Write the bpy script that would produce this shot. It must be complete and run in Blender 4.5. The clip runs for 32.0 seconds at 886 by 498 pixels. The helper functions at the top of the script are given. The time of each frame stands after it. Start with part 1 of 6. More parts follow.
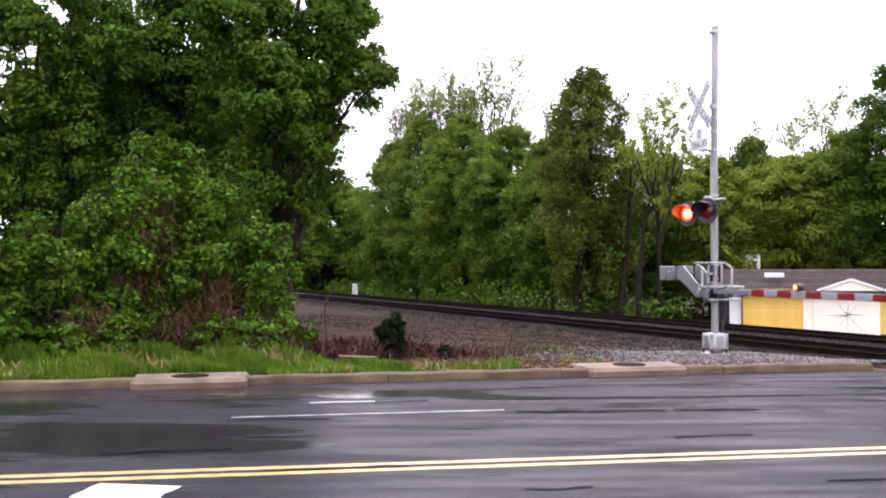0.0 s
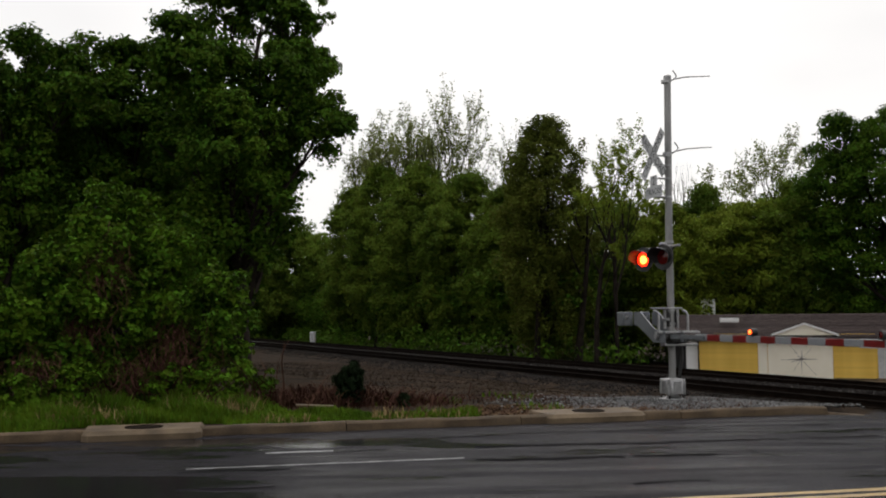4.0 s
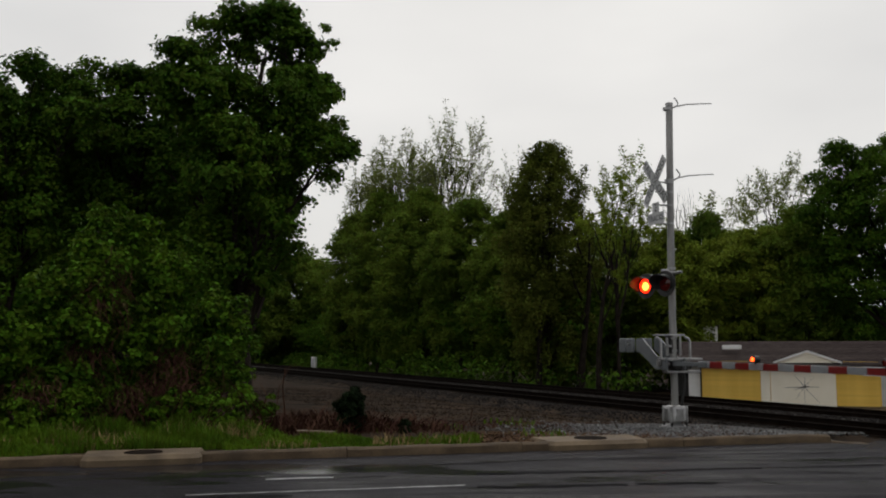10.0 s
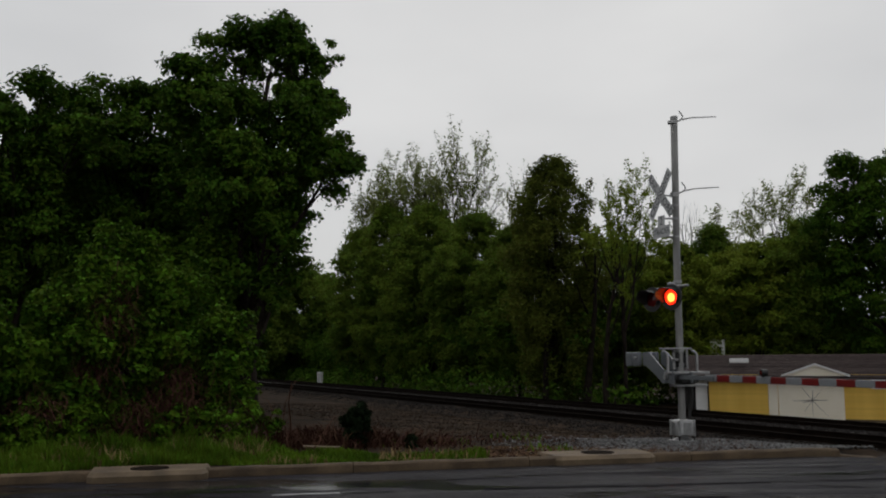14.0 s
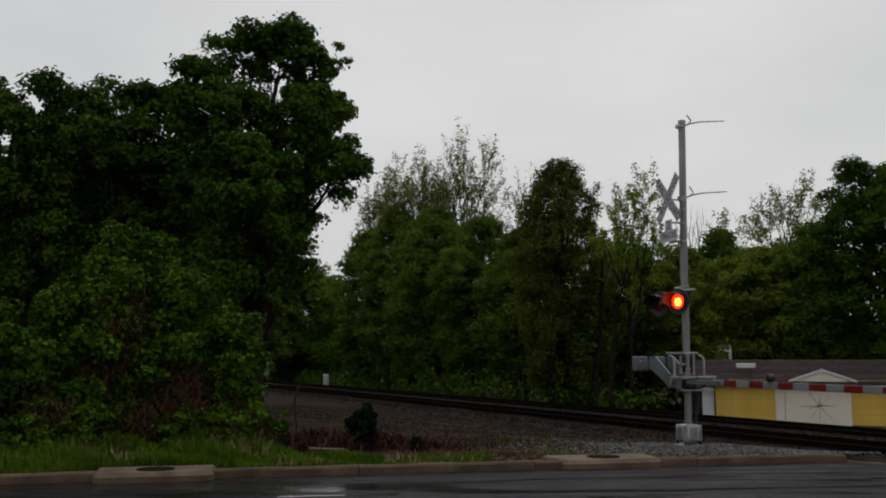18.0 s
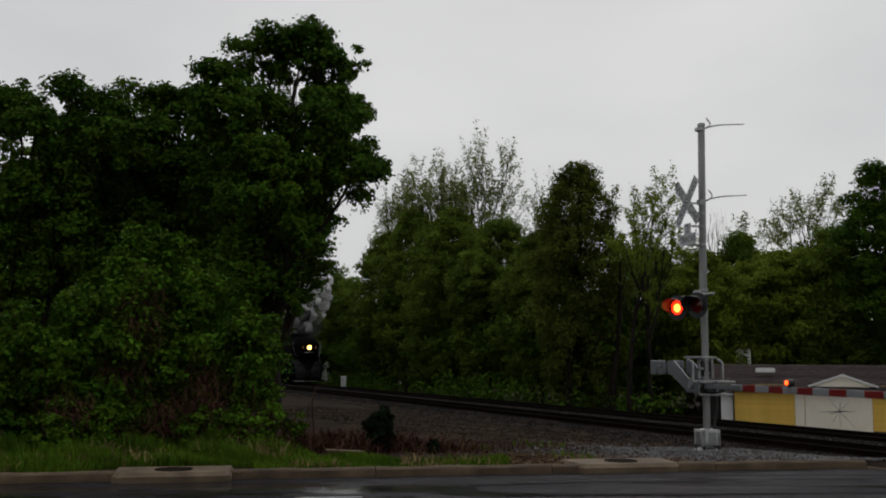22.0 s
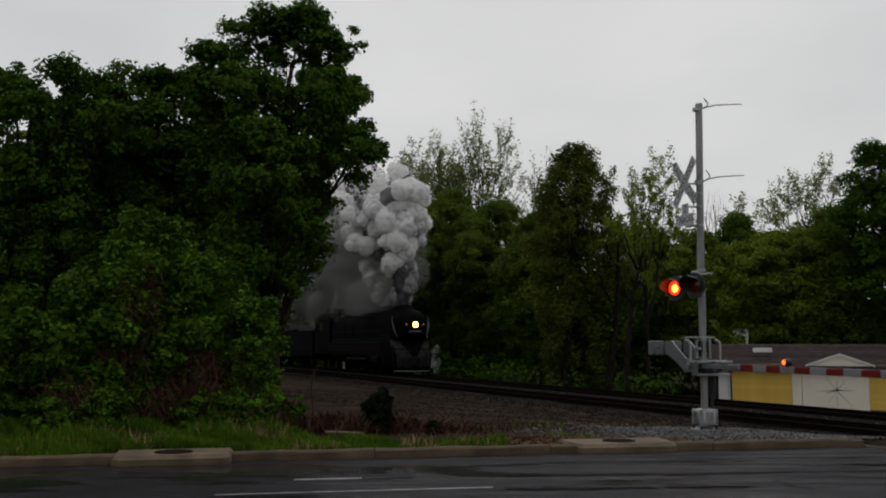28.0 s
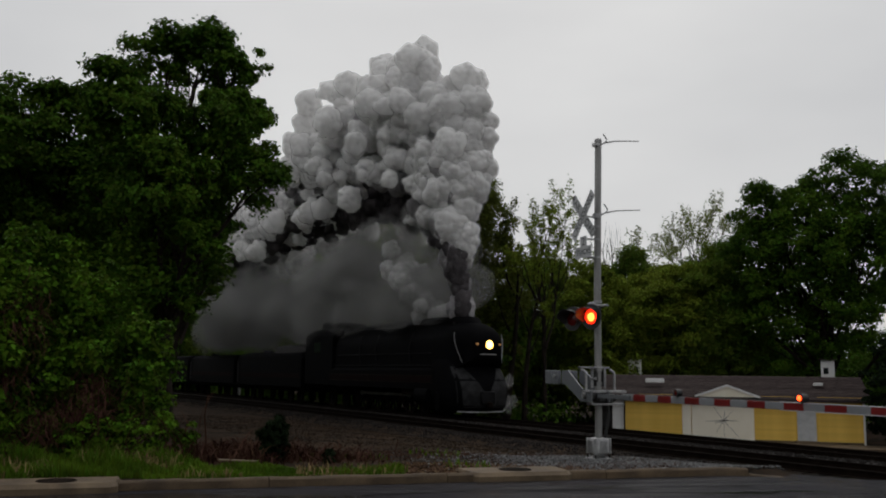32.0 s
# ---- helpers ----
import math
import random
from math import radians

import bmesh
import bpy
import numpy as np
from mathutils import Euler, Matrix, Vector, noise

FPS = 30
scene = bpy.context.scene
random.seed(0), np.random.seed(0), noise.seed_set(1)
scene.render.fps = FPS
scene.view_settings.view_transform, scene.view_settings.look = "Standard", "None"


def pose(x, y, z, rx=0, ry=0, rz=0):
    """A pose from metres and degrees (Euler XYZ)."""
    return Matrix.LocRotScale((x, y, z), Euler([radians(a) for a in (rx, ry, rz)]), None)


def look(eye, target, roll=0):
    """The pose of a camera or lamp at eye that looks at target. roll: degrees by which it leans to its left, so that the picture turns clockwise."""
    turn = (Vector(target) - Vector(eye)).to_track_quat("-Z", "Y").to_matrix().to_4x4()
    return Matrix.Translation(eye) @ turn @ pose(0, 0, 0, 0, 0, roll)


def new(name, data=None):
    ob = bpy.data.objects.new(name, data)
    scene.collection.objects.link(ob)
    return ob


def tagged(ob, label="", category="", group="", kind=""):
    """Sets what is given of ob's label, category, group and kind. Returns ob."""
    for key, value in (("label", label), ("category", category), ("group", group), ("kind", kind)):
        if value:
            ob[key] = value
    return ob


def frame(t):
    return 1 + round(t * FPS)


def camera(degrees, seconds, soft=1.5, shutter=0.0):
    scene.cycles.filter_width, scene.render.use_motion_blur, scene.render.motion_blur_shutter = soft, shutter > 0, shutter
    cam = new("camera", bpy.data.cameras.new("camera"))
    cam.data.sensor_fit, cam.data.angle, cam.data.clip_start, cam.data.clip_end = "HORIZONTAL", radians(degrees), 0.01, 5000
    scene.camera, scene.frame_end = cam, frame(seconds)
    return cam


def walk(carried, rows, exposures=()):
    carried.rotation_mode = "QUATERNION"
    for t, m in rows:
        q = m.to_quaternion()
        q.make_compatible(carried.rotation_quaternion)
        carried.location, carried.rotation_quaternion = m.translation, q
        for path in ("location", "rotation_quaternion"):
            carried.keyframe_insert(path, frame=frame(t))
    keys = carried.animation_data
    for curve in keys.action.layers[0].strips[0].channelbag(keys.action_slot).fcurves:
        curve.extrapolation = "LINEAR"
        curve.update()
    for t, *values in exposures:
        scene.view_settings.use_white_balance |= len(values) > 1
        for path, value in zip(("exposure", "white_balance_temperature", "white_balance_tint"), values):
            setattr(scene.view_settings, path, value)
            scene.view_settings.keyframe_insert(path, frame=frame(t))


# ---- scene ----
cam = camera(50.62, 32.0, soft=2.0)
EYE = (0.0, 0.0, 1.6)
# seconds, yaw, pitch, roll
TURNS = [
    (0, -0.00, 1.29, 0.07), (0.5, -0.15, 1.71, 0.12), (1, -0.79, 2.48, 0.11), (1.5, -0.54, 2.48, 0.19),
    (2, -1.16, 2.98, 0.05), (2.5, -2.36, 4.01, -0.10), (4.5, -2.54, 4.21, 0.50), (5, -2.82, 4.35, 0.38),
    (5.5, -3.04, 4.52, 0.15), (6, -3.22, 4.88, 0.02), (6.5, -3.46, 4.97, -0.02), (7, -3.01, 5.09, 0.43),
    (7.5, -1.83, 5.50, 0.79), (8, -1.88, 5.38, 0.35), (8.5, -2.06, 5.33, 0.20), (9, -2.26, 5.52, 0.24),
    (9.5, -2.44, 5.55, 0.28), (10, -2.42, 5.71, 0.15), (10.5, -2.18, 5.72, 0.14), (11, -2.58, 5.81, 0.18),
    (11.5, -2.53, 5.74, 0.17), (12, -2.53, 6.11, 0.29), (12.5, -2.52, 6.26, 0.27), (13, -2.39, 6.45, 0.43),
    (13.5, -2.30, 6.55, 0.30), (14, -2.05, 6.59, 0.38), (14.5, -1.94, 6.66, 0.48), (16.5, -2.13, 6.32, 0.37),
    (17, -1.93, 6.37, 0.17), (17.5, -1.90, 6.70, 0.23), (18, -1.68, 6.77, -0.01), (18.5, -1.35, 6.71, 0.22),
    (19, -1.03, 6.59, 0.18), (19.5, -0.56, 6.93, 0.14), (20, -0.19, 6.70, 0.17), (20.5, -0.22, 6.86, 0.03),
    (21, -0.27, 6.88, -0.16), (21.5, -0.42, 6.90, -0.28), (22, -0.63, 6.92, -0.39), (22.5, -0.71, 6.86, -0.30),
    (23, -0.49, 6.75, -0.23), (23.5, -0.22, 6.48, -0.58), (24, -0.21, 6.33, -0.40), (24.5, -0.21, 6.27, -0.37),
    (25, -0.41, 6.17, -0.40), (25.5, -0.44, 6.26, -0.37), (27.5, -0.70, 5.85, 0.02), (28, -0.73, 5.81, -0.06),
    (28.5, -0.94, 5.75, -0.42), (29, -1.53, 5.82, -0.66), (29.5, -2.25, 6.26, -0.68), (30, -3.36, 6.76, -0.63),
    (30.5, -3.98, 6.88, -0.70), (31, -4.81, 7.21, -0.71), (31.5, -5.61, 7.58, -0.52), (32, -6.84, 7.52, -0.71),
]
# seconds, stops, kelvin, tint
EXPOSURES = [(0.0, 1.80, 6250, 26), (0.6, 1.2, 6400, 30), (1.0, 0.82, 6500, 31), (2.0, 0.40, 6620, 22), (2.5, 0.22, 6720, 16), (4.5, -0.18, 6800, 10), (6.0, -0.38, 6800, 9),
             (9.0, -0.50, 6800, 9), (12.0, -0.53, 6800, 9), (14.0, -0.75, 6610, 9), (19.0, -0.76, 6610, 9), (25.0, -0.78, 6610, 9), (32.0, -0.77, 6610, 9)]
walk(cam, [(t, pose(*EYE, 90 + p, r, y)) for t, y, p, r in TURNS], EXPOSURES)

# ---- world and light ----
world = bpy.data.worlds.new("overcast_sky")
scene.world = world
world.use_nodes = True
wt = world.node_tree
wt.nodes.clear()
w_out = wt.nodes.new("ShaderNodeOutputWorld")
w_bg = wt.nodes.new("ShaderNodeBackground")
w_sky = wt.nodes.new("ShaderNodeTexSky")
w_sky.sky_type, w_sky.sun_disc = "NISHITA", False
w_sky.sun_elevation, w_sky.sun_rotation = radians(48), radians(10)
w_sky.air_density, w_sky.dust_density = 1.0, 4.0
w_tc = wt.nodes.new("ShaderNodeTexCoord")
w_map = wt.nodes.new("ShaderNodeMapping")
w_map.inputs["Scale"].default_value = (1.0, 1.0, 2.6)
w_noise = wt.nodes.new("ShaderNodeTexNoise")
w_noise.inputs["Scale"].default_value, w_noise.inputs["Detail"].default_value = 2.2, 4.0
w_noise.inputs["Roughness"].default_value = 0.45
w_ramp = wt.nodes.new("ShaderNodeValToRGB")
w_ramp.color_ramp.elements[0].position, w_ramp.color_ramp.elements[0].color = 0.3, (9.9, 10.05, 10.4, 1)
w_ramp.color_ramp.elements[1].position, w_ramp.color_ramp.elements[1].color = 0.75, (12.7, 12.8, 13.0, 1)
w_mix = wt.nodes.new("ShaderNodeMixRGB")
w_mix.inputs["Fac"].default_value = 0.93
wt.links.new(w_tc.outputs["Generated"], w_map.inputs["Vector"])
wt.links.new(w_map.outputs["Vector"], w_noise.inputs["Vector"])
wt.links.new(w_noise.outputs["Fac"], w_ramp.inputs["Fac"])
wt.links.new(w_sky.outputs["Color"], w_mix.inputs["Color1"])
wt.links.new(w_ramp.outputs["Color"], w_mix.inputs["Color2"])
# unseen sky behind the road is dimmed below that ahead, to darken camera-facing sides
w_dot = wt.nodes.new("ShaderNodeVectorMath")
w_dot.operation = "DOT_PRODUCT"
w_dot.inputs[1].default_value = (0.12, 0.95, 0.29)
w_range = wt.nodes.new("ShaderNodeMapRange")
w_range.interpolation_type = "SMOOTHSTEP"
w_range.inputs["From Min"].default_value, w_range.inputs["From Max"].default_value = -0.7, 0.85
w_range.inputs["To Min"].default_value, w_range.inputs["To Max"].default_value = 0.78, 1.0
w_mul = wt.nodes.new("ShaderNodeMixRGB")
w_mul.blend_type, w_mul.inputs["Fac"].default_value = "MULTIPLY", 1.0
wt.links.new(w_tc.outputs["Generated"], w_dot.inputs[0])
wt.links.new(w_dot.outputs["Value"], w_range.inputs["Value"])
wt.links.new(w_mix.outputs["Color"], w_mul.inputs["Color1"])
wt.links.new(w_range.outputs["Result"], w_mul.inputs["Color2"])
# an overcast sky is brightest overhead
w_xyz = wt.nodes.new("ShaderNodeSeparateXYZ")
w_high = wt.nodes.new("ShaderNodeMapRange")
w_high.interpolation_type = "SMOOTHSTEP"
w_high.inputs["From Min"].default_value, w_high.inputs["From Max"].default_value = 0.32, 0.95
w_high.inputs["To Min"].default_value, w_high.inputs["To Max"].default_value = 1.0, 1.25
w_top = wt.nodes.new("ShaderNodeMixRGB")
w_top.blend_type, w_top.inputs["Fac"].default_value = "MULTIPLY", 1.0
wt.links.new(w_tc.outputs["Generated"], w_xyz.inputs["Vector"])
wt.links.new(w_xyz.outputs["Z"], w_high.inputs["Value"])
wt.links.new(w_mul.outputs["Color"], w_top.inputs["Color1"])
wt.links.new(w_high.outputs["Result"], w_top.inputs["Color2"])
wt.links.new(w_top.outputs["Color"], w_bg.inputs["Color"])
w_bg.inputs["Strength"].default_value = 0.1
wt.links.new(w_bg.outputs["Background"], w_out.inputs["Surface"])
sun = new("sun", bpy.data.lights.new("sun", "SUN"))
sun.data.energy, sun.data.angle, sun.data.color = 0.5, radians(40), (1.0, 0.98, 0.95)
sun.matrix_world = look((8, 46, 52), (0, 0, 0))

scene.cycles.transparent_max_bounces = 32

# ---- materials ----
def material(name, c1, c2, scale=4.0, rough=0.6, rough2=None, metal=0.0, bump=0.0, bump_scale=40.0, fine=None,
             vary=0.0, coords="Object", stretch=(1, 1, 1), emit=None, spec=0.5, translucent=0.0, island=0.0, coat=0.0, alpha=1.0, relief=0.02):
    m = bpy.data.materials.new(name)
    m.use_nodes = True
    nt = m.node_tree
    b = nt.nodes["Principled BSDF"]
    link = nt.links.new
    tc = nt.nodes.new("ShaderNodeTexCoord")
    mp = nt.nodes.new("ShaderNodeMapping")
    mp.inputs["Scale"].default_value = stretch
    if coords == "World":
        geo = nt.nodes.new("ShaderNodeNewGeometry")
        link(geo.outputs["Position"], mp.inputs["Vector"])
    else:
        link(tc.outputs[coords], mp.inputs["Vector"])
    n1 = nt.nodes.new("ShaderNodeTexNoise")
    n1.inputs["Scale"].default_value, n1.inputs["Detail"].default_value = scale, 5.0
    link(mp.outputs["Vector"], n1.inputs["Vector"])
    ramp = nt.nodes.new("ShaderNodeValToRGB")
    ramp.color_ramp.elements[0].position, ramp.color_ramp.elements[1].position = 0.32, 0.68
    ramp.color_ramp.elements[0].color, ramp.color_ramp.elements[1].color = (*c1, 1), (*c2, 1)
    link(n1.outputs["Fac"], ramp.inputs["Fac"])
    color = ramp.outputs["Color"]
    n2 = nt.nodes.new("ShaderNodeTexNoise")
    n2.inputs["Scale"].default_value, n2.inputs["Detail"].default_value = bump_scale, 4.0
    link(mp.outputs["Vector"], n2.inputs["Vector"])
    if fine:
        mx = nt.nodes.new("ShaderNodeMixRGB")
        mx.blend_type, mx.inputs["Fac"].default_value = "OVERLAY", fine
        link(color, mx.inputs["Color1"])
        link(n2.outputs["Fac"], mx.inputs["Color2"])
        color = mx.outputs["Color"]
    if vary or island:
        hs = nt.nodes.new("ShaderNodeHueSaturation")
        mr = nt.nodes.new("ShaderNodeMapRange")
        amount = vary or island
        mr.inputs["To Min"].default_value, mr.inputs["To Max"].default_value = 1 - amount, 1 + amount
        if vary:
            oi = nt.nodes.new("ShaderNodeObjectInfo")
            link(oi.outputs["Random"], mr.inputs["Value"])
        else:
            gi = nt.nodes.new("ShaderNodeNewGeometry")
            link(gi.outputs["Random Per Island"], mr.inputs["Value"])
            mh = nt.nodes.new("ShaderNodeMapRange")
            mh.inputs["To Min"].default_value, mh.inputs["To Max"].default_value = 0.475, 0.515
            link(gi.outputs["Random Per Island"], mh.inputs["Value"])
            link(mh.outputs["Result"], hs.inputs["Hue"])
        link(mr.outputs["Result"], hs.inputs["Value"])
        link(color, hs.inputs["Color"])
        color = hs.outputs["Color"]
    link(color, b.inputs["Base Color"])
    rr = nt.nodes.new("ShaderNodeMapRange")
    rr.inputs["To Min"].default_value, rr.inputs["To Max"].default_value = rough, rough if rough2 is None else rough2
    link(n1.outputs["Fac"], rr.inputs["Value"])
    link(rr.outputs["Result"], b.inputs["Roughness"])
    b.inputs["Metallic"].default_value = metal
    b.inputs["Specular IOR Level"].default_value = spec
    b.inputs["Coat Weight"].default_value = coat
    b.inputs["Alpha"].default_value = alpha
    if bump:
        bp = nt.nodes.new("ShaderNodeBump")
        bp.inputs["Strength"].default_value, bp.inputs["Distance"].default_value = bump, relief
        link(n2.outputs["Fac"], bp.inputs["Height"])
        link(bp.outputs["Normal"], b.inputs["Normal"])
    if emit:
        b.inputs["Emission Color"].default_value, b.inputs["Emission Strength"].default_value = (*emit[0], 1), emit[1]
    if translucent:
        tr = nt.nodes.new("ShaderNodeBsdfTranslucent")
        ms = nt.nodes.new("ShaderNodeMixShader")
        ms.inputs["Fac"].default_value = translucent
        link(color, tr.inputs["Color"])
        link(b.outputs["BSDF"], ms.inputs[1])
        link(tr.outputs["BSDF"], ms.inputs[2])
        last = ms
        if alpha < 1:
            tp = nt.nodes.new("ShaderNodeBsdfTransparent")
            b.inputs["Alpha"].default_value = 1.0
            last = nt.nodes.new("ShaderNodeMixShader")
            last.inputs["Fac"].default_value = alpha
            link(tp.outputs["BSDF"], last.inputs[1])
            link(ms.outputs["Shader"], last.inputs[2])
        link(last.outputs["Shader"], nt.nodes["Material Output"].inputs["Surface"])
    return m


def wet_asphalt():
    """Wet asphalt: a rough film of water everywhere, and still puddles in patches."""
    m = material("wet_asphalt", (0.011, 0.0105, 0.0135), (0.023, 0.022, 0.0275), 0.9, 0.6, bump=0.5, bump_scale=130, fine=0.5, spec=0.02, coords="World")
    nt, link = m.node_tree, m.node_tree.links.new
    b = nt.nodes["Principled BSDF"]
    geo = nt.nodes.new("ShaderNodeNewGeometry")
    mp = nt.nodes.new("ShaderNodeMapping")
    mp.inputs["Rotation"].default_value, mp.inputs["Scale"].default_value = (0, 0, radians(-11)), (0.22, 0.8, 1)
    link(geo.outputs["Position"], mp.inputs["Vector"])
    n = nt.nodes.new("ShaderNodeTexNoise")
    n.inputs["Scale"].default_value, n.inputs["Detail"].default_value, n.inputs["Roughness"].default_value = 1.5, 9.0, 0.62
    link(mp.outputs["Vector"], n.inputs["Vector"])
    # puddles gather where the road sags
    add = n
    for k, (px, py, wide) in enumerate(((-3.6, 8.7, 3.0), (-2.7, 9.2, 2.0), (-2.75, 11.5, 1.5), (-5.6, 10.6, 2.8), (-1.6, 8.55, 0.9), (0.05, 12.3, 1.3), (0.8, 11.7, 1.1), (1.3, 12.9, 1.5), (-6.5, 11.7, 3.2), (-3.9, 12.4, 2.6), (-2.4, 12.6, 1.5))):
        dist = nt.nodes.new("ShaderNodeVectorMath")
        dist.operation = "DISTANCE"
        dist.inputs[1].default_value = (px, py * 2.4, 0)
        tall = nt.nodes.new("ShaderNodeMapping")
        tall.inputs["Scale"].default_value = (1, 2.4, 0)
        link(geo.outputs["Position"], tall.inputs["Vector"])
        link(tall.outputs["Vector"], dist.inputs[0])
        sag = nt.nodes.new("ShaderNodeMapRange")
        sag.inputs["From Max"].default_value = wide
        sag.inputs["To Min"].default_value, sag.inputs["To Max"].default_value = 0.22, 0.0
        link(dist.outputs["Value"], sag.inputs["Value"])
        both = nt.nodes.new("ShaderNodeMath")
        both.operation = "ADD"
        link(add.outputs["Value" if k else "Fac"], both.inputs[0])
        link(sag.outputs["Result"], both.inputs[1])
        add = both

    def ramp(p0, v0, p1, v1):
        r = nt.nodes.new("ShaderNodeValToRGB")
        r.color_ramp.elements[0].position, r.color_ramp.elements[0].color = p0, (v0, v0, v0, 1)
        r.color_ramp.elements[1].position, r.color_ramp.elements[1].color = p1, (v1, v1, v1, 1)
        link(add.outputs["Value"], r.inputs["Fac"])
        return r.outputs["Color"]
    b.inputs["Coat IOR"].default_value = 1.33
    mp2 = nt.nodes.new("ShaderNodeMapping")
    mp2.inputs["Rotation"].default_value, mp2.inputs["Scale"].default_value = (0, 0, radians(-10)), (0.28, 1.9, 1)
    link(geo.outputs["Position"], mp2.inputs["Vector"])
    streak = nt.nodes.new("ShaderNodeTexNoise")
    streak.inputs["Scale"].default_value, streak.inputs["Detail"].default_value = 1.7, 7.0
    link(mp2.outputs["Vector"], streak.inputs["Vector"])
    film = nt.nodes.new("ShaderNodeMapRange")
    film.inputs["From Min"].default_value, film.inputs["From Max"].default_value = 0.36, 0.64
    film.inputs["To Min"].default_value, film.inputs["To Max"].default_value = 0.10, 0.50
    link(streak.outputs["Fac"], film.inputs["Value"])
    deepest = nt.nodes.new("ShaderNodeMath")
    deepest.operation = "MAXIMUM"
    link(film.outputs["Result"], deepest.inputs[0])
    link(deepest.outputs["Value"], b.inputs["Coat Weight"])
    link(ramp(0.58, 0.0, 0.63, 0.75), deepest.inputs[1])
    link(ramp(0.56, 0.20, 0.63, 0.06), b.inputs["Coat Roughness"])
    # the water film follows the coarse stone, but lies flat in puddles
    bp = nt.nodes.new("ShaderNodeBump")
    bp.inputs["Distance"].default_value = 0.012
    link(ramp(0.57, 0.40, 0.63, 0.05), bp.inputs["Strength"])
    fine = nt.nodes.new("ShaderNodeTexNoise")
    fine.inputs["Scale"].default_value, fine.inputs["Detail"].default_value = 60.0, 3.0
    link(geo.outputs["Position"], fine.inputs["Vector"])
    link(fine.outputs["Fac"], bp.inputs["Height"])
    link(bp.outputs["Normal"], b.inputs["Coat Normal"])
    # standing water darkens the stone
    dk = nt.nodes.new("ShaderNodeMixRGB")
    dk.blend_type, dk.inputs["Fac"].default_value = "MULTIPLY", 1.0
    src = b.inputs["Base Color"].links[0].from_socket
    link(src, dk.inputs["Color1"])
    link(ramp(0.57, 1.0, 0.63, 0.40), dk.inputs["Color2"])
    link(dk.outputs["Color"], b.inputs["Base Color"])
    return m


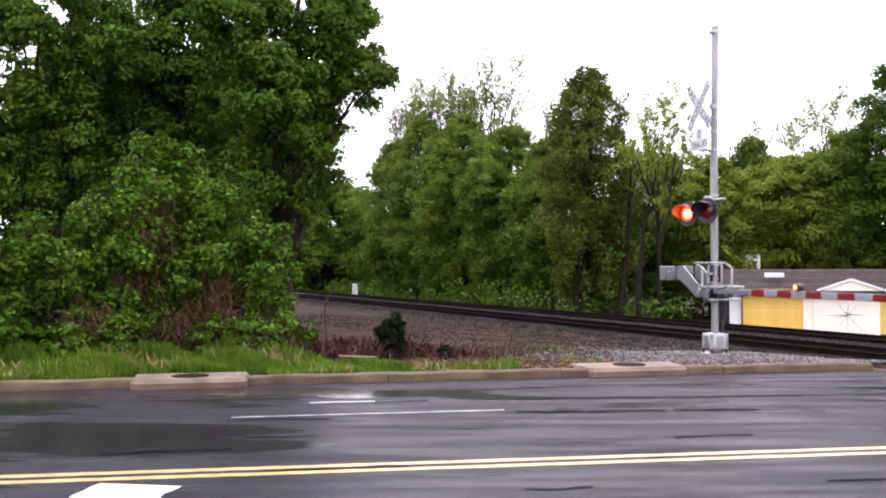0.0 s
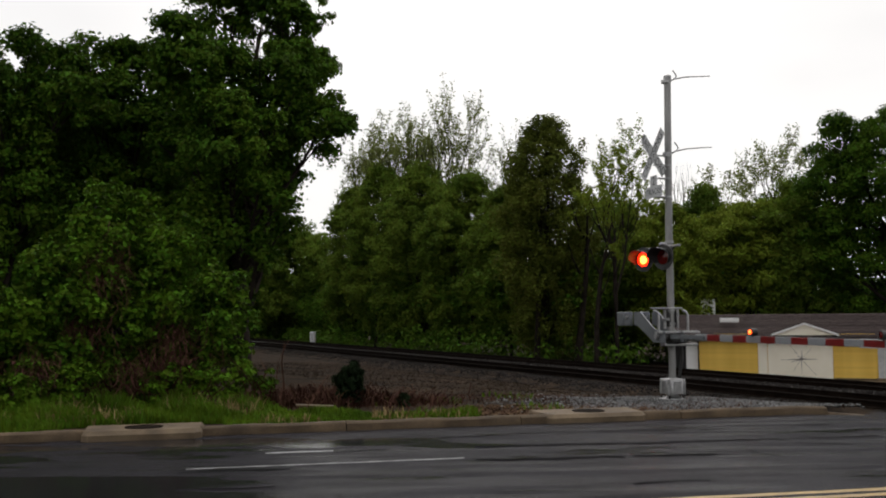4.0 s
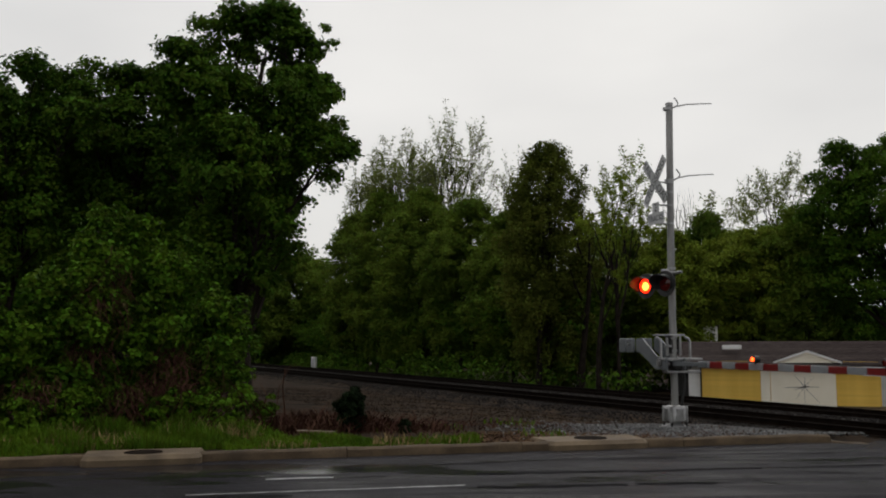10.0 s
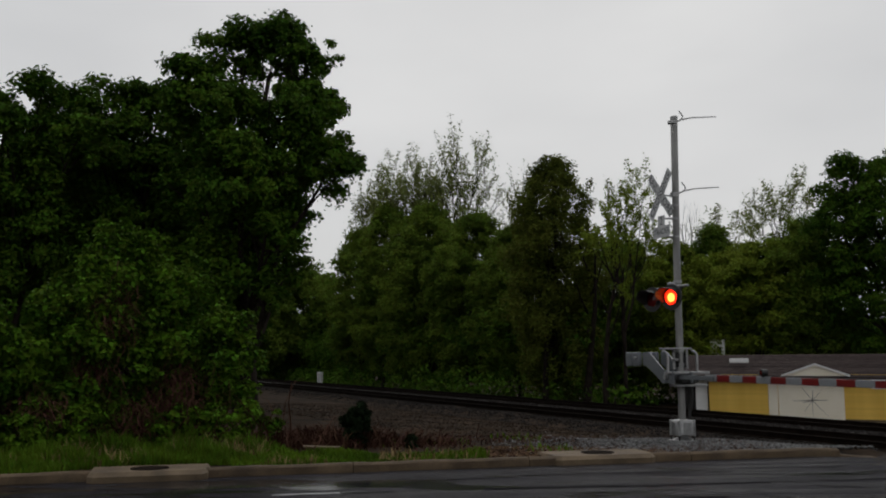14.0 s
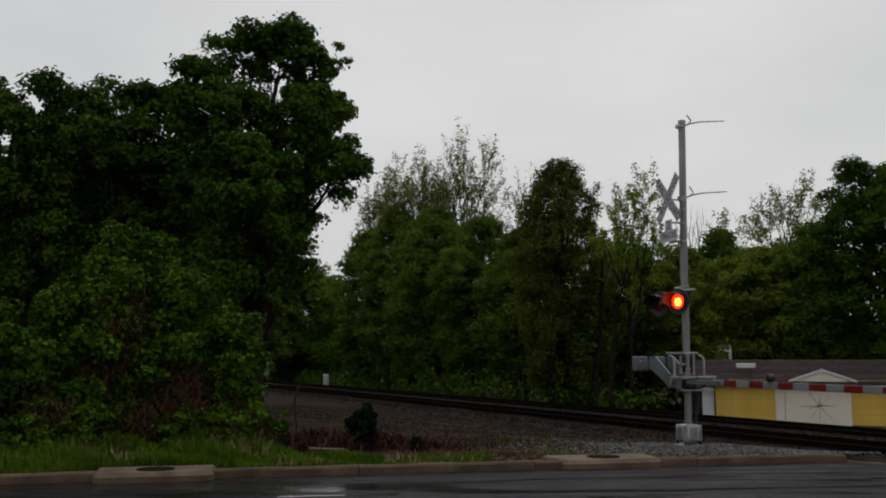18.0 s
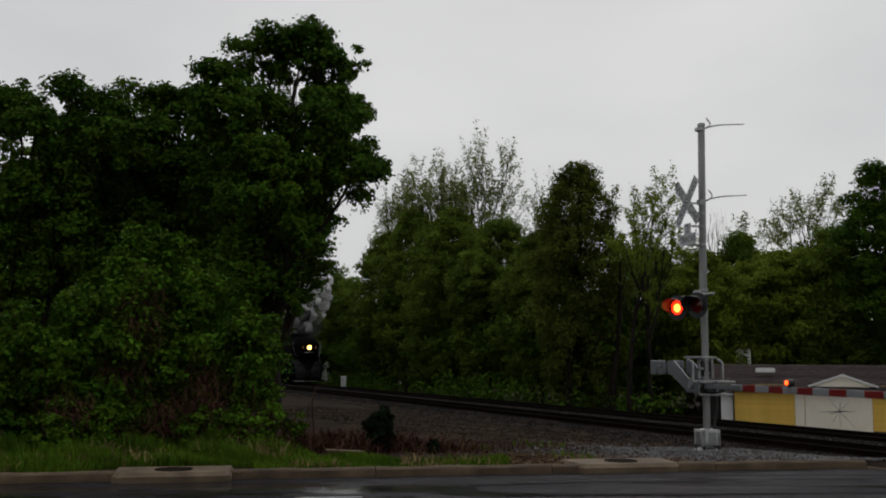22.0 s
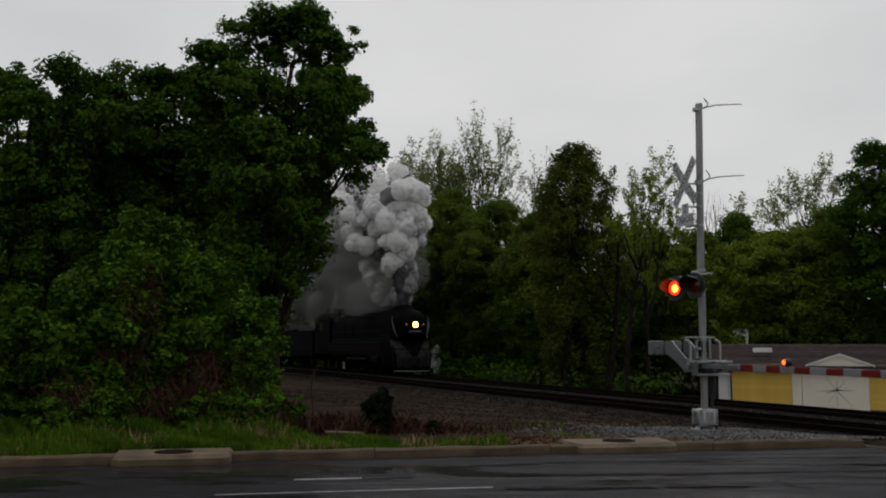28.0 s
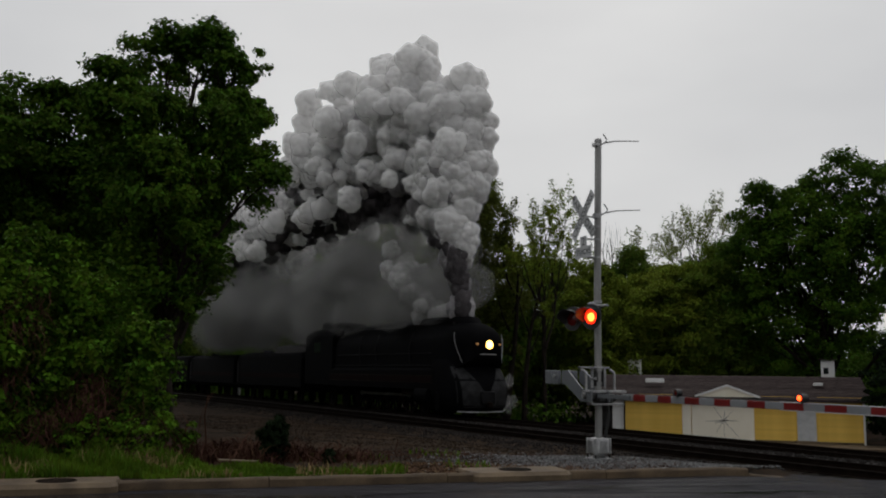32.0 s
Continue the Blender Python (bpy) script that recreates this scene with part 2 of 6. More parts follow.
M = dict(
    asphalt=wet_asphalt(),
    soil=material("gravelly_soil", (0.0088, 0.00616, 0.0044), (0.04224, 0.02728, 0.01672), 0.9, 0.9, spec=0.04, bump=1.0, bump_scale=16, fine=0.9, coords="World"),
    concrete=material("old_concrete", (0.060, 0.042, 0.026), (0.165, 0.120, 0.075), 2.0, 0.6, 0.8, spec=0.25, bump=0.3, bump_scale=60, fine=0.35, coords="World"),
    kerb_stone=material("stained_kerb_concrete", (0.040, 0.027, 0.016), (0.115, 0.080, 0.048), 1.6, 0.65, 0.85, spec=0.2, bump=0.4, bump_scale=45, fine=0.5, coords="World"),
    tan=material("tan_litter", (0.060, 0.036, 0.020), (0.125, 0.082, 0.048), 2, 0.9, spec=0.03, island=0.4, coords="World"),
    leaf_vine=material("vine_leaves", (0.060, 0.080, 0.012), (0.115, 0.140, 0.022), 0.4, 0.6, spec=0.03, island=0.45, translucent=0.35, coords="World"),
    yellow_paint=material("worn_yellow_paint", (0.28, 0.18, 0.05), (0.45, 0.30, 0.10), 6, 0.35, bump=0.15, bump_scale=120, fine=0.4, coords="World"),
    white_paint=material("worn_white_paint", (0.38, 0.39, 0.40), (0.62, 0.63, 0.64), 5, 0.35, bump=0.15, bump_scale=120, fine=0.3, coords="World"),
    faded_paint=material("faded_white_paint", (0.13, 0.13, 0.135), (0.34, 0.345, 0.35), 7, 0.4, bump=0.15, bump_scale=120, fine=0.5, coords="World"),
    crack=material("tar_seal", (0.003, 0.003, 0.0035), (0.008, 0.008, 0.009), 5, 0.8, spec=0.02, coords="World"),
    brown_stone=material("brown_gravel", (0.0108, 0.0072, 0.0045), (0.0414, 0.027, 0.0162), 1.2, 0.8, spec=0.05, island=0.5, coords="World"),
    stone=material("granite_ballast", (0.00968, 0.00836, 0.00792), (0.02904, 0.02464, 0.02288), 3, 0.75, spec=0.06, island=0.45, coords="World"),
    # oil plus the shadow beside the rails, both put into the colour
    oily=material("oily_shaded_track_bed", (0.005, 0.004, 0.0035), (0.013, 0.010, 0.009), 2, 0.9, spec=0.02, bump=0.8, bump_scale=25, coords="World"),
    ridge=material("grey_ballast_ridge", (0.030, 0.028, 0.027), (0.060, 0.057, 0.055), 6, 0.8, spec=0.1, bump=1.0, bump_scale=18, fine=0.6, coords="World"),
    pale_stone=material("pale_gravel", (0.04275, 0.0437, 0.0456), (0.114, 0.1159, 0.1178), 3, 0.6, spec=0.3, island=0.75, coords="World"),
    steel=material("rail_steel", (0.006, 0.004, 0.003), (0.014, 0.010, 0.008), 4, 0.8, 0.9, spec=0.02, metal=0.0, bump=0.2, coords="World"),
    bright_steel=material("polished_rail_head", (0.007, 0.006, 0.0055), (0.014, 0.012, 0.011), 5, 0.8, spec=0.02, metal=0.0, coords="World"),
    tie=material("creosoted_tie", (0.006, 0.005, 0.004), (0.015, 0.012, 0.010), 5, 0.85, spec=0.02, bump=0.5, bump_scale=30, vary=0.4, stretch=(1, 8, 8)),
    grass=material("wet_grass", (0.04128, 0.086, 0.00688), (0.0946, 0.1634, 0.0129), 1.2, 0.5, spec=0.04, island=0.35, translucent=0.3, coords="World"),
    leaf_bush=material("bush_leaves", (0.02688, 0.06552, 0.00504), (0.0798, 0.1554, 0.01092), 1.4, 0.6, spec=0.03, island=0.5, translucent=0.2, coords="World"),
    leaf_oak=material("oak_leaves", (0.02924, 0.07052, 0.00688), (0.07052, 0.1359, 0.01204), 0.6, 0.6, spec=0.03, island=0.4, translucent=0.2, coords="World"),
    leaf_wood=material("woodland_leaves", (0.06398, 0.1115, 0.01445), (0.1342, 0.1961, 0.02477), 0.3, 0.6, spec=0.03, island=0.4, translucent=0.4, coords="World"),
    leaf_spring=material("spring_leaves", (0.1118, 0.1548, 0.01548), (0.1806, 0.2408, 0.02924), 0.4, 0.6, spec=0.03, island=0.4, translucent=0.3, coords="World"),
    leaf_bud=material("budding_leaves", (0.105, 0.135, 0.034), (0.175, 0.21, 0.058), 0.4, 0.6, spec=0.1, island=0.4, translucent=0.45, coords="World"),
    juniper=material("juniper_needles", (0.006, 0.012, 0.005), (0.015, 0.027, 0.011), 2, 0.8, spec=0.03, island=0.4, coords="World"),
    bark=material("wet_bark", (0.010, 0.008, 0.006), (0.028, 0.022, 0.018), 3, 0.85, spec=0.05, bump=0.7, bump_scale=14, coords="World"),
    dead=material("dead_bramble", (0.030, 0.014, 0.009), (0.078, 0.040, 0.027), 2, 0.85, spec=0.04, island=0.4, coords="World"),
    aluminium=material("cast_aluminium", (0.24, 0.24, 0.245), (0.42, 0.42, 0.425), 5, 0.34, 0.5, metal=0.75, bump=0.06, bump_scale=50, fine=0.2),
    # aluminium for the pole, coloured darker as upright faces catch less light
    pole_metal=material("shaded_aluminium_pole", (0.20, 0.198, 0.195), (0.31, 0.308, 0.305), 2.5, 0.45, 0.6, metal=0.6, bump=0.05, bump_scale=40, fine=0.3, stretch=(3, 3, 0.6)),
    grey_paint=material("grey_enamel", (0.085, 0.095, 0.105), (0.13, 0.14, 0.15), 2, 0.5, fine=0.2),
    black_paint=material("matt_black_paint", (0.008, 0.008, 0.008), (0.02, 0.02, 0.02), 3, 0.5, bump=0.05),
    sign_white=material("sign_sheeting_white", (0.40, 0.41, 0.42), (0.52, 0.53, 0.54), 3, 0.4, fine=0.1),
    sign_black=material("sign_black", (0.01, 0.01, 0.01), (0.02, 0.02, 0.02), 3, 0.5),
    arm_red=material("arm_red_sheeting", (0.12, 0.006, 0.006), (0.18, 0.009, 0.009), 3, 0.35, fine=0.15),
    # white stripes coloured grey-blue, since this side faces away from the light
    arm_white=material("arm_shaded_white_sheeting", (0.17, 0.178, 0.19), (0.22, 0.23, 0.245), 3, 0.35, fine=0.15),
    red_lens=material("dark_red_lens", (0.06, 0.003, 0.003), (0.09, 0.005, 0.005), 3, 0.15),
    red_lamp=material("lit_red_lamp", (0.8, 0.1, 0.03), (0.9, 0.12, 0.04), 3, 0.3, emit=((1.0, 0.016, 0.003), 5.0)),
    amber_core=material("lit_lamp_core", (0.9, 0.5, 0.1), (0.9, 0.5, 0.1), 3, 0.3, emit=((1.0, 0.24, 0.03), 10)),
    arm_lamp=material("lit_arm_lamp", (0.9, 0.3, 0.08), (0.9, 0.3, 0.08), 3, 0.3, emit=((1.0, 0.07, 0.008), 8.0)),
    headlamp=material("lit_headlamp", (1, 0.9, 0.6), (1, 0.9, 0.6), 3, 0.3, emit=((1.0, 0.55, 0.10), 13.0)),
    small_lamp=material("lit_class_lamp", (0.3, 0.18, 0.08), (0.3, 0.18, 0.08), 3, 0.3, emit=((1.0, 0.42, 0.12), 0.3)),
    rubber=material("black_conduit", (0.008, 0.008, 0.008), (0.015, 0.015, 0.015), 4, 0.45),
    siding=material("yellow_vinyl_siding", (0.66, 0.42, 0.085), (0.78, 0.52, 0.12), 1.5, 0.6, spec=0.08, bump=0.1, bump_scale=30, vary=0.05),
    cream=material("cream_panel", (0.80, 0.74, 0.61), (0.86, 0.80, 0.68), 1.2, 0.6, spec=0.08, fine=0.12),
    white_trim=material("white_trim_paint", (0.68, 0.68, 0.68), (0.78, 0.78, 0.78), 2, 0.5, fine=0.1),
    shingle=material("wet_asphalt_shingle", (0.036, 0.027, 0.026), (0.062, 0.048, 0.046), 3, 0.8, spec=0.06, bump=0.5, bump_scale=60, fine=0.4, vary=0.25),
    dark_void=material("dark_interior", (0.01, 0.01, 0.01), (0.02, 0.018, 0.016), 2, 0.8),
    loco_black=material("loco_black_enamel", (0.0024, 0.0024, 0.00272), (0.0048, 0.0048, 0.0056), 1.2, 0.6, 0.8, spec=0.02, bump=0.02, bump_scale=5),
    loco_grey=material("graphite_smokebox", (0.006, 0.006, 0.0065), (0.014, 0.014, 0.015), 2, 0.5, 0.7, spec=0.08, bump=0.05),
    # the grey sheen on the black pilot, put into a lighter colour
    pilot_grey=material("sheen_pilot_grey", (0.010, 0.010, 0.0105), (0.030, 0.030, 0.032), 3, 0.5, 0.7, spec=0.1, bump=0.05, fine=0.4),
    loco_red=material("tuscan_red_band", (0.006, 0.0025, 0.0025), (0.009, 0.003, 0.003), 2, 0.7, spec=0.03),
    gold=material("dulled_gold_line", (0.012, 0.009, 0.004), (0.02, 0.014, 0.006), 2, 0.6, spec=0.05),
    loco_rod=material("oily_side_rod", (0.10, 0.10, 0.10), (0.20, 0.20, 0.20), 3, 0.35, metal=0.8),
    handrail=material("bright_handrail", (0.30, 0.30, 0.31), (0.42, 0.42, 0.42), 3, 0.4, metal=0.5),
    straw=material("dry_straw", (0.16, 0.115, 0.05), (0.27, 0.20, 0.10), 2, 0.8, spec=0.04, island=0.3, coords="World"),
    glass=material("dark_cab_glass", (0.01, 0.012, 0.014), (0.015, 0.017, 0.02), 2, 0.08),
    billow=material("white_smoke", (0.97, 0.965, 0.965), (0.99, 0.985, 0.985), 0.8, 1.0, spec=0.0, vary=0.02, translucent=0.5, alpha=0.95, bump=0.75, bump_scale=4.2, relief=0.34),
    grey_smoke=material("grey_smoke", (0.20, 0.192, 0.20), (0.38, 0.365, 0.375), 0.9, 1.0, spec=0.0, vary=0.25, translucent=0.12, alpha=0.95, bump=0.9, bump_scale=3.6, relief=0.26),
    soot=material("dark_smoke", (0.045, 0.041, 0.044), (0.11, 0.10, 0.106), 0.9, 1.0, spec=0.0, vary=0.3, translucent=0.1, alpha=0.93, bump=0.9, bump_scale=4.0, relief=0.22),
    wisp=material("thin_white_smoke", (0.90, 0.895, 0.89), (0.95, 0.945, 0.94), 0.8, 1.0, spec=0.0, translucent=0.5, alpha=0.24),
    veil=material("smoke_veil", (0.90, 0.895, 0.89), (0.95, 0.945, 0.94), 0.8, 1.0, spec=0.0, translucent=0.5, alpha=0.12),
    plume_steam=material("soft_white_steam", (0.85, 0.85, 0.845), (0.92, 0.92, 0.915), 0.8, 1.0, spec=0.0, translucent=0.3, alpha=0.7, bump=0.9, bump_scale=3.0, relief=0.3),
    haze=material("thin_smoke", (0.36, 0.36, 0.355), (0.52, 0.52, 0.51), 0.5, 1.0, spec=0.0, vary=0.2, alpha=0.10, translucent=0.5),
    steam=material("white_steam", (0.75, 0.75, 0.75), (0.85, 0.85, 0.85), 0.9, 1.0, spec=0.0, alpha=0.045),
)


# ---- mesh tools ----
class Shape:
    """Collects faces of one mesh."""

    def __init__(self):
        self.v, self.f = [], []

    def add(self, verts, faces):
        k = len(self.v)
        self.v += [tuple(p) for p in verts]
        self.f += [tuple(i + k for i in q) for q in faces]
        return self

    def box(self, c, s, bevel=0.0, turn=None):
        hx, hy, hz = s[0] / 2, s[1] / 2, s[2] / 2
        b = min(bevel, hx * 0.8, hy * 0.8, hz * 0.8)
        verts, faces = [], []
        if b <= 0:
            verts = [(x, y, z) for x in (-hx, hx) for y in (-hy, hy) for z in (-hz, hz)]
            faces = [(0, 1, 3, 2), (4, 6, 7, 5), (0, 4, 5, 1), (2, 3, 7, 6), (0, 2, 6, 4), (1, 5, 7, 3)]
        else:
            idx = {}
            for sx in (-1, 1):
                for sy in (-1, 1):
                    for sz in (-1, 1):
                        for a in range(3):
                            e = [hx - b, hy - b, hz - b]
                            e[a] = (hx, hy, hz)[a]
                            idx[sx, sy, sz, a] = len(verts)
                            verts.append((sx * e[0], sy * e[1], sz * e[2]))
            for a in range(3):
                o = [i for i in range(3) if i != a]
                for s1 in (-1, 1):
                    q = []
                    for u, w in ((-1, -1), (1, -1), (1, 1), (-1, 1)):
                        k = [0, 0, 0]
                        k[a], k[o[0]], k[o[1]] = s1, u, w
                        q.append(idx[(*k, a)])
                    faces.append(tuple(q))
                for u in (-1, 1):
                    for w in (-1, 1):
                        q = []
                        for e, face in ((-1, o[0]), (1, o[0]), (1, o[1]), (-1, o[1])):
                            k = [0, 0, 0]
                            k[a], k[o[0]], k[o[1]] = e, u, w
                            q.append(idx[(*k, face)])
                        faces.append(tuple(q))
            for sx in (-1, 1):
                for sy in (-1, 1):
                    for sz in (-1, 1):
                        faces.append(tuple(idx[sx, sy, sz, a] for a in range(3)))
        c = Vector(c)
        turn = turn.to_3x3() if turn else Matrix.Identity(3)
        return self.add([c + turn @ Vector(p) for p in verts], faces)

    def tube(self, pts, radii, seg=10, caps=True):
        pts = [Vector(p) for p in pts]
        rings = []
        side = None
        for i, p in enumerate(pts):
            d = (pts[min(i + 1, len(pts) - 1)] - pts[max(i - 1, 0)]).normalized()
            if side is None:
                side = d.orthogonal().normalized()
            side = (side - d * side.dot(d)).normalized()
            up = d.cross(side)
            r = radii[i] if hasattr(radii, "__len__") else radii
            rings.append([p + (side * math.cos(a) + up * math.sin(a)) * r for a in (2 * math.pi * j / seg for j in range(seg))])
        verts = [q for ring in rings for q in ring]
        faces = []
        for i in range(len(pts) - 1):
            for j in range(seg):
                k = (j + 1) % seg
                faces.append((i * seg + j, i * seg + k, (i + 1) * seg + k, (i + 1) * seg + j))
        if caps:
            faces.append(tuple(reversed(range(seg))))
            faces.append(tuple((len(pts) - 1) * seg + j for j in range(seg)))
        return self.add(verts, faces)

    def cyl(self, a, b, r, r2=None, seg=16):
        return self.tube([a, b], [r, r if r2 is None else r2], seg)

    def lathe(self, c, axis, profile, seg=20):
        """profile: (distance along axis, radius)"""
        c, axis = Vector(c), Vector(axis).normalized()
        side = axis.orthogonal().normalized()
        up = axis.cross(side)
        verts, faces = [], []
        for h, r in profile:
            verts += [c + axis * h + (side * math.cos(a) + up * math.sin(a)) * max(r, 1e-4) for a in (2 * math.pi * j / seg for j in range(seg))]
        for i in range(len(profile) - 1):
            for j in range(seg):
                k = (j + 1) % seg
                faces.append((i * seg + j, i * seg + k, (i + 1) * seg + k, (i + 1) * seg + j))
        return self.add(verts, faces)

    def prism(self, poly, place, thick):
        """poly: 2D points; place(u, v, w) gives 3D."""
        n = len(poly)
        verts = [place(u, v, 0) for u, v in poly] + [place(u, v, thick) for u, v in poly]
        faces = [tuple(reversed(range(n))), tuple(range(n, 2 * n))]
        faces += [(i, (i + 1) % n, n + (i + 1) % n, n + i) for i in range(n)]
        return self.add(verts, faces)

    def loft(self, sections, close=True, caps=True):
        n = len(sections[0])
        verts = [p for s in sections for p in s]
        faces = []
        for i in range(len(sections) - 1):
            for j in range(n if close else n - 1):
                k = (j + 1) % n
                faces.append((i * n + j, i * n + k, (i + 1) * n + k, (i + 1) * n + j))
        if caps:
            faces += [tuple(reversed(range(n))), tuple((len(sections) - 1) * n + j for j in range(n))]
        return self.add(verts, faces)

    def mesh(self, name, mat, smooth=False):
        me = bpy.data.meshes.new(name)
        me.from_pydata(self.v, [], self.f)
        me.materials.append(mat)
        bm = bmesh.new()
        bm.from_mesh(me)
        bmesh.ops.recalc_face_normals(bm, faces=bm.faces[:])
        bm.to_mesh(me)
        bm.free()
        if smooth:
            me.set_sharp_from_angle(angle=radians(40))
        return me


def part(name, shape, mat, parent=None, label="", smooth=True, at=None):
    me = shape.mesh(name, mat, smooth) if isinstance(shape, Shape) else shape
    ob = new(name, me)
    if at is not None:
        ob.matrix_basis = at
    if parent:
        ob.parent = parent
    if label:
        tagged(ob, label)
    return ob


def thing(name, label, category, group="", at=None, kind=""):
    ob = new(name)
    ob.empty_display_size = 0.2
    if at is not None:
        ob.matrix_basis = at
    return tagged(ob, label, category, group, kind)


def quick_mesh(name, verts, tris, mat):
    """verts (n, 3), tris (m, 3) as arrays"""
    me = bpy.data.meshes.new(name)
    me.vertices.add(len(verts))
    me.vertices.foreach_set("co", np.asarray(verts, np.float32).ravel())
    me.loops.add(len(tris) * 3)
    me.loops.foreach_set("vertex_index", np.asarray(tris, np.int32).ravel())
    me.polygons.add(len(tris))
    me.polygons.foreach_set("loop_start", np.arange(0, len(tris) * 3, 3, dtype=np.int32))
    me.update(calc_edges=True)
    me.materials.append(mat)
    return me


def letters(name, text, height, mat, parent, at, depth=0.002):
    cu = bpy.data.curves.new(name, "FONT")
    cu.body, cu.size, cu.align_x, cu.align_y, cu.extrude = text, height * 1.38, "CENTER", "CENTER", depth
    tmp = bpy.data.objects.new(name, cu)
    scene.collection.objects.link(tmp)
    me = bpy.data.meshes.new_from_object(tmp.evaluated_get(bpy.context.evaluated_depsgraph_get()))
    bpy.data.objects.remove(tmp)
    bpy.data.curves.remove(cu)
    me.materials.clear()
    me.materials.append(mat)
    return part(name, me, mat, parent, at=at)


# ---- plan ----
U, N = Vector((-0.387, 0.922, 0)), Vector((0.922, 0.387, 0))
RAIL, GAUGE = -0.5, 1.435
NEAR_TRACK, FAR_TRACK = 19.95, 23.75


def on_track(n, s, z=0.0):
    return N * n + U * s + Vector((0, 0, z))


def kerb_y(x):
    return 13.87 + 0.2 * x


def smooth(x, a, b):
    f = np.clip((x - a) / (b - a), 0, 1)
    return f * f * (3 - 2 * f)


def road_edge(x):
    return kerb_y(x) + 2.4 * smooth(x, 7.4, 9.4)


def road_z(x, y):
    n = 0.922 * x + 0.387 * y
    return -0.49 * smooth(n, 11.5, 18.8) - 0.03 * smooth(y - road_edge(x), -1.7, -0.1)


def land_z(x, y):
    """Height of the ground, for arrays."""
    n = 0.922 * x + 0.387 * y
    yk = kerb_y(x)
    yt = np.maximum((17.3 - 0.922 * x) / 0.387, yk + 2.0)
    f = np.clip((y - yk) / (yt - yk), 0, 1)
    z = 0.07 - 0.92 * f
    z = z + 0.16 * smooth(n, 16.8, 18.2) * (1 - smooth(n, 25.4, 27.2))
    z = z - 0.92 * smooth(n, 26.5, 33.0)
    pad = np.exp(-(((x - 5.2) / 2.6) ** 2 + ((y - 18.0) / 2.2) ** 2) ** 2)
    z = z * (1 - pad) + np.maximum(z, -0.105) * pad
    return z + 0.03 * np.sin(x * 1.3 + y * 0.7) * np.sin(y * 0.9 - x * 0.4) * smooth(y, yk + 0.5, yk + 3)


# ---- ground, road, kerb ----
def grid_mesh(name, xs, ys, height, mat, keep=None):
    X, Y = np.meshgrid(xs, ys)
    Z = height(X, Y)
    verts = np.stack([X, Y, Z], -1).reshape(-1, 3)
    w = len(xs)
    i = (np.arange(len(ys) - 1)[:, None] * w + np.arange(w - 1)[None]).ravel()
    tris = np.concatenate([np.stack([i, i + 1, i + w + 1], 1), np.stack([i, i + w + 1, i + w], 1)])
    me = quick_mesh(name, verts, tris, mat)
    me.polygons.foreach_set("use_smooth", np.ones(len(tris), bool))
    return me


def ground():
    far = [-2500, -900, -400, -200, -120, -80]
    xs = np.array(far + list(np.arange(-60, 60.1, 0.6)) + [-v for v in reversed(far)])
    ys = np.array(far + list(np.arange(-60, 12, 3.0)) + list(np.arange(12, 50, 0.35)) + list(np.arange(50, 121, 1.5)) + [150, 200, 300, 500, 900, 2500])

    def height(X, Y):
        z = land_z(X, Y)
        return np.where(Y < road_edge(X) + 0.25, road_z(X, Y) - 0.06, z)
    part_ = new("ground", grid_mesh("ground", xs, ys, height, M["soil"]))
    tagged(part_, "brown gravelly soil and ballast bank beside the track", "ground", kind="structure")


def road():
    xs = np.concatenate([np.arange(-70, -14, 2.0), np.arange(-14, 16, 0.25), np.arange(16, 70, 2.0)])
    v = np.linspace(0, 1, 70)
    X = np.repeat(xs[None], len(v), 0)
    E = road_edge(xs)[None]
    Y = -9 + (E + 9) * v[:, None] ** 0.7
    w = len(xs)
    i = (np.arange(len(v) - 1)[:, None] * w + np.arange(w - 1)[None]).ravel()
    tris = np.concatenate([np.stack([i, i + 1, i + w + 1], 1), np.stack([i, i + w + 1, i + w], 1)])
    me = quick_mesh("road", np.stack([X, Y, road_z(X, Y)], -1).reshape(-1, 3), tris, M["asphalt"])
    me.polygons.foreach_set("use_smooth", np.ones(len(tris), bool))
    tagged(new("road", me), "wet grey asphalt road with puddles", "road", kind="structure")


def strip(name, pts, width, mat, label, lift=0.004, rag=0.0, parent=None, kind="structure"):
    """A painted or sealed line that lies on the road."""
    rng = random.Random(len(pts) + int(pts[0][0] * 10))
    sh, rows = Shape(), []
    fine = []
    for (x0, y0), (x1, y1) in zip(pts, pts[1:]):
        n = max(2, int(math.hypot(x1 - x0, y1 - y0) / 0.12))
        fine += [(x0 + (x1 - x0) * k / n, y0 + (y1 - y0) * k / n) for k in range(n)]
    fine.append(pts[-1])
    for k, (x, y) in enumerate(fine):
        a, b = fine[max(k - 1, 0)], fine[min(k + 1, len(fine) - 1)]
        d = Vector((b[0] - a[0], b[1] - a[1])).normalized()
        wl, wr = width / 2 * (1 + rag * rng.uniform(-1, 1)), width / 2 * (1 + rag * rng.uniform(-1, 1))
        p, q = (x - d.y * wl, y + d.x * wl), (x + d.y * wr, y - d.x * wr)
        rows.append([(*p, float(road_z(*p)) + lift), (*q, float(road_z(*q)) + lift)])
    verts = [p for r in rows for p in r]
    sh.add(verts, [(2 * i, 2 * i + 1, 2 * i + 3, 2 * i + 2) for i in range(len(rows) - 1)])
    ob = part(name, sh, mat, parent, smooth=False)
    return tagged(ob, label, "road marking", kind=kind)


def road_y(x, y0):
    """A line along the road that passes (0, y0)."""
    return (x, y0 + 0.155 * x)


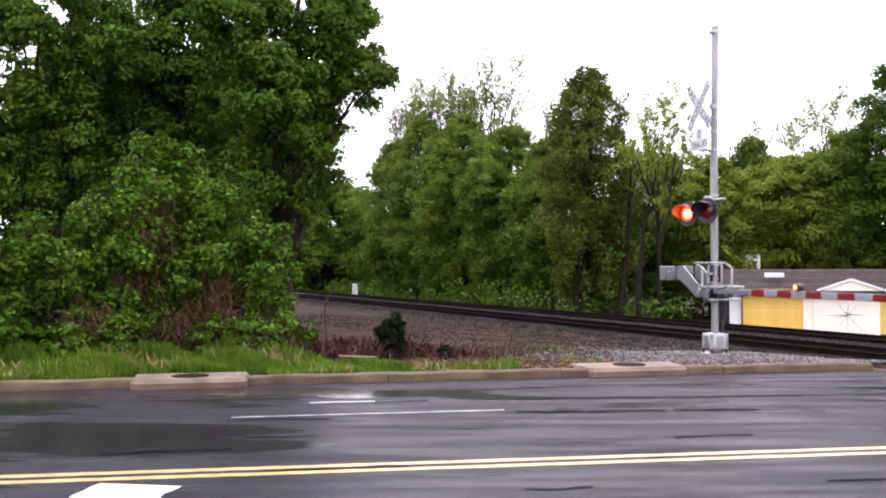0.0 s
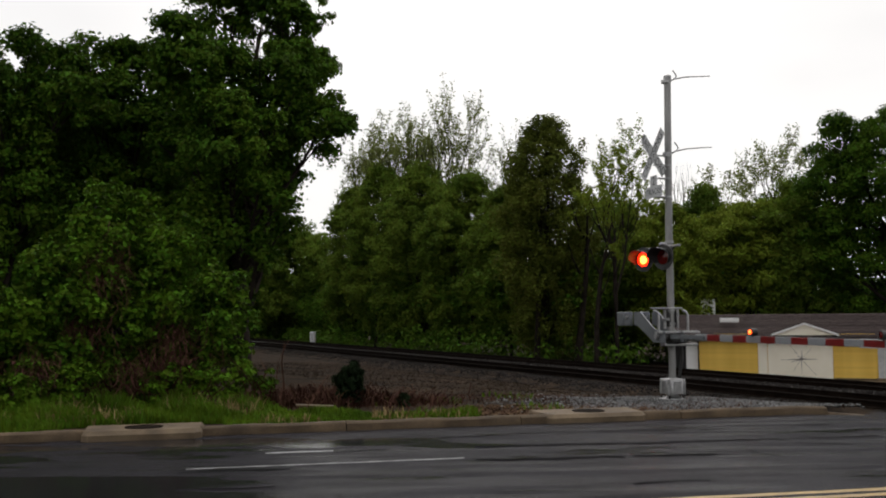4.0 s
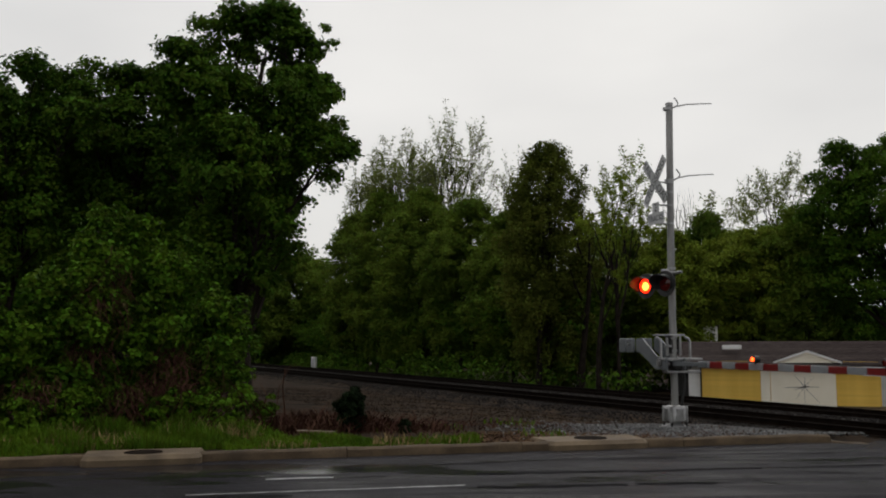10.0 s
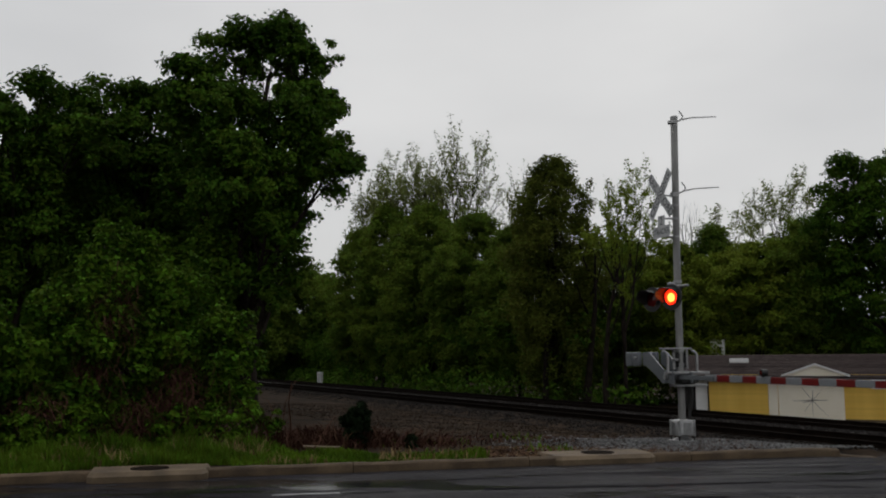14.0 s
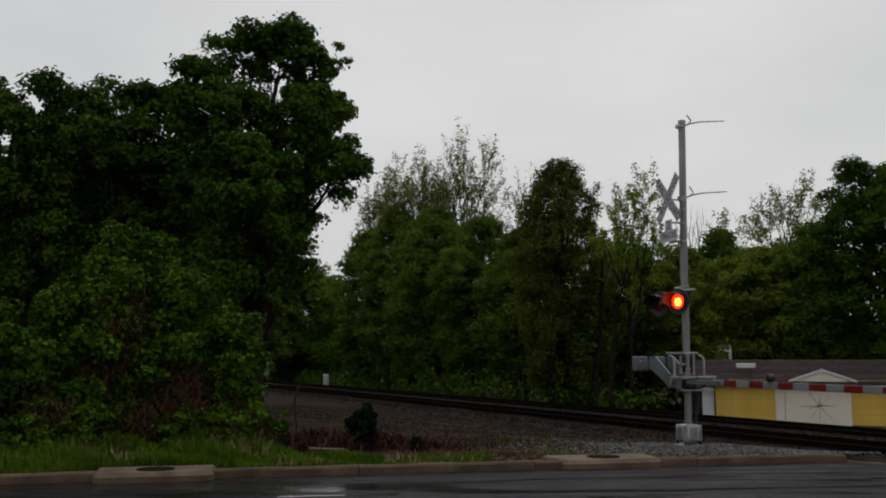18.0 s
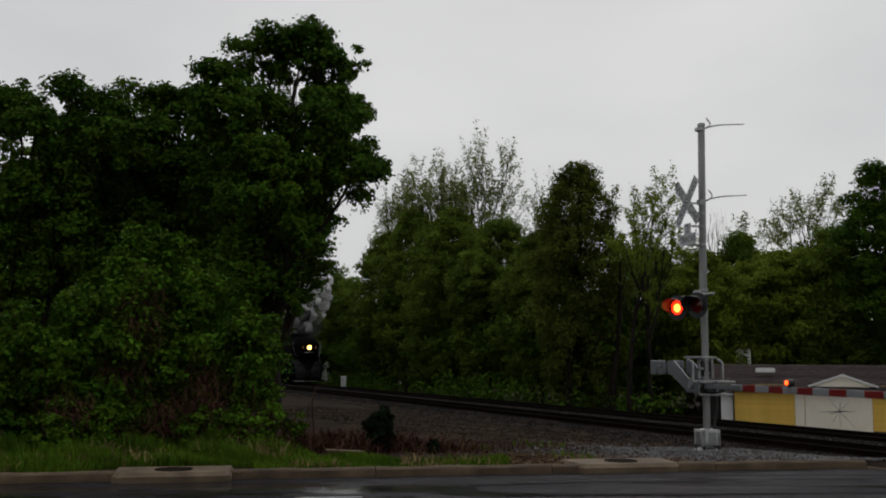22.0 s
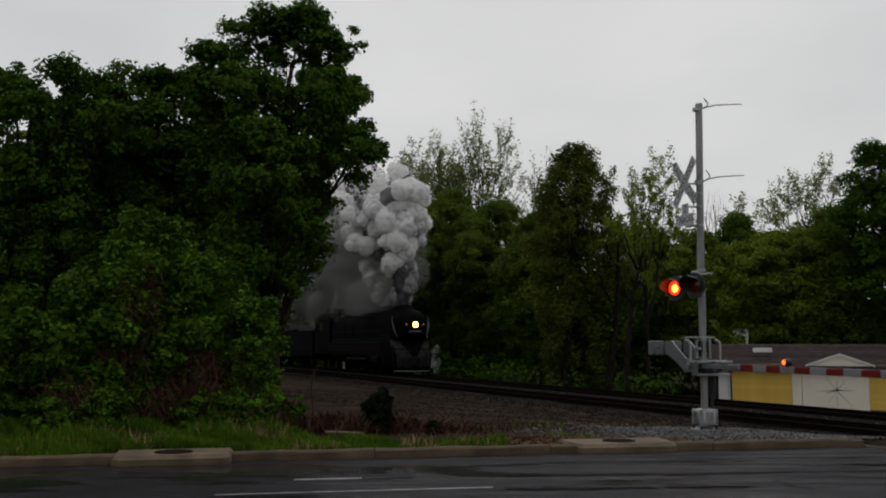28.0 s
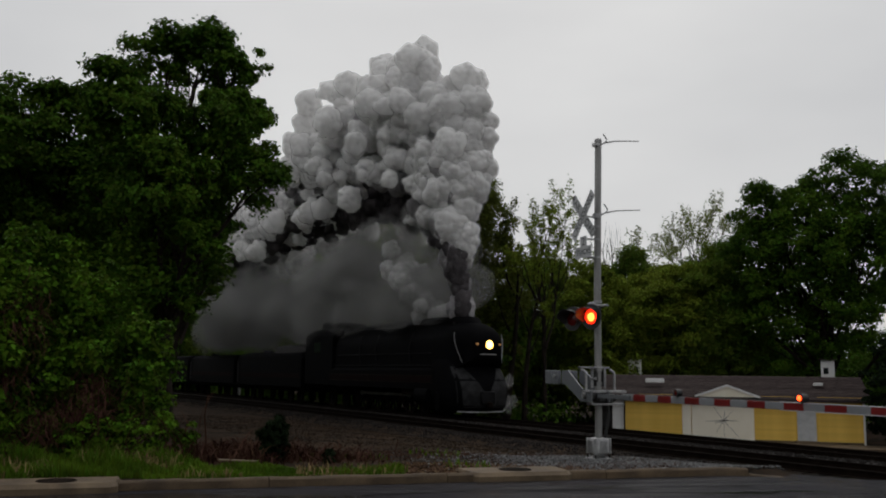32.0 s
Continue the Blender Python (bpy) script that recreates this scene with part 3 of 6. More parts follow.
def markings():
    for y0, w in ((7.83, 0.11), (7.61, 0.11)):
        strip("centre_line", [road_y(x, y0) for x in (-20, -3, 0, 4, 16)], w, M["yellow_paint"], "worn yellow painted centre line on wet asphalt", rag=0.12)
    strip("lane_line", [(-2.3, 10.22), (0.7, 10.74)], 0.055, M["faded_paint"], "thin worn white painted line on wet asphalt", rag=0.3)
    strip("lane_line", [(-1.62, 11.34), (-0.83, 11.47)], 0.09, M["faded_paint"], "short worn white painted dash on wet asphalt", rag=0.3)
    strip("stop_bar", [(-2.26, 7.02), (-2.62, 4.6)], 0.62, M["white_paint"], "broad worn white stop bar painted on the road", rag=0.08)
    rng = random.Random(5)
    cracks = [([(0.90, 11.62), (1.96, 11.69), (3.04, 11.77), (3.88, 11.87), (4.55, 11.98)], 0.10),
              ([(4.55, 11.98), (5.38, 12.03), (6.26, 12.19)], 0.05),
              ([(0.82, 10.59), (1.14, 10.57), (1.78, 10.60), (2.52, 10.68)], 0.10),
              ([(2.63, 10.72), (3.09, 10.73), (3.62, 10.78)], 0.12),
              ([(0.49, 12.61), (0.99, 12.69), (1.45, 12.78)], 0.08),
              ([(1.55, 12.95), (2.57, 13.00), (3.80, 13.04)], 0.05),
              ([(4.15, 13.01), (4.50, 13.12)], 0.06),
              ([(5.49, 13.38), (6.19, 13.46)], 0.05),
              ([(4.08, 11.30), (4.09, 10.88), (4.26, 10.56)], 0.03),
              ([(4.94, 11.63), (5.51, 11.39)], 0.04),
              ([(-2.33, 10.00), (-1.77, 10.10), (-1.18, 10.14)], 0.06),
              ([(-3.01, 11.99), (-2.74, 12.02)], 0.06),
              ([(-3.91, 12.00), (-3.63, 11.98)], 0.05),
              ([(-5.07, 12.14), (-4.67, 12.01)], 0.04),
              ([(-0.79, 11.35), (-0.53, 11.43), (-0.19, 11.50)], 0.05)]
    for ends, w in cracks:
        pts = []
        for (xa, ya), (xb, yb) in zip(ends, ends[1:]):
            k = max(2, int(math.hypot(xb - xa, yb - ya) / 0.3))
            pts += [(xa + (xb - xa) * i / k, ya + (yb - ya) * i / k + rng.uniform(-0.025, 0.025)) for i in range(k)]
        strip("road_crack", pts + [ends[-1]], w, M["crack"], "dark tar-sealed crack in the asphalt", lift=0.006, rag=0.75)
    for y0, x0, x1, w in ((8.75, -3.0, -1.9, 0.10), (6.75, 0.6, 1.1, 0.04), (6.6, 2.9, 3.5, 0.05), (9.3, -1.9, -1.2, 0.08), (7.72, -1.4, -0.3, 0.05), (8.6, 2.2, 3.0, 0.04)):
        pts, x = [], x0
        while x < x1:
            pts.append((x, y0 + 0.17 * x + rng.uniform(-0.04, 0.04)))
            x += rng.uniform(0.25, 0.6)
        pts.append((x1, y0 + 0.17 * x1))
        strip("road_crack", pts, w, M["crack"], "dark tar-sealed crack in the asphalt", lift=0.006, rag=0.7)


def kerb():
    """Concrete kerb in cast lengths, with a rounded top."""
    root = thing("kerb", "weathered concrete kerb in cast lengths along the road", "kerb", kind="structure")
    x, L = -32.0, 2.6
    while x < 7.4:
        x1 = min(x + L, 7.7)
        secs = []
        end = x1 > 7.5
        for k in range(9):
            xx = x + 0.006 + (x1 - x - 0.012) * k / 8
            h = 0.13 if not end else 0.13 * (1 - smooth(xx, 5.6, 7.7)) + 0.01
            y, zz = kerb_y(xx), float(road_z(xx, kerb_y(xx)))
            wob = 0.008 * math.sin(xx * 5.1)
            prof = [(-0.02, -0.15), (0.0, 0.0), (0.02 + wob, h * 0.75), (0.06, h * 0.97), (0.10, h), (0.17, h - 0.005 + wob), (0.19, h * 0.8), (0.19, -0.15)]
            secs.append([(xx - 0.196 * d, y + d, zz + z) for d, z in prof])
        part("kerb_stone", Shape().loft(secs), M["kerb_stone"], root)
        x = x1


def catch_basin(name, x0, x1, front, back, label):
    """A concrete inlet top with an iron cover, set into the kerb."""
    root = thing(name, label, "storm drain")
    top = 0.105

    def p(u, v, w):
        x = x0 + (x1 - x0) * u
        return (x - 0.196 * v, kerb_y(x) + v, w)
    sh = Shape()
    outer = [(0, back), (0.02, front + 0.1), (0.08, front), (0.92, front), (0.98, front + 0.1), (1.0, back)]
    lo = [p(u, v, -0.1) for u, v in outer]
    mid = [p(u, v, top - 0.055) for u, v in outer]
    c_v = (front + back) / 2
    hi = [p(0.5 + (u - 0.5) * 0.95, c_v + (v - c_v) * (0.86 if v < c_v else 0.97), top) for u, v in outer]
    sh.loft([lo, mid, hi])
    part("slab", sh, M["concrete"], root)
    c = Vector(p(0.5, c_v, top))
    part("cover_ring", Shape().lathe(c, (0, 0, 1), [(-0.02, 0.26), (0.008, 0.26), (0.010, 0.235), (-0.01, 0.23), (-0.02, 0.225)], 28), M["steel"], root)
    cover = Shape().lathe(c, (0, 0, 1), [(-0.02, 0.227), (0.003, 0.227), (0.005, 0.21), (0.004, 0.0)], 28)
    part("cover", cover, M["steel"], root, "rusty round iron cover")


# ---- railway ----
def tracks():
    s0, s1 = -12.0, 190.0
    for key, n in (("near", NEAR_TRACK), ("far", FAR_TRACK)):
        root = thing("railway_track", "railway track of steel rails on dark timber ties in ballast", "railway track", group="parallel tracks", kind="structure")
        for side in (-1, 1):
            c = n + side * (GAUGE / 2 + 0.036)
            prof = [(-0.075, -0.18), (0.075, -0.18), (0.075, -0.165), (0.012, -0.145), (0.009, -0.05), (0.036, -0.035), (0.037, -0.006), (0.03, 0.0),
                    (-0.03, 0.0), (-0.037, -0.006), (-0.036, -0.035), (-0.009, -0.05), (-0.012, -0.145), (-0.075, -0.165)]
            part("rail", Shape().loft([[on_track(c + a, s, RAIL + b) for a, b in prof] for s in (s0, s1)]), M["steel"], root, "rusty steel rail")
            part("rail_head", Shape().loft([[on_track(c + a, s, RAIL + b) for a, b in ((-0.028, 0.0), (0.028, 0.0), (0.026, 0.003), (-0.026, 0.003))] for s in (s0, s1)]),
                 M["bright_steel"], root, "polished running surface")
        tie = Shape().box((0, 0, 0), (2.6, 0.23, 0.18), 0.012).mesh("tie", M["tie"])
        ang = math.atan2(N.y, N.x)
        rng = random.Random(3)
        s = s0 + 0.3
        i = 0
        rest = Shape()
        while s < s1:
            at = Matrix.Translation(on_track(n + rng.uniform(-0.04, 0.04), s, RAIL - 0.18 - 0.09)) @ Matrix.Rotation(ang + rng.uniform(-0.012, 0.012), 4, "Z")
            if i < 150:
                part("tie", tie, None, root, at=at)
            else:
                rest.box(at.translation, (2.6, 0.23, 0.18), 0.0, turn=at.to_3x3())
            s += 0.51
            i += 1
        tagged(part("far_ties", rest, M["tie"], root, smooth=False), kind="stuff")


def stones(name, label, pts, size, mat, seed):
    """Loose angular stones as one object."""
    rng = np.random.default_rng(seed)
    n = len(pts)
    base = np.array([(1, 0, 0), (-1, 0, 0), (0, 1, 0), (0, -1, 0), (0, 0, 1), (0, 0, -1)], float)
    tri = np.array([(0, 2, 4), (2, 1, 4), (1, 3, 4), (3, 0, 4), (2, 0, 5), (1, 2, 5), (3, 1, 5), (0, 3, 5)])
    v = base[None] + rng.normal(0, 0.22, (n, 6, 3))
    q = rng.normal(size=(n, 3, 3))
    q, _ = np.linalg.qr(q)
    v = np.einsum("nij,nkj->nki", q, v * np.array([1, 0.8, 0.62])) * (size * rng.uniform(0.55, 1.25, n))[:, None, None]
    v = v + pts[:, None]
    t = (np.arange(n) * 6)[:, None, None] + tri[None]
    return tagged(new(name, quick_mesh(name, v.reshape(-1, 3), t.reshape(-1, 3), mat)), label, "gravel", kind="stuff")


def ballast():
    rng = np.random.default_rng(4)
    k = 9000
    x, y = rng.normal(5.5, 1.35, k), rng.normal(18.0, 1.7, k)
    ok = (y > kerb_y(x) + 0.25) & (0.922 * x + 0.387 * y < 18.0) & (y > road_edge(x) + 0.2)
    x, y = x[ok], y[ok]
    stones("gravel_pad", "pale grey crushed stone round the signal foot", np.stack([x, y, land_z(x, y) + 0.004], 1), 0.034, M["pale_stone"], 1)
    k = 26000
    s, n = 8 + 75 * rng.random(k) ** 1.5, np.where(rng.random(k) < 0.5, rng.uniform(16.6, 18.9, k), np.where(rng.random(k) < 0.5, rng.uniform(21.1, 22.5, k), rng.uniform(25.0, 27.0, k)))
    p = np.outer(n, N) + np.outer(s, U)
    z = np.maximum(land_z(p[:, 0], p[:, 1]), np.where((n > 18.3) & (n < 25.4), RAIL - 0.21, -9))
    p[:, 2] = z + 0.004
    ok = p[:, 1] > road_edge(p[:, 0]) + 0.3
    stones("track_ballast", "dark grey granite ballast along the tracks", p[ok], 0.05, M["stone"], 2)
    k = 12000
    s, n = 6 + 40 * rng.random(k), rng.uniform(9.0, 17.0, k)
    p = np.outer(n, N) + np.outer(s, U)
    p[:, 2] = land_z(p[:, 0], p[:, 1]) + 0.002
    ok = p[:, 1] > road_edge(p[:, 0]) + 0.3
    stones("scattered_gravel", "scattered brown gravel on the bank", p[ok], 0.032, M["brown_stone"], 3)
    k = 9000
    s, n = 8 + 75 * rng.random(k) ** 1.4, rng.normal(21.75, 0.33, k)
    p = np.outer(n, N) + np.outer(s, U)
    p[:, 2] = RAIL - 0.05 - 0.25 * np.clip(np.abs(n - 21.75) / 0.9, 0, 1) ** 2
    stones("middle_ballast", "grey stone heaped between the two tracks", p, 0.05, M["stone"], 5)
    prof = [(20.95, RAIL - 0.24), (21.3, RAIL - 0.10), (21.75, RAIL - 0.06), (22.2, RAIL - 0.10), (22.6, RAIL - 0.24)]
    tagged(part("ballast_ridge", Shape().loft([[on_track(a, s, b) for a, b in prof] for s in (-12, 190)]), M["ridge"]), "low grey ballast ridge between the two tracks", "ballast", kind="structure")
    # ballast bed between and beside the tracks; its dark colour includes the rails' shadow
    prof = [(17.9, -0.95), (18.3, RAIL - 0.235), (25.4, RAIL - 0.235), (26.2, -1.05)]
    bed = Shape().loft([[on_track(a, s, b) for a, b in prof + [(26.2, -1.6), (17.9, -1.6)]] for s in (-12, 190)])
    tagged(part("ballast_bed", bed, M["oily"], smooth=False), "ballast bed under both tracks, coloured dark for oil and shade", "ballast", kind="structure")


# ---- plants ----
def leaf_mesh(name, pts, out, size, mat, rng, droop=0.3):
    """Folded leaves at pts that face roughly out."""
    n = len(pts)
    nrm = out + rng.normal(0, 0.65, (n, 3)) + np.array([0, 0, 0.65])
    nrm /= np.linalg.norm(nrm, axis=1, keepdims=True) + 1e-9
    a = np.cross(nrm, rng.normal(size=(n, 3)))
    a /= np.linalg.norm(a, axis=1, keepdims=True) + 1e-9
    b = np.cross(nrm, a)
    L = (size * rng.uniform(0.6, 1.35, n))[:, None]
    fold = nrm * L * 0.16
    v = np.stack([pts - a * L * 0.5, pts + b * L * 0.33 + fold, pts + a * L * 0.5 - nrm * L * droop * 0.4, pts - b * L * 0.33 + fold], 1)
    t = (np.arange(n) * 4)[:, None, None] + np.array([(0, 1, 2), (0, 2, 3)])[None]
    return quick_mesh(name, v.reshape(-1, 3), t.reshape(-1, 3), mat)


def crown(lobes, per_area, rng, sprig=0.45, inner=0.25, rag=0.18):
    """Points and outward ways of leaves that gather in sprigs on uneven lobes (x, y, z, rx, ry, rz)."""
    P, O = [], []
    for x, y, z, rx, ry, rz in lobes:
        area = 4 * math.pi * ((rx * ry) ** 1.6 / 3 + (rx * rz) ** 1.6 / 3 + (ry * rz) ** 1.6 / 3) ** (1 / 1.6)
        k = max(6, int(area / (sprig * sprig * 1.5)))
        d = rng.normal(size=(k, 3))
        d /= np.linalg.norm(d, axis=1, keepdims=True)
        f = 1 + rng.normal(0, rag, k)
        f = np.where(rng.random(k) < inner, rng.uniform(0.3, 0.85, k), f)
        c = np.array([x, y, z]) + d * np.array([rx, ry, rz]) * f[:, None]
        per = max(4, int(per_area * area / k))
        off = rng.normal(0, sprig * 0.42, (k, per, 3)) * np.array([1, 1, 0.75])
        P.append((c[:, None] + off).reshape(-1, 3))
        o = d[:, None] * 0.8 + off / (sprig + 1e-6) * 0.5
        O.append(o.reshape(-1, 3))
    return np.concatenate(P), np.concatenate(O)


def foliage(lobes, size, boss, cover, rng, flat=0.6, loose=0.14, shag=0.0):
    """Leaves on flattened leafy bosses that crowd the outside of the lobes, with darker hollows between them.
    boss: their usual radius; cover: leaf area over boss area; loose: how far they stand out unevenly; shag: how far they hang."""
    L = np.array(lobes)
    C, W, B = [], [], []
    for i, (x, y, z, rx, ry, rz) in enumerate(lobes):
        area = 4 * math.pi * ((rx * ry) ** 1.6 / 3 + (rx * rz) ** 1.6 / 3 + (ry * rz) ** 1.6 / 3) ** (1 / 1.6)
        k = max(8, int(1.25 * area / (math.pi * boss * boss)))
        d = rng.normal(size=(k, 3)) + np.array([0, 0, 0.25])
        d /= np.linalg.norm(d, axis=1, keepdims=True)
        f = 0.94 + rng.normal(0, loose, k)
        deep = rng.random(k) < 0.22
        f = np.where(deep, rng.uniform(0.35, 0.75, k), f)
        c = np.array([x, y, z]) + d * np.array([rx, ry, rz]) * f[:, None]
        q = np.linalg.norm((c[:, None] - L[None, :, :3]) / L[None, :, 3:], axis=2)
        q[:, i] = 9
        keep = (q.min(1) > 0.7) | deep & (rng.random(k) < 0.5)
        C.append(c[keep])
        W.append(d[keep])
        B.append((boss * rng.choice((0.45, 0.6, 0.8, 1.0, 1.15), k) * rng.uniform(0.85, 1.15, k))[keep])
    C, W, B = np.concatenate(C), np.concatenate(W), np.concatenate(B)
    n = np.maximum(3, (cover * math.pi * B * B / (0.33 * size * size)).astype(int))
    i = np.repeat(np.arange(len(C)), n)
    o = rng.normal(size=(len(i), 3))
    o /= np.linalg.norm(o, axis=1, keepdims=True)
    o[:, 2] = np.where(rng.random(len(i)) < 0.6, np.abs(o[:, 2]), o[:, 2])
    r = rng.random(len(i)) ** 0.45 * (1 + 0.3 * (rng.random(len(i)) < 0.10))
    P = C[i] + o * (B[i] * r)[:, None] * np.array([1, 1, flat])
    P[:, 2] -= shag * rng.random(len(i)) ** 2 * B[i] * 3
    return P, o * 0.7 + W[i] * 0.45


def limbs(base, lobes, r0, rng, twigs=5):
    """Trunk and limbs that reach into the lobes."""
    sh = Shape()
    bx, by, bz = base
    cx, cy = np.mean([l[0] for l in lobes]), np.mean([l[1] for l in lobes])
    top = max(l[2] for l in lobes)
    low = min(l[2] - l[5] for l in lobes)
    pts, rad = [], []
    for k in range(9):
        f = k / 8
        pts.append((bx + (cx - bx) * f * f + 0.15 * math.sin(f * 7 + bx), by + (cy - by) * f * f + 0.15 * math.cos(f * 5 + bx), bz - 0.3 + (top - bz) * f * 0.92))
        rad.append(r0 * (1.25 if k == 0 else 1) * (1 - 0.85 * f))
    sh.tube(pts, rad, 9)
    for l in lobes:
        f = min(0.85, max(0.15, (max(low, l[2] - l[5] * 0.9) - bz) / (top - bz) * 0.7))
        k = int(f * 8)
        st = Vector(pts[k])
        end = Vector(l[:3])
        midp = (st + end) / 2 + Vector((0, 0, -0.12 * (end - st).length))
        r = rad[k] * 0.55
        sh.tube([st, st.lerp(midp, 0.6), midp.lerp(end, 0.4), end], [r, r * 0.75, r * 0.5, r * 0.2], 6)
        for _ in range(twigs):
            d = Vector((rng.normal(), rng.normal(), rng.normal() * 0.7 + 0.3)).normalized()
            e = end + Vector((d.x * l[3], d.y * l[4], d.z * l[5])) * 0.95
            s2 = midp.lerp(end, rng.uniform(0.2, 1))
            sh.tube([s2, s2.lerp(e, 0.5) + Vector((0, 0, 0.1)), e], [r * 0.3, r * 0.2, 0.008], 4)
    return sh


def tree(name, label, base, lobes, r0, leaf, size, cover, seed, category="tree", boss=0.5, twigs=5, group="", flat=0.6, loose=0.14, shag=0.0):
    rng = np.random.default_rng(seed)
    root = thing(name, label, category, group)
    part("trunk", limbs(base, lobes, r0, rng, twigs), M["bark"], root)
    P, O = foliage(lobes, size, boss, cover, rng, flat, loose, shag)
    part("crown", leaf_mesh("crown", P, O, size, M[leaf], rng), None, root)
    return root


def polar(az, el, d):
    a = radians(az)
    return (math.sin(a) * d, math.cos(a) * d, 1.6 + math.tan(radians(el)) * d)


def lobes_from(spec, d, rng, depth=1.0):
    """spec: rows of azimuth, elevation, radius in degrees; the lobes stand about d metres off, spread in depth."""
    out = []
    for az, el, r in spec:
        dd = d + rng.uniform(-1, 1) * depth
        x, y, z = polar(az, el, dd)
        m = math.radians(r) * dd
        out.append((x, y, z, m * rng.uniform(0.92, 1.1), m * rng.uniform(0.9, 1.2), m * rng.uniform(0.85, 1.0)))
    return out


def column(az, d, top, low, half, rng, n=16, peak=0.45):
    """Lobes of a woodland crown about d metres off, from the elevation low up to top, half degrees wide to each side; widest at the height peak."""
    x0, y0, z1 = polar(az, top, d)
    z0 = polar(az, low, d)[2]
    w = math.radians(half) * d
    out = []
    for k in range(n):
        h = (k + rng.uniform(0.2, 0.8)) / n
        wide = w * (1 - ((h - peak) / (1 - peak)) ** 2 * 0.85 if h > peak else 1 - ((peak - h) / peak) ** 2 * 0.3)
        r = min(w * 0.6, wide * rng.uniform(0.48, 0.66) + 0.3)
        a, off = k * 2.4 + rng.uniform(-0.5, 0.5), max(0.0, wide - r)
        out.append((x0 + math.cos(a) * off, y0 + math.sin(a) * off, min(z0 + (z1 - z0) * h, z1 - r * 0.9), r, r, r * rng.uniform(0.8, 1.1)))
    out.append((x0, y0, z1 - w * 0.35, w * 0.36, w * 0.36, w * 0.36))
    return out


def budding_tree(name, label, az, d, top, half, seed, leaf="leaf_bud", size=0.16, leaves=5, levels=5, first=6, fork=0.34, spread=0.42, lean=(0, 0)):
    """A tree in early leaf, whose fine rising branches show against the sky; its crown reaches the elevation top and half degrees to each side."""
    rng = random.Random(seed)
    root = thing(name, label, "tree")
    x, y, _ = polar(az, 0, d)
    base = Vector((x, y, float(land_z(np.array(x), np.array(y))) - 0.3))
    high, wide = polar(az, top, d)[2] - base.z, math.radians(half) * d
    twigs, tips = [], []

    def grow(p, way, length, r, level):
        q = p + way * length * 0.5 + Vector((rng.uniform(-1, 1), rng.uniform(-1, 1), 0)) * length * 0.07
        e = p + way * length
        twigs.append((p, q, e, r, level))
        if level >= levels - 1:
            for k in range(3 if level >= levels else 1):
                tips.append(q.lerp(e, k / 2 if level >= levels else 1))
        if level >= levels:
            return
        n = rng.choice((2, 3, 3)) if level else first
        turn = rng.uniform(0, 6.28)
        side = way.orthogonal().normalized()
        for k in range(n):
            a = turn + 2 * math.pi * k / n + rng.uniform(-0.5, 0.5)
            out = side * math.cos(a) + way.cross(side) * math.sin(a)
            nd = (way + out * spread * rng.uniform(0.5, 1.25) + Vector((0, 0, 0.12))).normalized()
            grow(p.lerp(e, 1.0 if k == 0 else rng.uniform(0.55, 1.0)), nd, length * rng.uniform(0.62, 0.85), r * rng.uniform(0.5, 0.66), level + 1)
    grow(Vector((0, 0, 0)), Vector((lean[0], lean[1], 1)).normalized(), fork, 0.010, 0)
    ends = np.array([tuple(e) for _, _, e, _, _ in twigs])
    sz = high / np.percentile(ends[:, 2], 99.7)
    sx = wide / np.percentile(np.hypot(ends[:, 0], ends[:, 1]), 90)
    sh = Shape()

    def place(v):
        return base + Vector((v.x * sx, v.y * sx, v.z * sz))
    for p, q, e, r, level in twigs:
        rr = max(r * high, 0.012)
        sh.tube([place(p), place(q), place(e)], [rr, rr * 0.8, rr * 0.6], 7 if level < 2 else 4 if level < 4 else 3, caps=False)
    part("trunk", sh, M["bark"], root)
    r2 = np.random.default_rng(seed)
    T = np.repeat(np.array([tuple(place(v)) for v in tips]), leaves, 0)
    T = T + r2.normal(0, size * 0.85, T.shape)
    part("crown", leaf_mesh("crown", T, r2.normal(size=T.shape), size, M[leaf], r2), None, root)
    return root


def blades(name, label, x, y, height, mat, seed, width=0.012, lean=0.45):
    rng = np.random.default_rng(seed)
    n = len(x)
    h = height * rng.uniform(0.45, 1.3, n)
    z = land_z(x, y) - 0.01
    a = rng.uniform(0, 2 * np.pi, n)
    d = np.stack([np.cos(a), np.sin(a), np.zeros(n)], 1)
    side = np.stack([-np.sin(a), np.cos(a), np.zeros(n)], 1) * (width * rng.uniform(0.6, 1.5, n))[:, None]
    b = np.stack([x, y, z], 1)
    l = (lean * rng.uniform(0.1, 1.2, n) * h)[:, None]
    up = np.array([0, 0, 1.0])
    mid = b + up * (h * 0.6)[:, None] + d * l * 0.35
    tip = b + up * (h * 0.95)[:, None] + d * l
    v = np.stack([b - side, b + side, mid - side * 0.8, mid + side * 0.8, tip], 1)
    t = (np.arange(n) * 5)[:, None, None] + np.array([(0, 1, 3), (0, 3, 2), (2, 3, 4)])[None]
    return tagged(new(name, quick_mesh(name, v.reshape(-1, 3), t.reshape(-1, 3), mat)), label, "grass", kind="stuff")


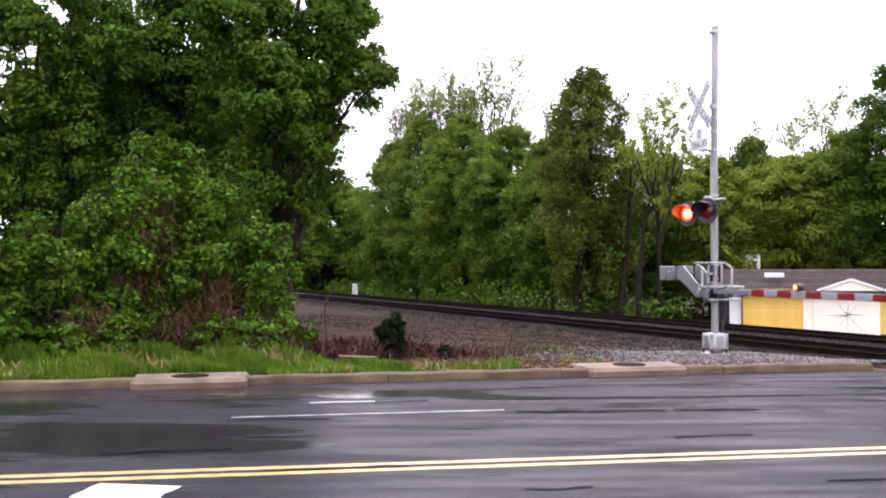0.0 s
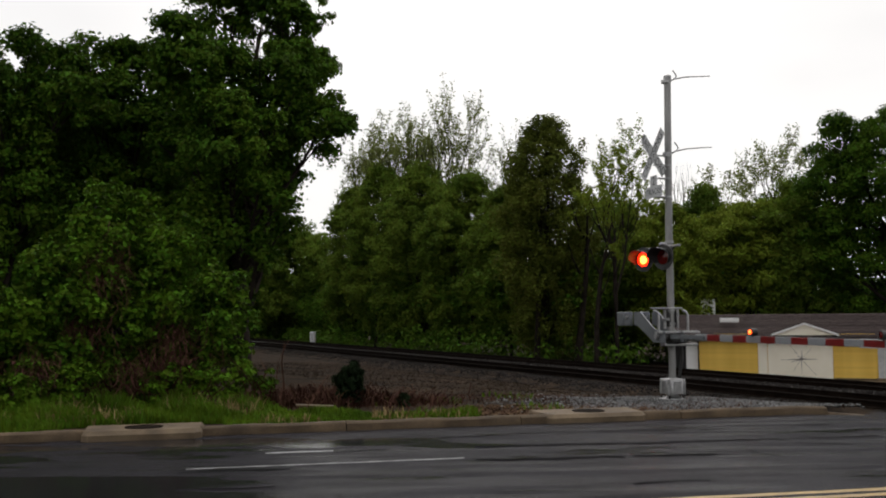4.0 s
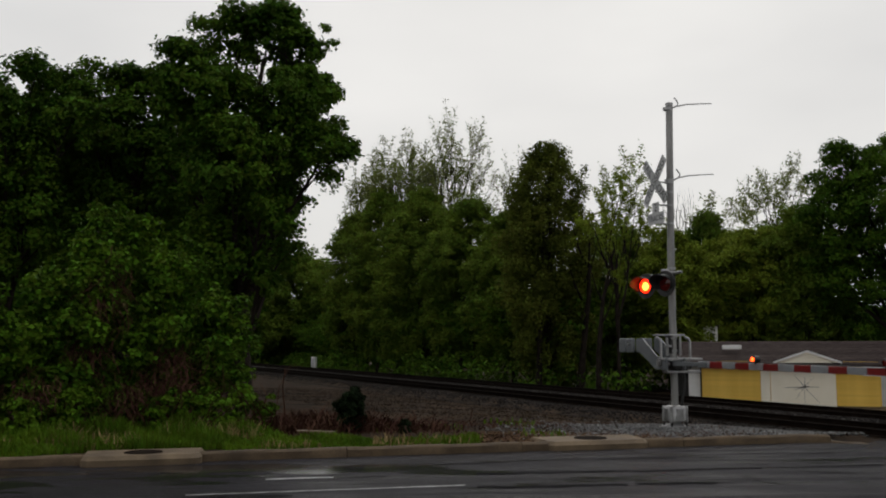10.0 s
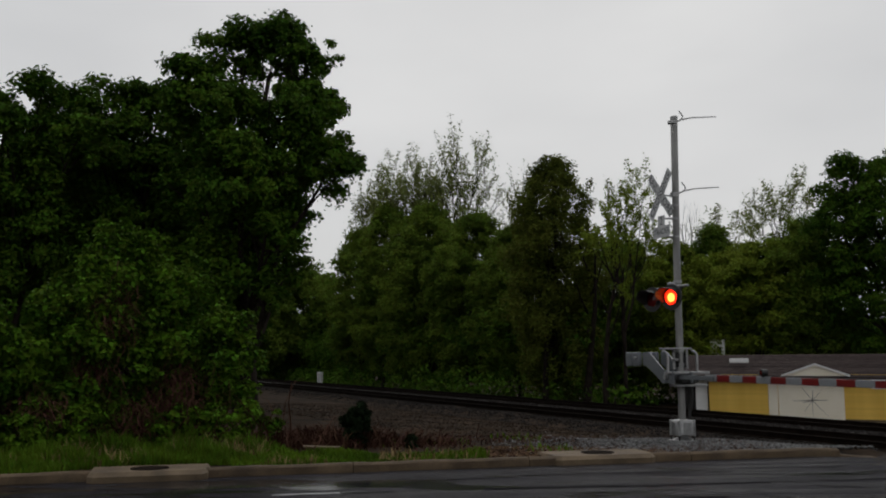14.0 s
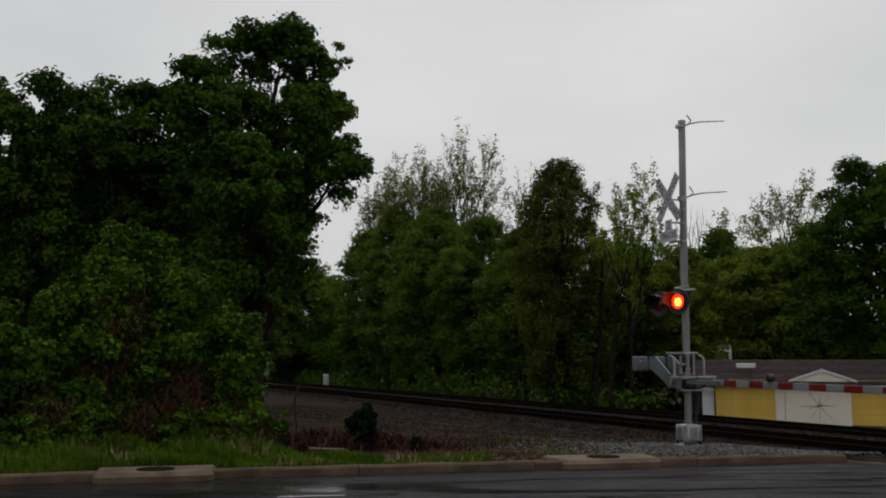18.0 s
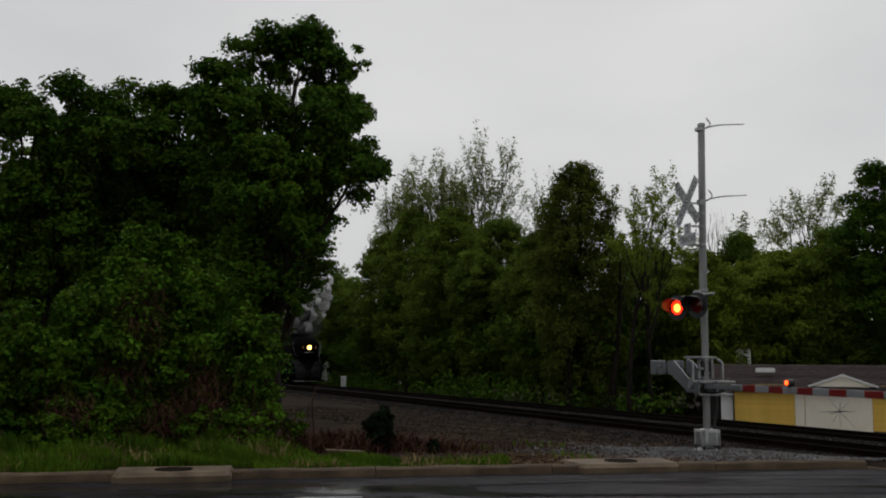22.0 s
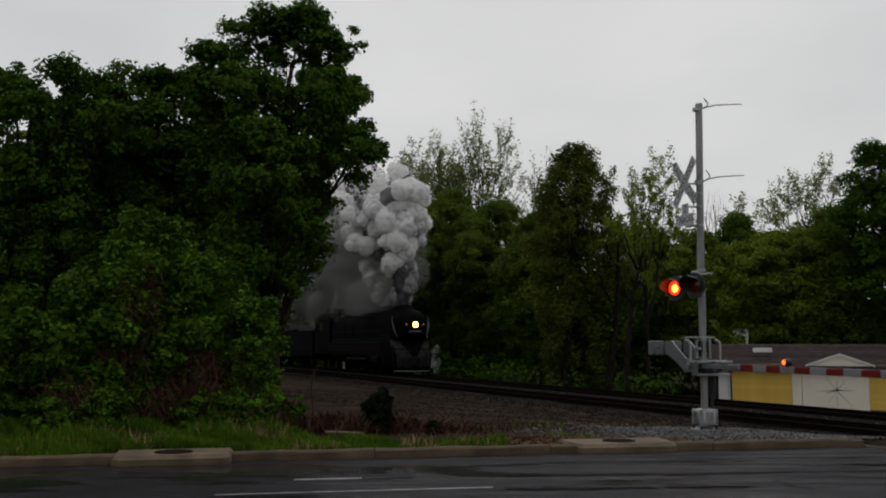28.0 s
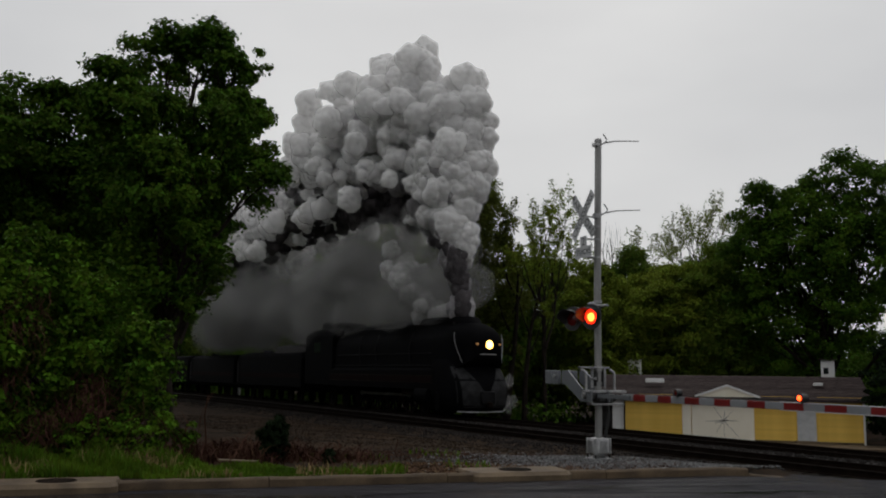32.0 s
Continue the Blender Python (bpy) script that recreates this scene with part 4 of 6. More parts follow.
def verge():
    rng = np.random.default_rng(8)
    k = 60000
    x = rng.uniform(-13, 1.2, k)
    back = 1.1 + 2.0 * smooth(-x, -0.5, 6.0)
    y = kerb_y(x) + 0.2 + back * rng.random(k) ** 0.9
    keep = ((x < -0.3) | (rng.random(k) < 0.35)) & ~((x > -4.75) & (x < -2.55) & (y < kerb_y(x) + 0.72))
    x, y = x[keep], y[keep]
    dist = y - kerb_y(x)
    blades("grass_verge", "bright green wet unmown grass along the kerb", x, y, (0.09 + 0.10 * np.clip(dist, 0, 2.5)) * (1 - 0.5 * smooth(x, -3.2, -1.5)) * (0.65 + 0.75 * np.abs(np.sin(x * 2.7 + 2 * np.sin(y * 1.3)) * np.sin(y * 3.1 + x))), M["grass"], 1, 0.011)
    pick = (np.sin(x * 1.9 + 1) * np.sin(y * 2.3 + x * 0.7) > 0.1) & (rng.random(len(x)) < 0.10)
    blades("dry_grass", "dry straw-coloured blades among the grass", x[pick], y[pick], 0.10 + 0.11 * np.clip(dist[pick], 0, 2.5), M["straw"], 4, 0.009, 0.8)
    k = 5000
    x = rng.uniform(-1.5, 8, k)
    y = kerb_y(x) + 0.25 + 7 * rng.random(k) ** 1.3
    ok = (np.sin(x * 2.1) * np.sin(y * 1.7 + x) > 0.45) & (y > road_edge(x) + 0.2) & (x < 3.2) & (rng.random(k) < 0.6)
    blades("sparse_weeds", "sparse yellow-green weeds in the gravel", x[ok], y[ok], np.full(ok.sum(), 0.13), M["grass"], 2, 0.012)
    k = 9000
    x = rng.uniform(-3, 6.5, k)
    y = kerb_y(x) + 0.25 + 7 * rng.random(k) ** 1.2
    ok = (y > road_edge(x) + 0.2) & (0.922 * x + 0.387 * y < 16.8) & (np.sin(x * 1.3 + 2) * np.sin(y * 1.1 + x * 0.6) > -0.2)
    k = 7000
    u, v = rng.uniform(-0.3, 4.2, k), rng.random(k) ** 1.1
    w = kerb_y(u) + 0.3 + v * (1.0 + 1.5 * smooth(u, -0.3, 1.5) * (1 - smooth(u, 2.6, 4.2)))
    blades("tan_litter", "tan dead leaves and straw on the dirt behind the kerb", u, w, np.full(k, 0.035), M["tan"], 6, 0.016, 3.0)
    blades("ground_litter", "dead brown stalks and litter on the bank", x[ok], y[ok], np.full(ok.sum(), 0.05), M["dead"], 5, 0.010, 2.6)


def brambles(name, label, cx, cy, rx, ry, h, n, seed):
    rng = np.random.default_rng(seed)
    V, T = [], []
    for i in range(n):
        x, y = cx + rng.normal(0, rx), cy + rng.normal(0, ry)
        p = np.array([x, y, float(land_z(np.array(x), np.array(y)))])
        d = np.append(rng.normal(0, 0.5, 2), 1.0)
        L = h * rng.uniform(0.5, 1.3) / 4
        w = rng.uniform(0.006, 0.014)
        k0 = len(V)
        for j in range(5):
            s = np.array([w * (1 - j * 0.15), 0, 0])
            V += [p - s, p + s]
            p = p + d / np.linalg.norm(d) * L
            d = d + np.append(rng.normal(0, 0.45, 2), -0.32)
        for j in range(4):
            a = k0 + 2 * j
            T += [(a, a + 1, a + 3), (a, a + 3, a + 2)]
    return tagged(new(name, quick_mesh(name, np.array(V), np.array(T), M["dead"])), label, "brambles", kind="stuff")


def hanging_vines(at, r, h, n, seed):
    """A tangle of dry stems hung over a bush."""
    rng = np.random.default_rng(seed)
    p = np.array(at) + rng.normal(0, 1, (n, 3)) * np.array([r, 0.25, h]) * 0.6
    d = rng.normal(0, 0.5, (n, 3)) + np.array([0, 0, -0.6])
    w = rng.uniform(0.004, 0.010, n)[:, None] * np.array([1.0, 0.4, 0])
    rows = []
    for j in range(6):
        rows.append(np.stack([p - w * (1 - j * 0.12), p + w * (1 - j * 0.12)], 1))
        p = p + d / np.linalg.norm(d, axis=1, keepdims=True) * 0.11
        d = d + rng.normal(0, 0.4, (n, 3)) + np.array([0, 0, -0.1])
    v = np.stack(rows, 1).reshape(-1, 3)
    quad = np.concatenate([np.array([(2 * j, 2 * j + 1, 2 * j + 3), (2 * j, 2 * j + 3, 2 * j + 2)]) for j in range(5)])
    t = (np.arange(n) * 12)[:, None, None] + quad[None]
    return tagged(new("dead_vines", quick_mesh("dead_vines", v, t.reshape(-1, 3), M["dead"])), "tangle of dry reddish brown vines over the thicket", "vines", kind="stuff")


def plants():
    R = np.random.default_rng(21)
    # tall trees between the road and the line
    spec = [(-8.4, 18.4, 2.0), (-6.3, 17.5, 2.0), (-10.4, 18.0, 2.1), (-5.5, 14.3, 1.8), (-6.9, 14.0, 1.7), (-8.0, 14.2, 2.8), (-11.5, 13.8, 2.8), (-4.8, 11.5, 1.65), (-7.4, 11.2, 2.6), (-13.0, 16.0, 1.8),
            (-10.4, 10.4, 2.8), (-7.1, 8.6, 1.6), (-9.4, 7.5, 2.4), (-12.5, 9.8, 2.6), (-9.6, 4.8, 1.5), (-11.4, 5.2, 2.2), (-8.7, 7.3, 1.5), (-9.9, 2.6, 1.7), (-11.4, 2.4, 2.0), (-7.7, 5.6, 1.0), (-8.6, 3.9, 1.0)]
    tree("oak_tree", "tall broad oak in full dark green leaf overhanging the bank", polar(-10.0, -2.6, 31), lobes_from(spec, 31, R, 2.0), 0.36, "leaf_oak", 0.155, 2.9, 11, boss=0.5, loose=0.17, shag=0.15, flat=0.75)
    spec = [(-17.0, 14.9, 1.7), (-15.2, 14.0, 1.7), (-18.6, 13.0, 1.8), (-15.8, 11.4, 2.3), (-18.3, 9.8, 2.3), (-13.9, 10.6, 2.0), (-13.9, 13.2, 1.7), (-15.5, 7.8, 2.2), (-18.4, 6.6, 2.4), (-13.5, 6.4, 2.2), (-20.0, 10.2, 2.2), (-17.6, 11.8, 2.0), (-16, 4.0, 2.2)]
    tree("oak_tree", "tall dark green oak with a thinner crown behind the thicket", polar(-16.2, -2.4, 34), lobes_from(spec, 34, R, 1.5), 0.30, "leaf_oak", 0.165, 2.4, 12, boss=0.5, loose=0.17, shag=0.15, flat=0.75)
    spec = [(-21.6, 14.6, 1.5), (-20.0, 14.2, 1.7), (-23.2, 12.6, 1.7), (-21.0, 11.2, 1.7), (-24.3, 14.0, 1.6), (-24.6, 8.4, 2.4), (-21.6, 7.0, 2.4), (-22.8, 10.2, 2.0), (-19.6, 12.4, 1.8), (-27, 12, 2.6), (-28, 7.5, 3), (-24.5, 4.6, 2.6), (-30.5, 10, 3), (-20.0, 4.0, 2.0)]
    tree("oak_tree", "dark green broadleaf tree with clustered crown tips", polar(-23, -2.4, 33), lobes_from(spec, 33, R, 1.5), 0.30, "leaf_oak", 0.165, 2.4, 13, boss=0.5, loose=0.17, shag=0.15, flat=0.75)
    # thicket behind the verge
    spec = [(-18.0, 6.3, 1.6), (-16.8, 4.4, 2.3), (-13.6, 4.2, 1.8), (-19.2, 2.6, 2.4), (-13.0, 1.4, 2.4), (-11.2, 0.7, 1.8), (-10.5, 0.0, 1.5), (-15.8, 0.6, 3.0), (-10.9, -1.6, 1.9), (-12.8, -1.8, 2.4), (-18.5, -1.0, 2.8)]
    tree("thicket", "dense bright green vine-covered thicket behind the grass", polar(-15, -3.0, 18.3), lobes_from(spec, 18.3, R, 0.8), 0.07, "leaf_bush", 0.105, 2.0, 14, "shrub", boss=0.30, loose=0.30, shag=0.3, flat=0.7)
    spec = [(-21.5, 0.4, 2.2), (-23.8, -0.2, 2.2), (-20.8, -2.0, 2.2), (-23.6, -2.2, 2.4), (-26.5, 0.2, 2.6), (-29.5, 0, 3.2), (-26.5, -2.2, 2.6)]
    tree("thicket", "low green shrubs and creepers beside the thicket", polar(-23, -3.2, 17.6), lobes_from(spec, 17.6, R, 0.6), 0.05, "leaf_bush", 0.105, 2.0, 15, "shrub", boss=0.28, loose=0.30, shag=0.3, flat=0.7)
    spec = [(-9.7, -3.1, 0.9), (-11.2, -3.8, 1.2), (-13.6, -4.0, 1.3), (-16.2, -3.9, 1.3), (-18.9, -3.8, 1.4), (-21.6, -3.9, 1.4), (-24.5, -3.9, 1.5), (-8.4, -3.6, 0.7)]
    tree("low_shrub", "low ragged green undergrowth at the back of the grass", polar(-14, -4.6, 16.6), lobes_from(spec, 16.6, R, 0.4), 0.03, "leaf_bush", 0.085, 2.0, 16, "shrub", boss=0.17, loose=0.2, flat=0.7)
    rng3 = np.random.default_rng(31)
    P, O = [], []
    for az in np.arange(-36, -7.9, 0.9):
        for d, el in ((41, 0.2), (42, 2.6), (43, 5.0), (44, 7.2), (44, 9.2), (44, 11.2)):
            if az > -11.4 and not 5 < el < 10 or az < -21 and el > 8:
                continue
            x, y, z = polar(az + rng3.uniform(-0.4, 0.4), el + rng3.uniform(-0.5, 0.5), d)
            p, o = crown([(x, y, z, 1.3, 1.2, 1.3)], 20.0, rng3, 0.6, 0.25)
            P.append(p)
            O.append(o)
    tagged(new("hedgerow", leaf_mesh("hedgerow", np.concatenate(P), np.concatenate(O), 0.3, M["leaf_oak"], rng3)), "dark green hedgerow between the oaks and the line", "hedgerow", kind="stuff")
    # woods added all round; the unseen ring behind the camera blocks the low sky
    P, O = [], []
    for az in np.arange(40, 322, 3.0):
        for d, zc in ((58, 0.8), (62, 3.0)):
            x, y, _ = polar(az + rng3.uniform(-1, 1), 0, d + rng3.uniform(-3, 3))
            p, o = crown([(x, y, zc, 3.0, 3.0, 3.0)], 1.7, rng3, 1.4, 0.25)
            P.append(p)
            O.append(o)
    for az in np.arange(-9, 40, 1.5):
        for d, zc in ((128, 0.5), (136, 3.6)):
            x, y, _ = polar(az + rng3.uniform(-0.5, 0.5), 0, d + rng3.uniform(-4, 4))
            p, o = crown([(x, y, zc, 3.4, 3.0, 2.6)], 3.0, rng3, 1.4, 0.25)
            P.append(p)
            O.append(o)
    for s in np.arange(45, 170, 3.0):
        for n0, zc in ((6.0, 1.5), (4.0, 5.0), (1.0, 9.0)):
            q = on_track(n0, s)
            if math.degrees(math.atan2(q.x, q.y)) > -13.5:
                continue
            p, o = crown([(q.x, q.y, zc, 2.2, 2.2, 2.4)], 3.2, rng3, 1.2, 0.25)
            P.append(p)
            O.append(o)
    tagged(new("surrounding_woods", leaf_mesh("surrounding_woods", np.concatenate(P), np.concatenate(O), 1.05, M["leaf_oak"], rng3)), "dark green woods, largely unseen, added to close the place around", "woods", kind="stuff")
    # woods beyond the line: azimuth, distance, top, foot, half width, leaf, drape, label
    woods = [
        (-6.4, 122, 5.0, -0.1, 3.0, "leaf_wood", 0.0, "far woodland tree at the end of the line"),
        (-10.2, 116, 4.6, -0.1, 3.2, "leaf_wood", 0.0, "far woodland tree at the end of the line"),
        (-3.0, 98, 7.4, -0.3, 1.8, "leaf_wood", 0.0, "woodland tree in fresh mid-green leaf beyond the tracks"),
        (-1.1, 92, 8.9, -0.3, 2.4, "leaf_wood", 0.1, "tall woodland tree in fresh mid-green leaf beyond the tracks"),
        (1.2, 84, 9.2, -0.5, 3.0, "leaf_wood", 0.1, "woodland tree with dense mid-green lower crown beyond the tracks"),
        (4.2, 78, 8.3, -0.5, 3.0, "leaf_wood", 0.1, "woodland tree with dense mid-green lower crown beyond the tracks"),
        (6.6, 71, 7.6, -0.7, 2.6, "leaf_wood", 0.0, "lower woodland tree in fresh green leaf beyond the tracks"),
        (8.9, 60, 11.9, -0.9, 2.8, "leaf_vine", 0.5, "tall vine-draped tree with a narrow dark crown"),
        (12.8, 67, 6.8, -0.7, 3.0, "leaf_wood", 0.1, "woodland tree with olive green leaves behind the forked tree"),
        (16.2, 66, 6.3, -0.7, 2.8, "leaf_spring", 0.1, "woodland tree with yellowish green leaves above the shed roof"),
        (18.3, 74, 7.5, -0.1, 2.1, "leaf_wood", 0.2, "dark round-topped tree behind the signal"),
        (20.4, 68, 6.2, -0.3, 3.0, "leaf_spring", 0.1, "woodland tree with yellowish green leaves behind the yellow building"),
        (23.2, 68, 7.4, -0.3, 3.0, "leaf_wood", 0.1, "woodland tree with mid-green leaves behind the yellow building"),
    ]
    for i, (az, d, top, low, half, leaf, drape, label) in enumerate(woods):
        x, y, _ = polar(az, 0, d)
        tree("woodland_tree", label, (x, y, float(land_z(np.array(x), np.array(y)))), column(az, d, top, low, half, R, 34, 0.6 if drape > 0.3 else 0.45), 0.15, leaf, 0.0027 * d + 0.02, 1.5, 30 + i, boss=0.0085 * d + 0.1, loose=0.2, shag=drape, twigs=3, flat=0.85)
    spec = [(27.4, 8.2, 2.0), (30.0, 8.2, 2.2), (27.6, 5.4, 2.0), (30.6, 4.8, 2.2), (24.9, 6.0, 1.9), (25.2, 8.4, 1.3), (25.4, 3.4, 1.9), (26.3, 9.4, 1.7), (28.4, 9.6, 1.8), (30.6, 10.2, 2.2), (26.0, 7.0, 1.9), (28.6, 6.6, 2.2), (31.2, 6.6, 2.6), (26.6, 4.2, 2.0), (29.4, 3.4, 2.4), (32.6, 3.0, 2.8), (33.6, 9.0, 2.8), (27.2, 1.6, 2.0)]
    x, y, _ = polar(29, 0, 66)
    tree("woodland_tree", "large round dark green tree behind the yellow building", (x, y, float(land_z(np.array(x), np.array(y)))), lobes_from(spec, 66, R, 1.6), 0.42, "leaf_oak", 0.20, 1.9, 50, boss=0.7, loose=0.15, flat=0.9)
    for i, (az, d, top, half, label, leaf, lv, sp) in enumerate([
        (-0.2, 97, 12.6, 2.8, "tree just coming into pale leaf", "leaf_bud", 9, 0.55), (2.6, 92, 13.7, 2.9, "tall tree just coming into pale leaf", "leaf_bud", 9, 0.45),
        (-2.2, 101, 10.9, 1.5, "small tree just coming into pale leaf", "leaf_bud", 6, 0.55),
        (6.2, 84, 11.9, 3.0, "tree with thin bare upper branches and buds", "leaf_bud", 2, 0.5), (13.0, 55, 11.6, 2.8, "forked tree with fresh light green leaves", "leaf_spring", 26, 0.72),
        (22.3, 78, 10.8, 3.8, "rounded tree with sparse pale leaves", "leaf_bud", 8, 0.6), (17.3, 78, 9.2, 1.4, "bare-topped tree behind the signal", "leaf_bud", 0, 0.5)]):
        budding_tree("budding_tree", label, az, d, top, half, 60 + i, leaf, 0.0017 * d + 0.05, lv, levels=4 if leaf == "leaf_spring" else 5, first=4 if leaf == "leaf_spring" else 6, fork=0.36 if leaf == "leaf_spring" else 0.3, spread=sp)
    # undergrowth along the far side of the line and the wood behind it
    rng = np.random.default_rng(77)
    P, O = [], []
    for s in np.arange(38, 150, 1.9):
        for n0, zc, up in ((31.6, -0.9, 0.7), (34.0, 3.0, 1.4), (38, 3.9, 1.8), (44, 4.6, 2.4)):
            if rng.random() < (0.40 if n0 < 32 else 0.4 if n0 < 37 else 0.0):
                continue
            c = on_track(n0 + rng.uniform(-1.2, 1.2), s + rng.uniform(-1, 1) + (n0 - 29.5) * 0.3)
            if math.degrees(math.atan2(c.x, c.y)) > 13.2 and math.hypot(c.x, c.y) < 66:
                continue
            p, o = crown([(c.x, c.y, zc + rng.uniform(-0.6, 0.8) * up, 2.0, 2.0, rng.uniform(1.0, 1.5) * up ** 0.5)], 13.0, rng, 0.7, 0.25)
            P.append(p)
            O.append(o)
    for az in np.arange(12.0, 36, 1.0):
        for d, zc in ((70, -0.3), (74, 1.6), (78, 3.2)):
            x, y, _ = polar(az + rng.uniform(-0.4, 0.4), 0, d)
            p, o = crown([(x, y, zc + rng.uniform(-0.4, 0.6), 2.0, 2.0, 1.8)], 14.0, rng, 0.7, 0.25)
            P.append(p)
            O.append(o)
    P, O = np.concatenate(P), np.concatenate(O)
    tagged(new("undergrowth", leaf_mesh("undergrowth", P, O, 0.28, M["leaf_oak"], rng)), "dark green undergrowth and saplings beyond the tracks", "undergrowth", kind="stuff")
    spec = [(32.4, -0.6, 1.3), (33.8, -0.2, 1.6), (31.9, -2.2, 1.0), (33.2, -2.6, 1.4), (35, -1.5, 2.0), (34.5, 1.5, 2.0), (32.8, 1.2, 1.3)]
    x, y, _ = polar(33, 0, 52)
    tree("woodland_tree", "dense dark evergreen at the end of the yellow building", (x, y, float(land_z(np.array(x), np.array(y)))), lobes_from(spec, 52, R, 1.0), 0.2, "juniper", 0.17, 2.0, 51, boss=0.45)
    for i, (az, d, h, r, lean) in enumerate(((8.2, 58.6, 10, 0.15, 0.4), (10.6, 58.6, 9.5, 0.2, 0.8), (11.8, 54.5, 8.5, 0.15, 1.0), (3.4, 77, 9, 0.13, 0.4), (-1.6, 91, 9, 0.14, 0.3))):
        x, y, _ = polar(az, 0, d)
        z = float(land_z(np.array(x), np.array(y)))
        w1 = 0.5 * math.sin(i * 2.3)
        sh = Shape().tube([(x, y, z - 0.3), (x + w1 * 0.4 + lean * 0.2, y, z + h * 0.3), (x + w1 * 0.6 + lean * 0.6, y, z + h * 0.65), (x + lean, y, z + h)], [r * 1.5, r, r * 0.75, r * 0.3], 9)
        for k in range(4):
            f = 0.5 + 0.12 * k
            a, q, xa = z + h * f, (-1) ** k, x + lean * f * f
            sh.tube([(xa, y, a), (xa + q * 0.5, y + 0.3 * q, a + 0.9), (xa + q * 0.8, y, a + 2.2)], [r * 0.4, r * 0.28, 0.02], 5)
        root = thing("bare_trunk", "dark wet tree trunk among the undergrowth", "tree")
        part("trunk", sh, M["bark"], root)
    # juniper and dead brush on the bank
    x, y = -0.95, 17.5
    z = float(land_z(np.array(x), np.array(y)))
    rng2 = np.random.default_rng(9)
    tree("juniper_bush", "small dense dark evergreen bush on the bank", (x, y, z), [(x, y, z + 0.22, 0.23, 0.23, 0.30), (x - 0.02, y, z + 0.44, 0.23, 0.22, 0.24), (x + 0.05, y, z + 0.60, 0.17, 0.17, 0.15)], 0.03, "juniper", 0.04, 5.0, 90, "shrub", boss=0.07, loose=0.1, flat=1.0)
    x2, y2 = 0.02, 17.2
    z2 = float(land_z(np.array(x2), np.array(y2)))
    tree("juniper_bush", "very small dark evergreen seedling in dead grass", (x2, y2, z2), [(x2, y2, z2 + 0.1, 0.1, 0.1, 0.13)], 0.01, "juniper", 0.035, 4.0, 91, "shrub", boss=0.05, flat=1.0)
    zp = float(land_z(np.array(-1.4), np.array(16.2)))
    plank = thing("wooden_plank", "short weathered pale plank lying in the grass", "plank", at=pose(-1.42, 15.6, zp + 0.16, 2, 3, 8))
    part("board", Shape().box((0, 0, 0), (0.62, 0.11, 0.03), 0.006), M["concrete"], plank)
    brambles("dead_brush", "reddish brown dead brambles on the bank", -1.7, 18.2, 1.0, 0.6, 0.46, 2300, 1)
    brambles("dead_brush", "brown dead stems among the thicket", -5.0, 16.4, 1.2, 0.3, 1.4, 500, 2)
    for i, (az, el, d, r, h) in enumerate(((-18.3, -0.6, 17.0, 0.42, 0.5), (-13.4, -0.9, 17.0, 0.45, 0.4), (-17.3, 2.9, 17.0, 0.40, 0.55), (-13.4, -2.6, 16.6, 0.5, 0.25), (-20.9, -2.7, 16.4, 0.5, 0.3), (-15.6, -2.9, 16.4, 0.4, 0.25))):
        hanging_vines(polar(az, el, d + 0.25), r * 0.8, h * 0.8, 130, 60 + i)
    brambles("dead_brush", "low dead reddish stalks beside the evergreen", -0.1, 18.2, 0.6, 0.4, 0.3, 350, 3)


# ---- crossing signal ----
def flasher(root, px, py, pz, yaw):
    """One lamp head that faces -y: housing, backplate, hood, lens, and the lit lamp that slides behind the lens."""
    x, y, z = 0.0, 0.0, 0.0
    head = part("lamp_head", Shape().lathe((x, y, z), (0, -1, 0), [(-0.16, 0.03), (-0.15, 0.12), (-0.05, 0.17), (0.0, 0.18), (0.012, 0.18), (0.012, 0.15), (-0.035, 0.14), (-0.035, 0.0)], 24), M["black_paint"], root, at=pose(px, py, pz, 0, 0, yaw))
    part("backplate", Shape().lathe((x, y, z), (0, -1, 0), [(-0.012, 0.17), (-0.012, 0.255), (0.0, 0.255), (0.0, 0.175)], 32), M["black_paint"], head, "round black backplate")
    hood, n = Shape(), 22
    secs = []
    for k in range(n + 1):
        deg = -35 + 250 * k / n
        a = radians(deg)
        L = 0.05 + 0.23 * float(smooth(deg, 15, 100)) * (1 - 0.7 * float(smooth(deg, 175, 215)))
        secs.append([(x + math.cos(a) * q, y - d, z + math.sin(a) * q) for q, d in ((0.175, 0.0), (0.175, L), (0.183, L), (0.183, 0.0))])
    hood.loft(secs)
    part("hood", hood, M["black_paint"], head, "curved black visor hood")
    part("lens", Shape().lathe((x, y, z), (0, -1, 0), [(-0.02, 0.15), (0.0, 0.15), (0.012, 0.10), (0.016, 0.0)], 24), M["red_lens"], head, "dark red lens")
    lamp = part("lit_lamp", Shape().lathe((0, 0, 0), (0, -1, 0), [(-0.006, 0.145), (0.0, 0.145), (0.012, 0.10), (0.018, 0.0)], 24), M["red_lamp"], root, "glowing red lamp")
    part("lamp_core", Shape().lathe((0.02, 0, -0.01), (0, -1, 0), [(0.004, 0.09), (0.02, 0.08), (0.026, 0.0)], 20), M["amber_core"], lamp, "bright orange lamp core")
    return lamp, (px, py, pz), yaw


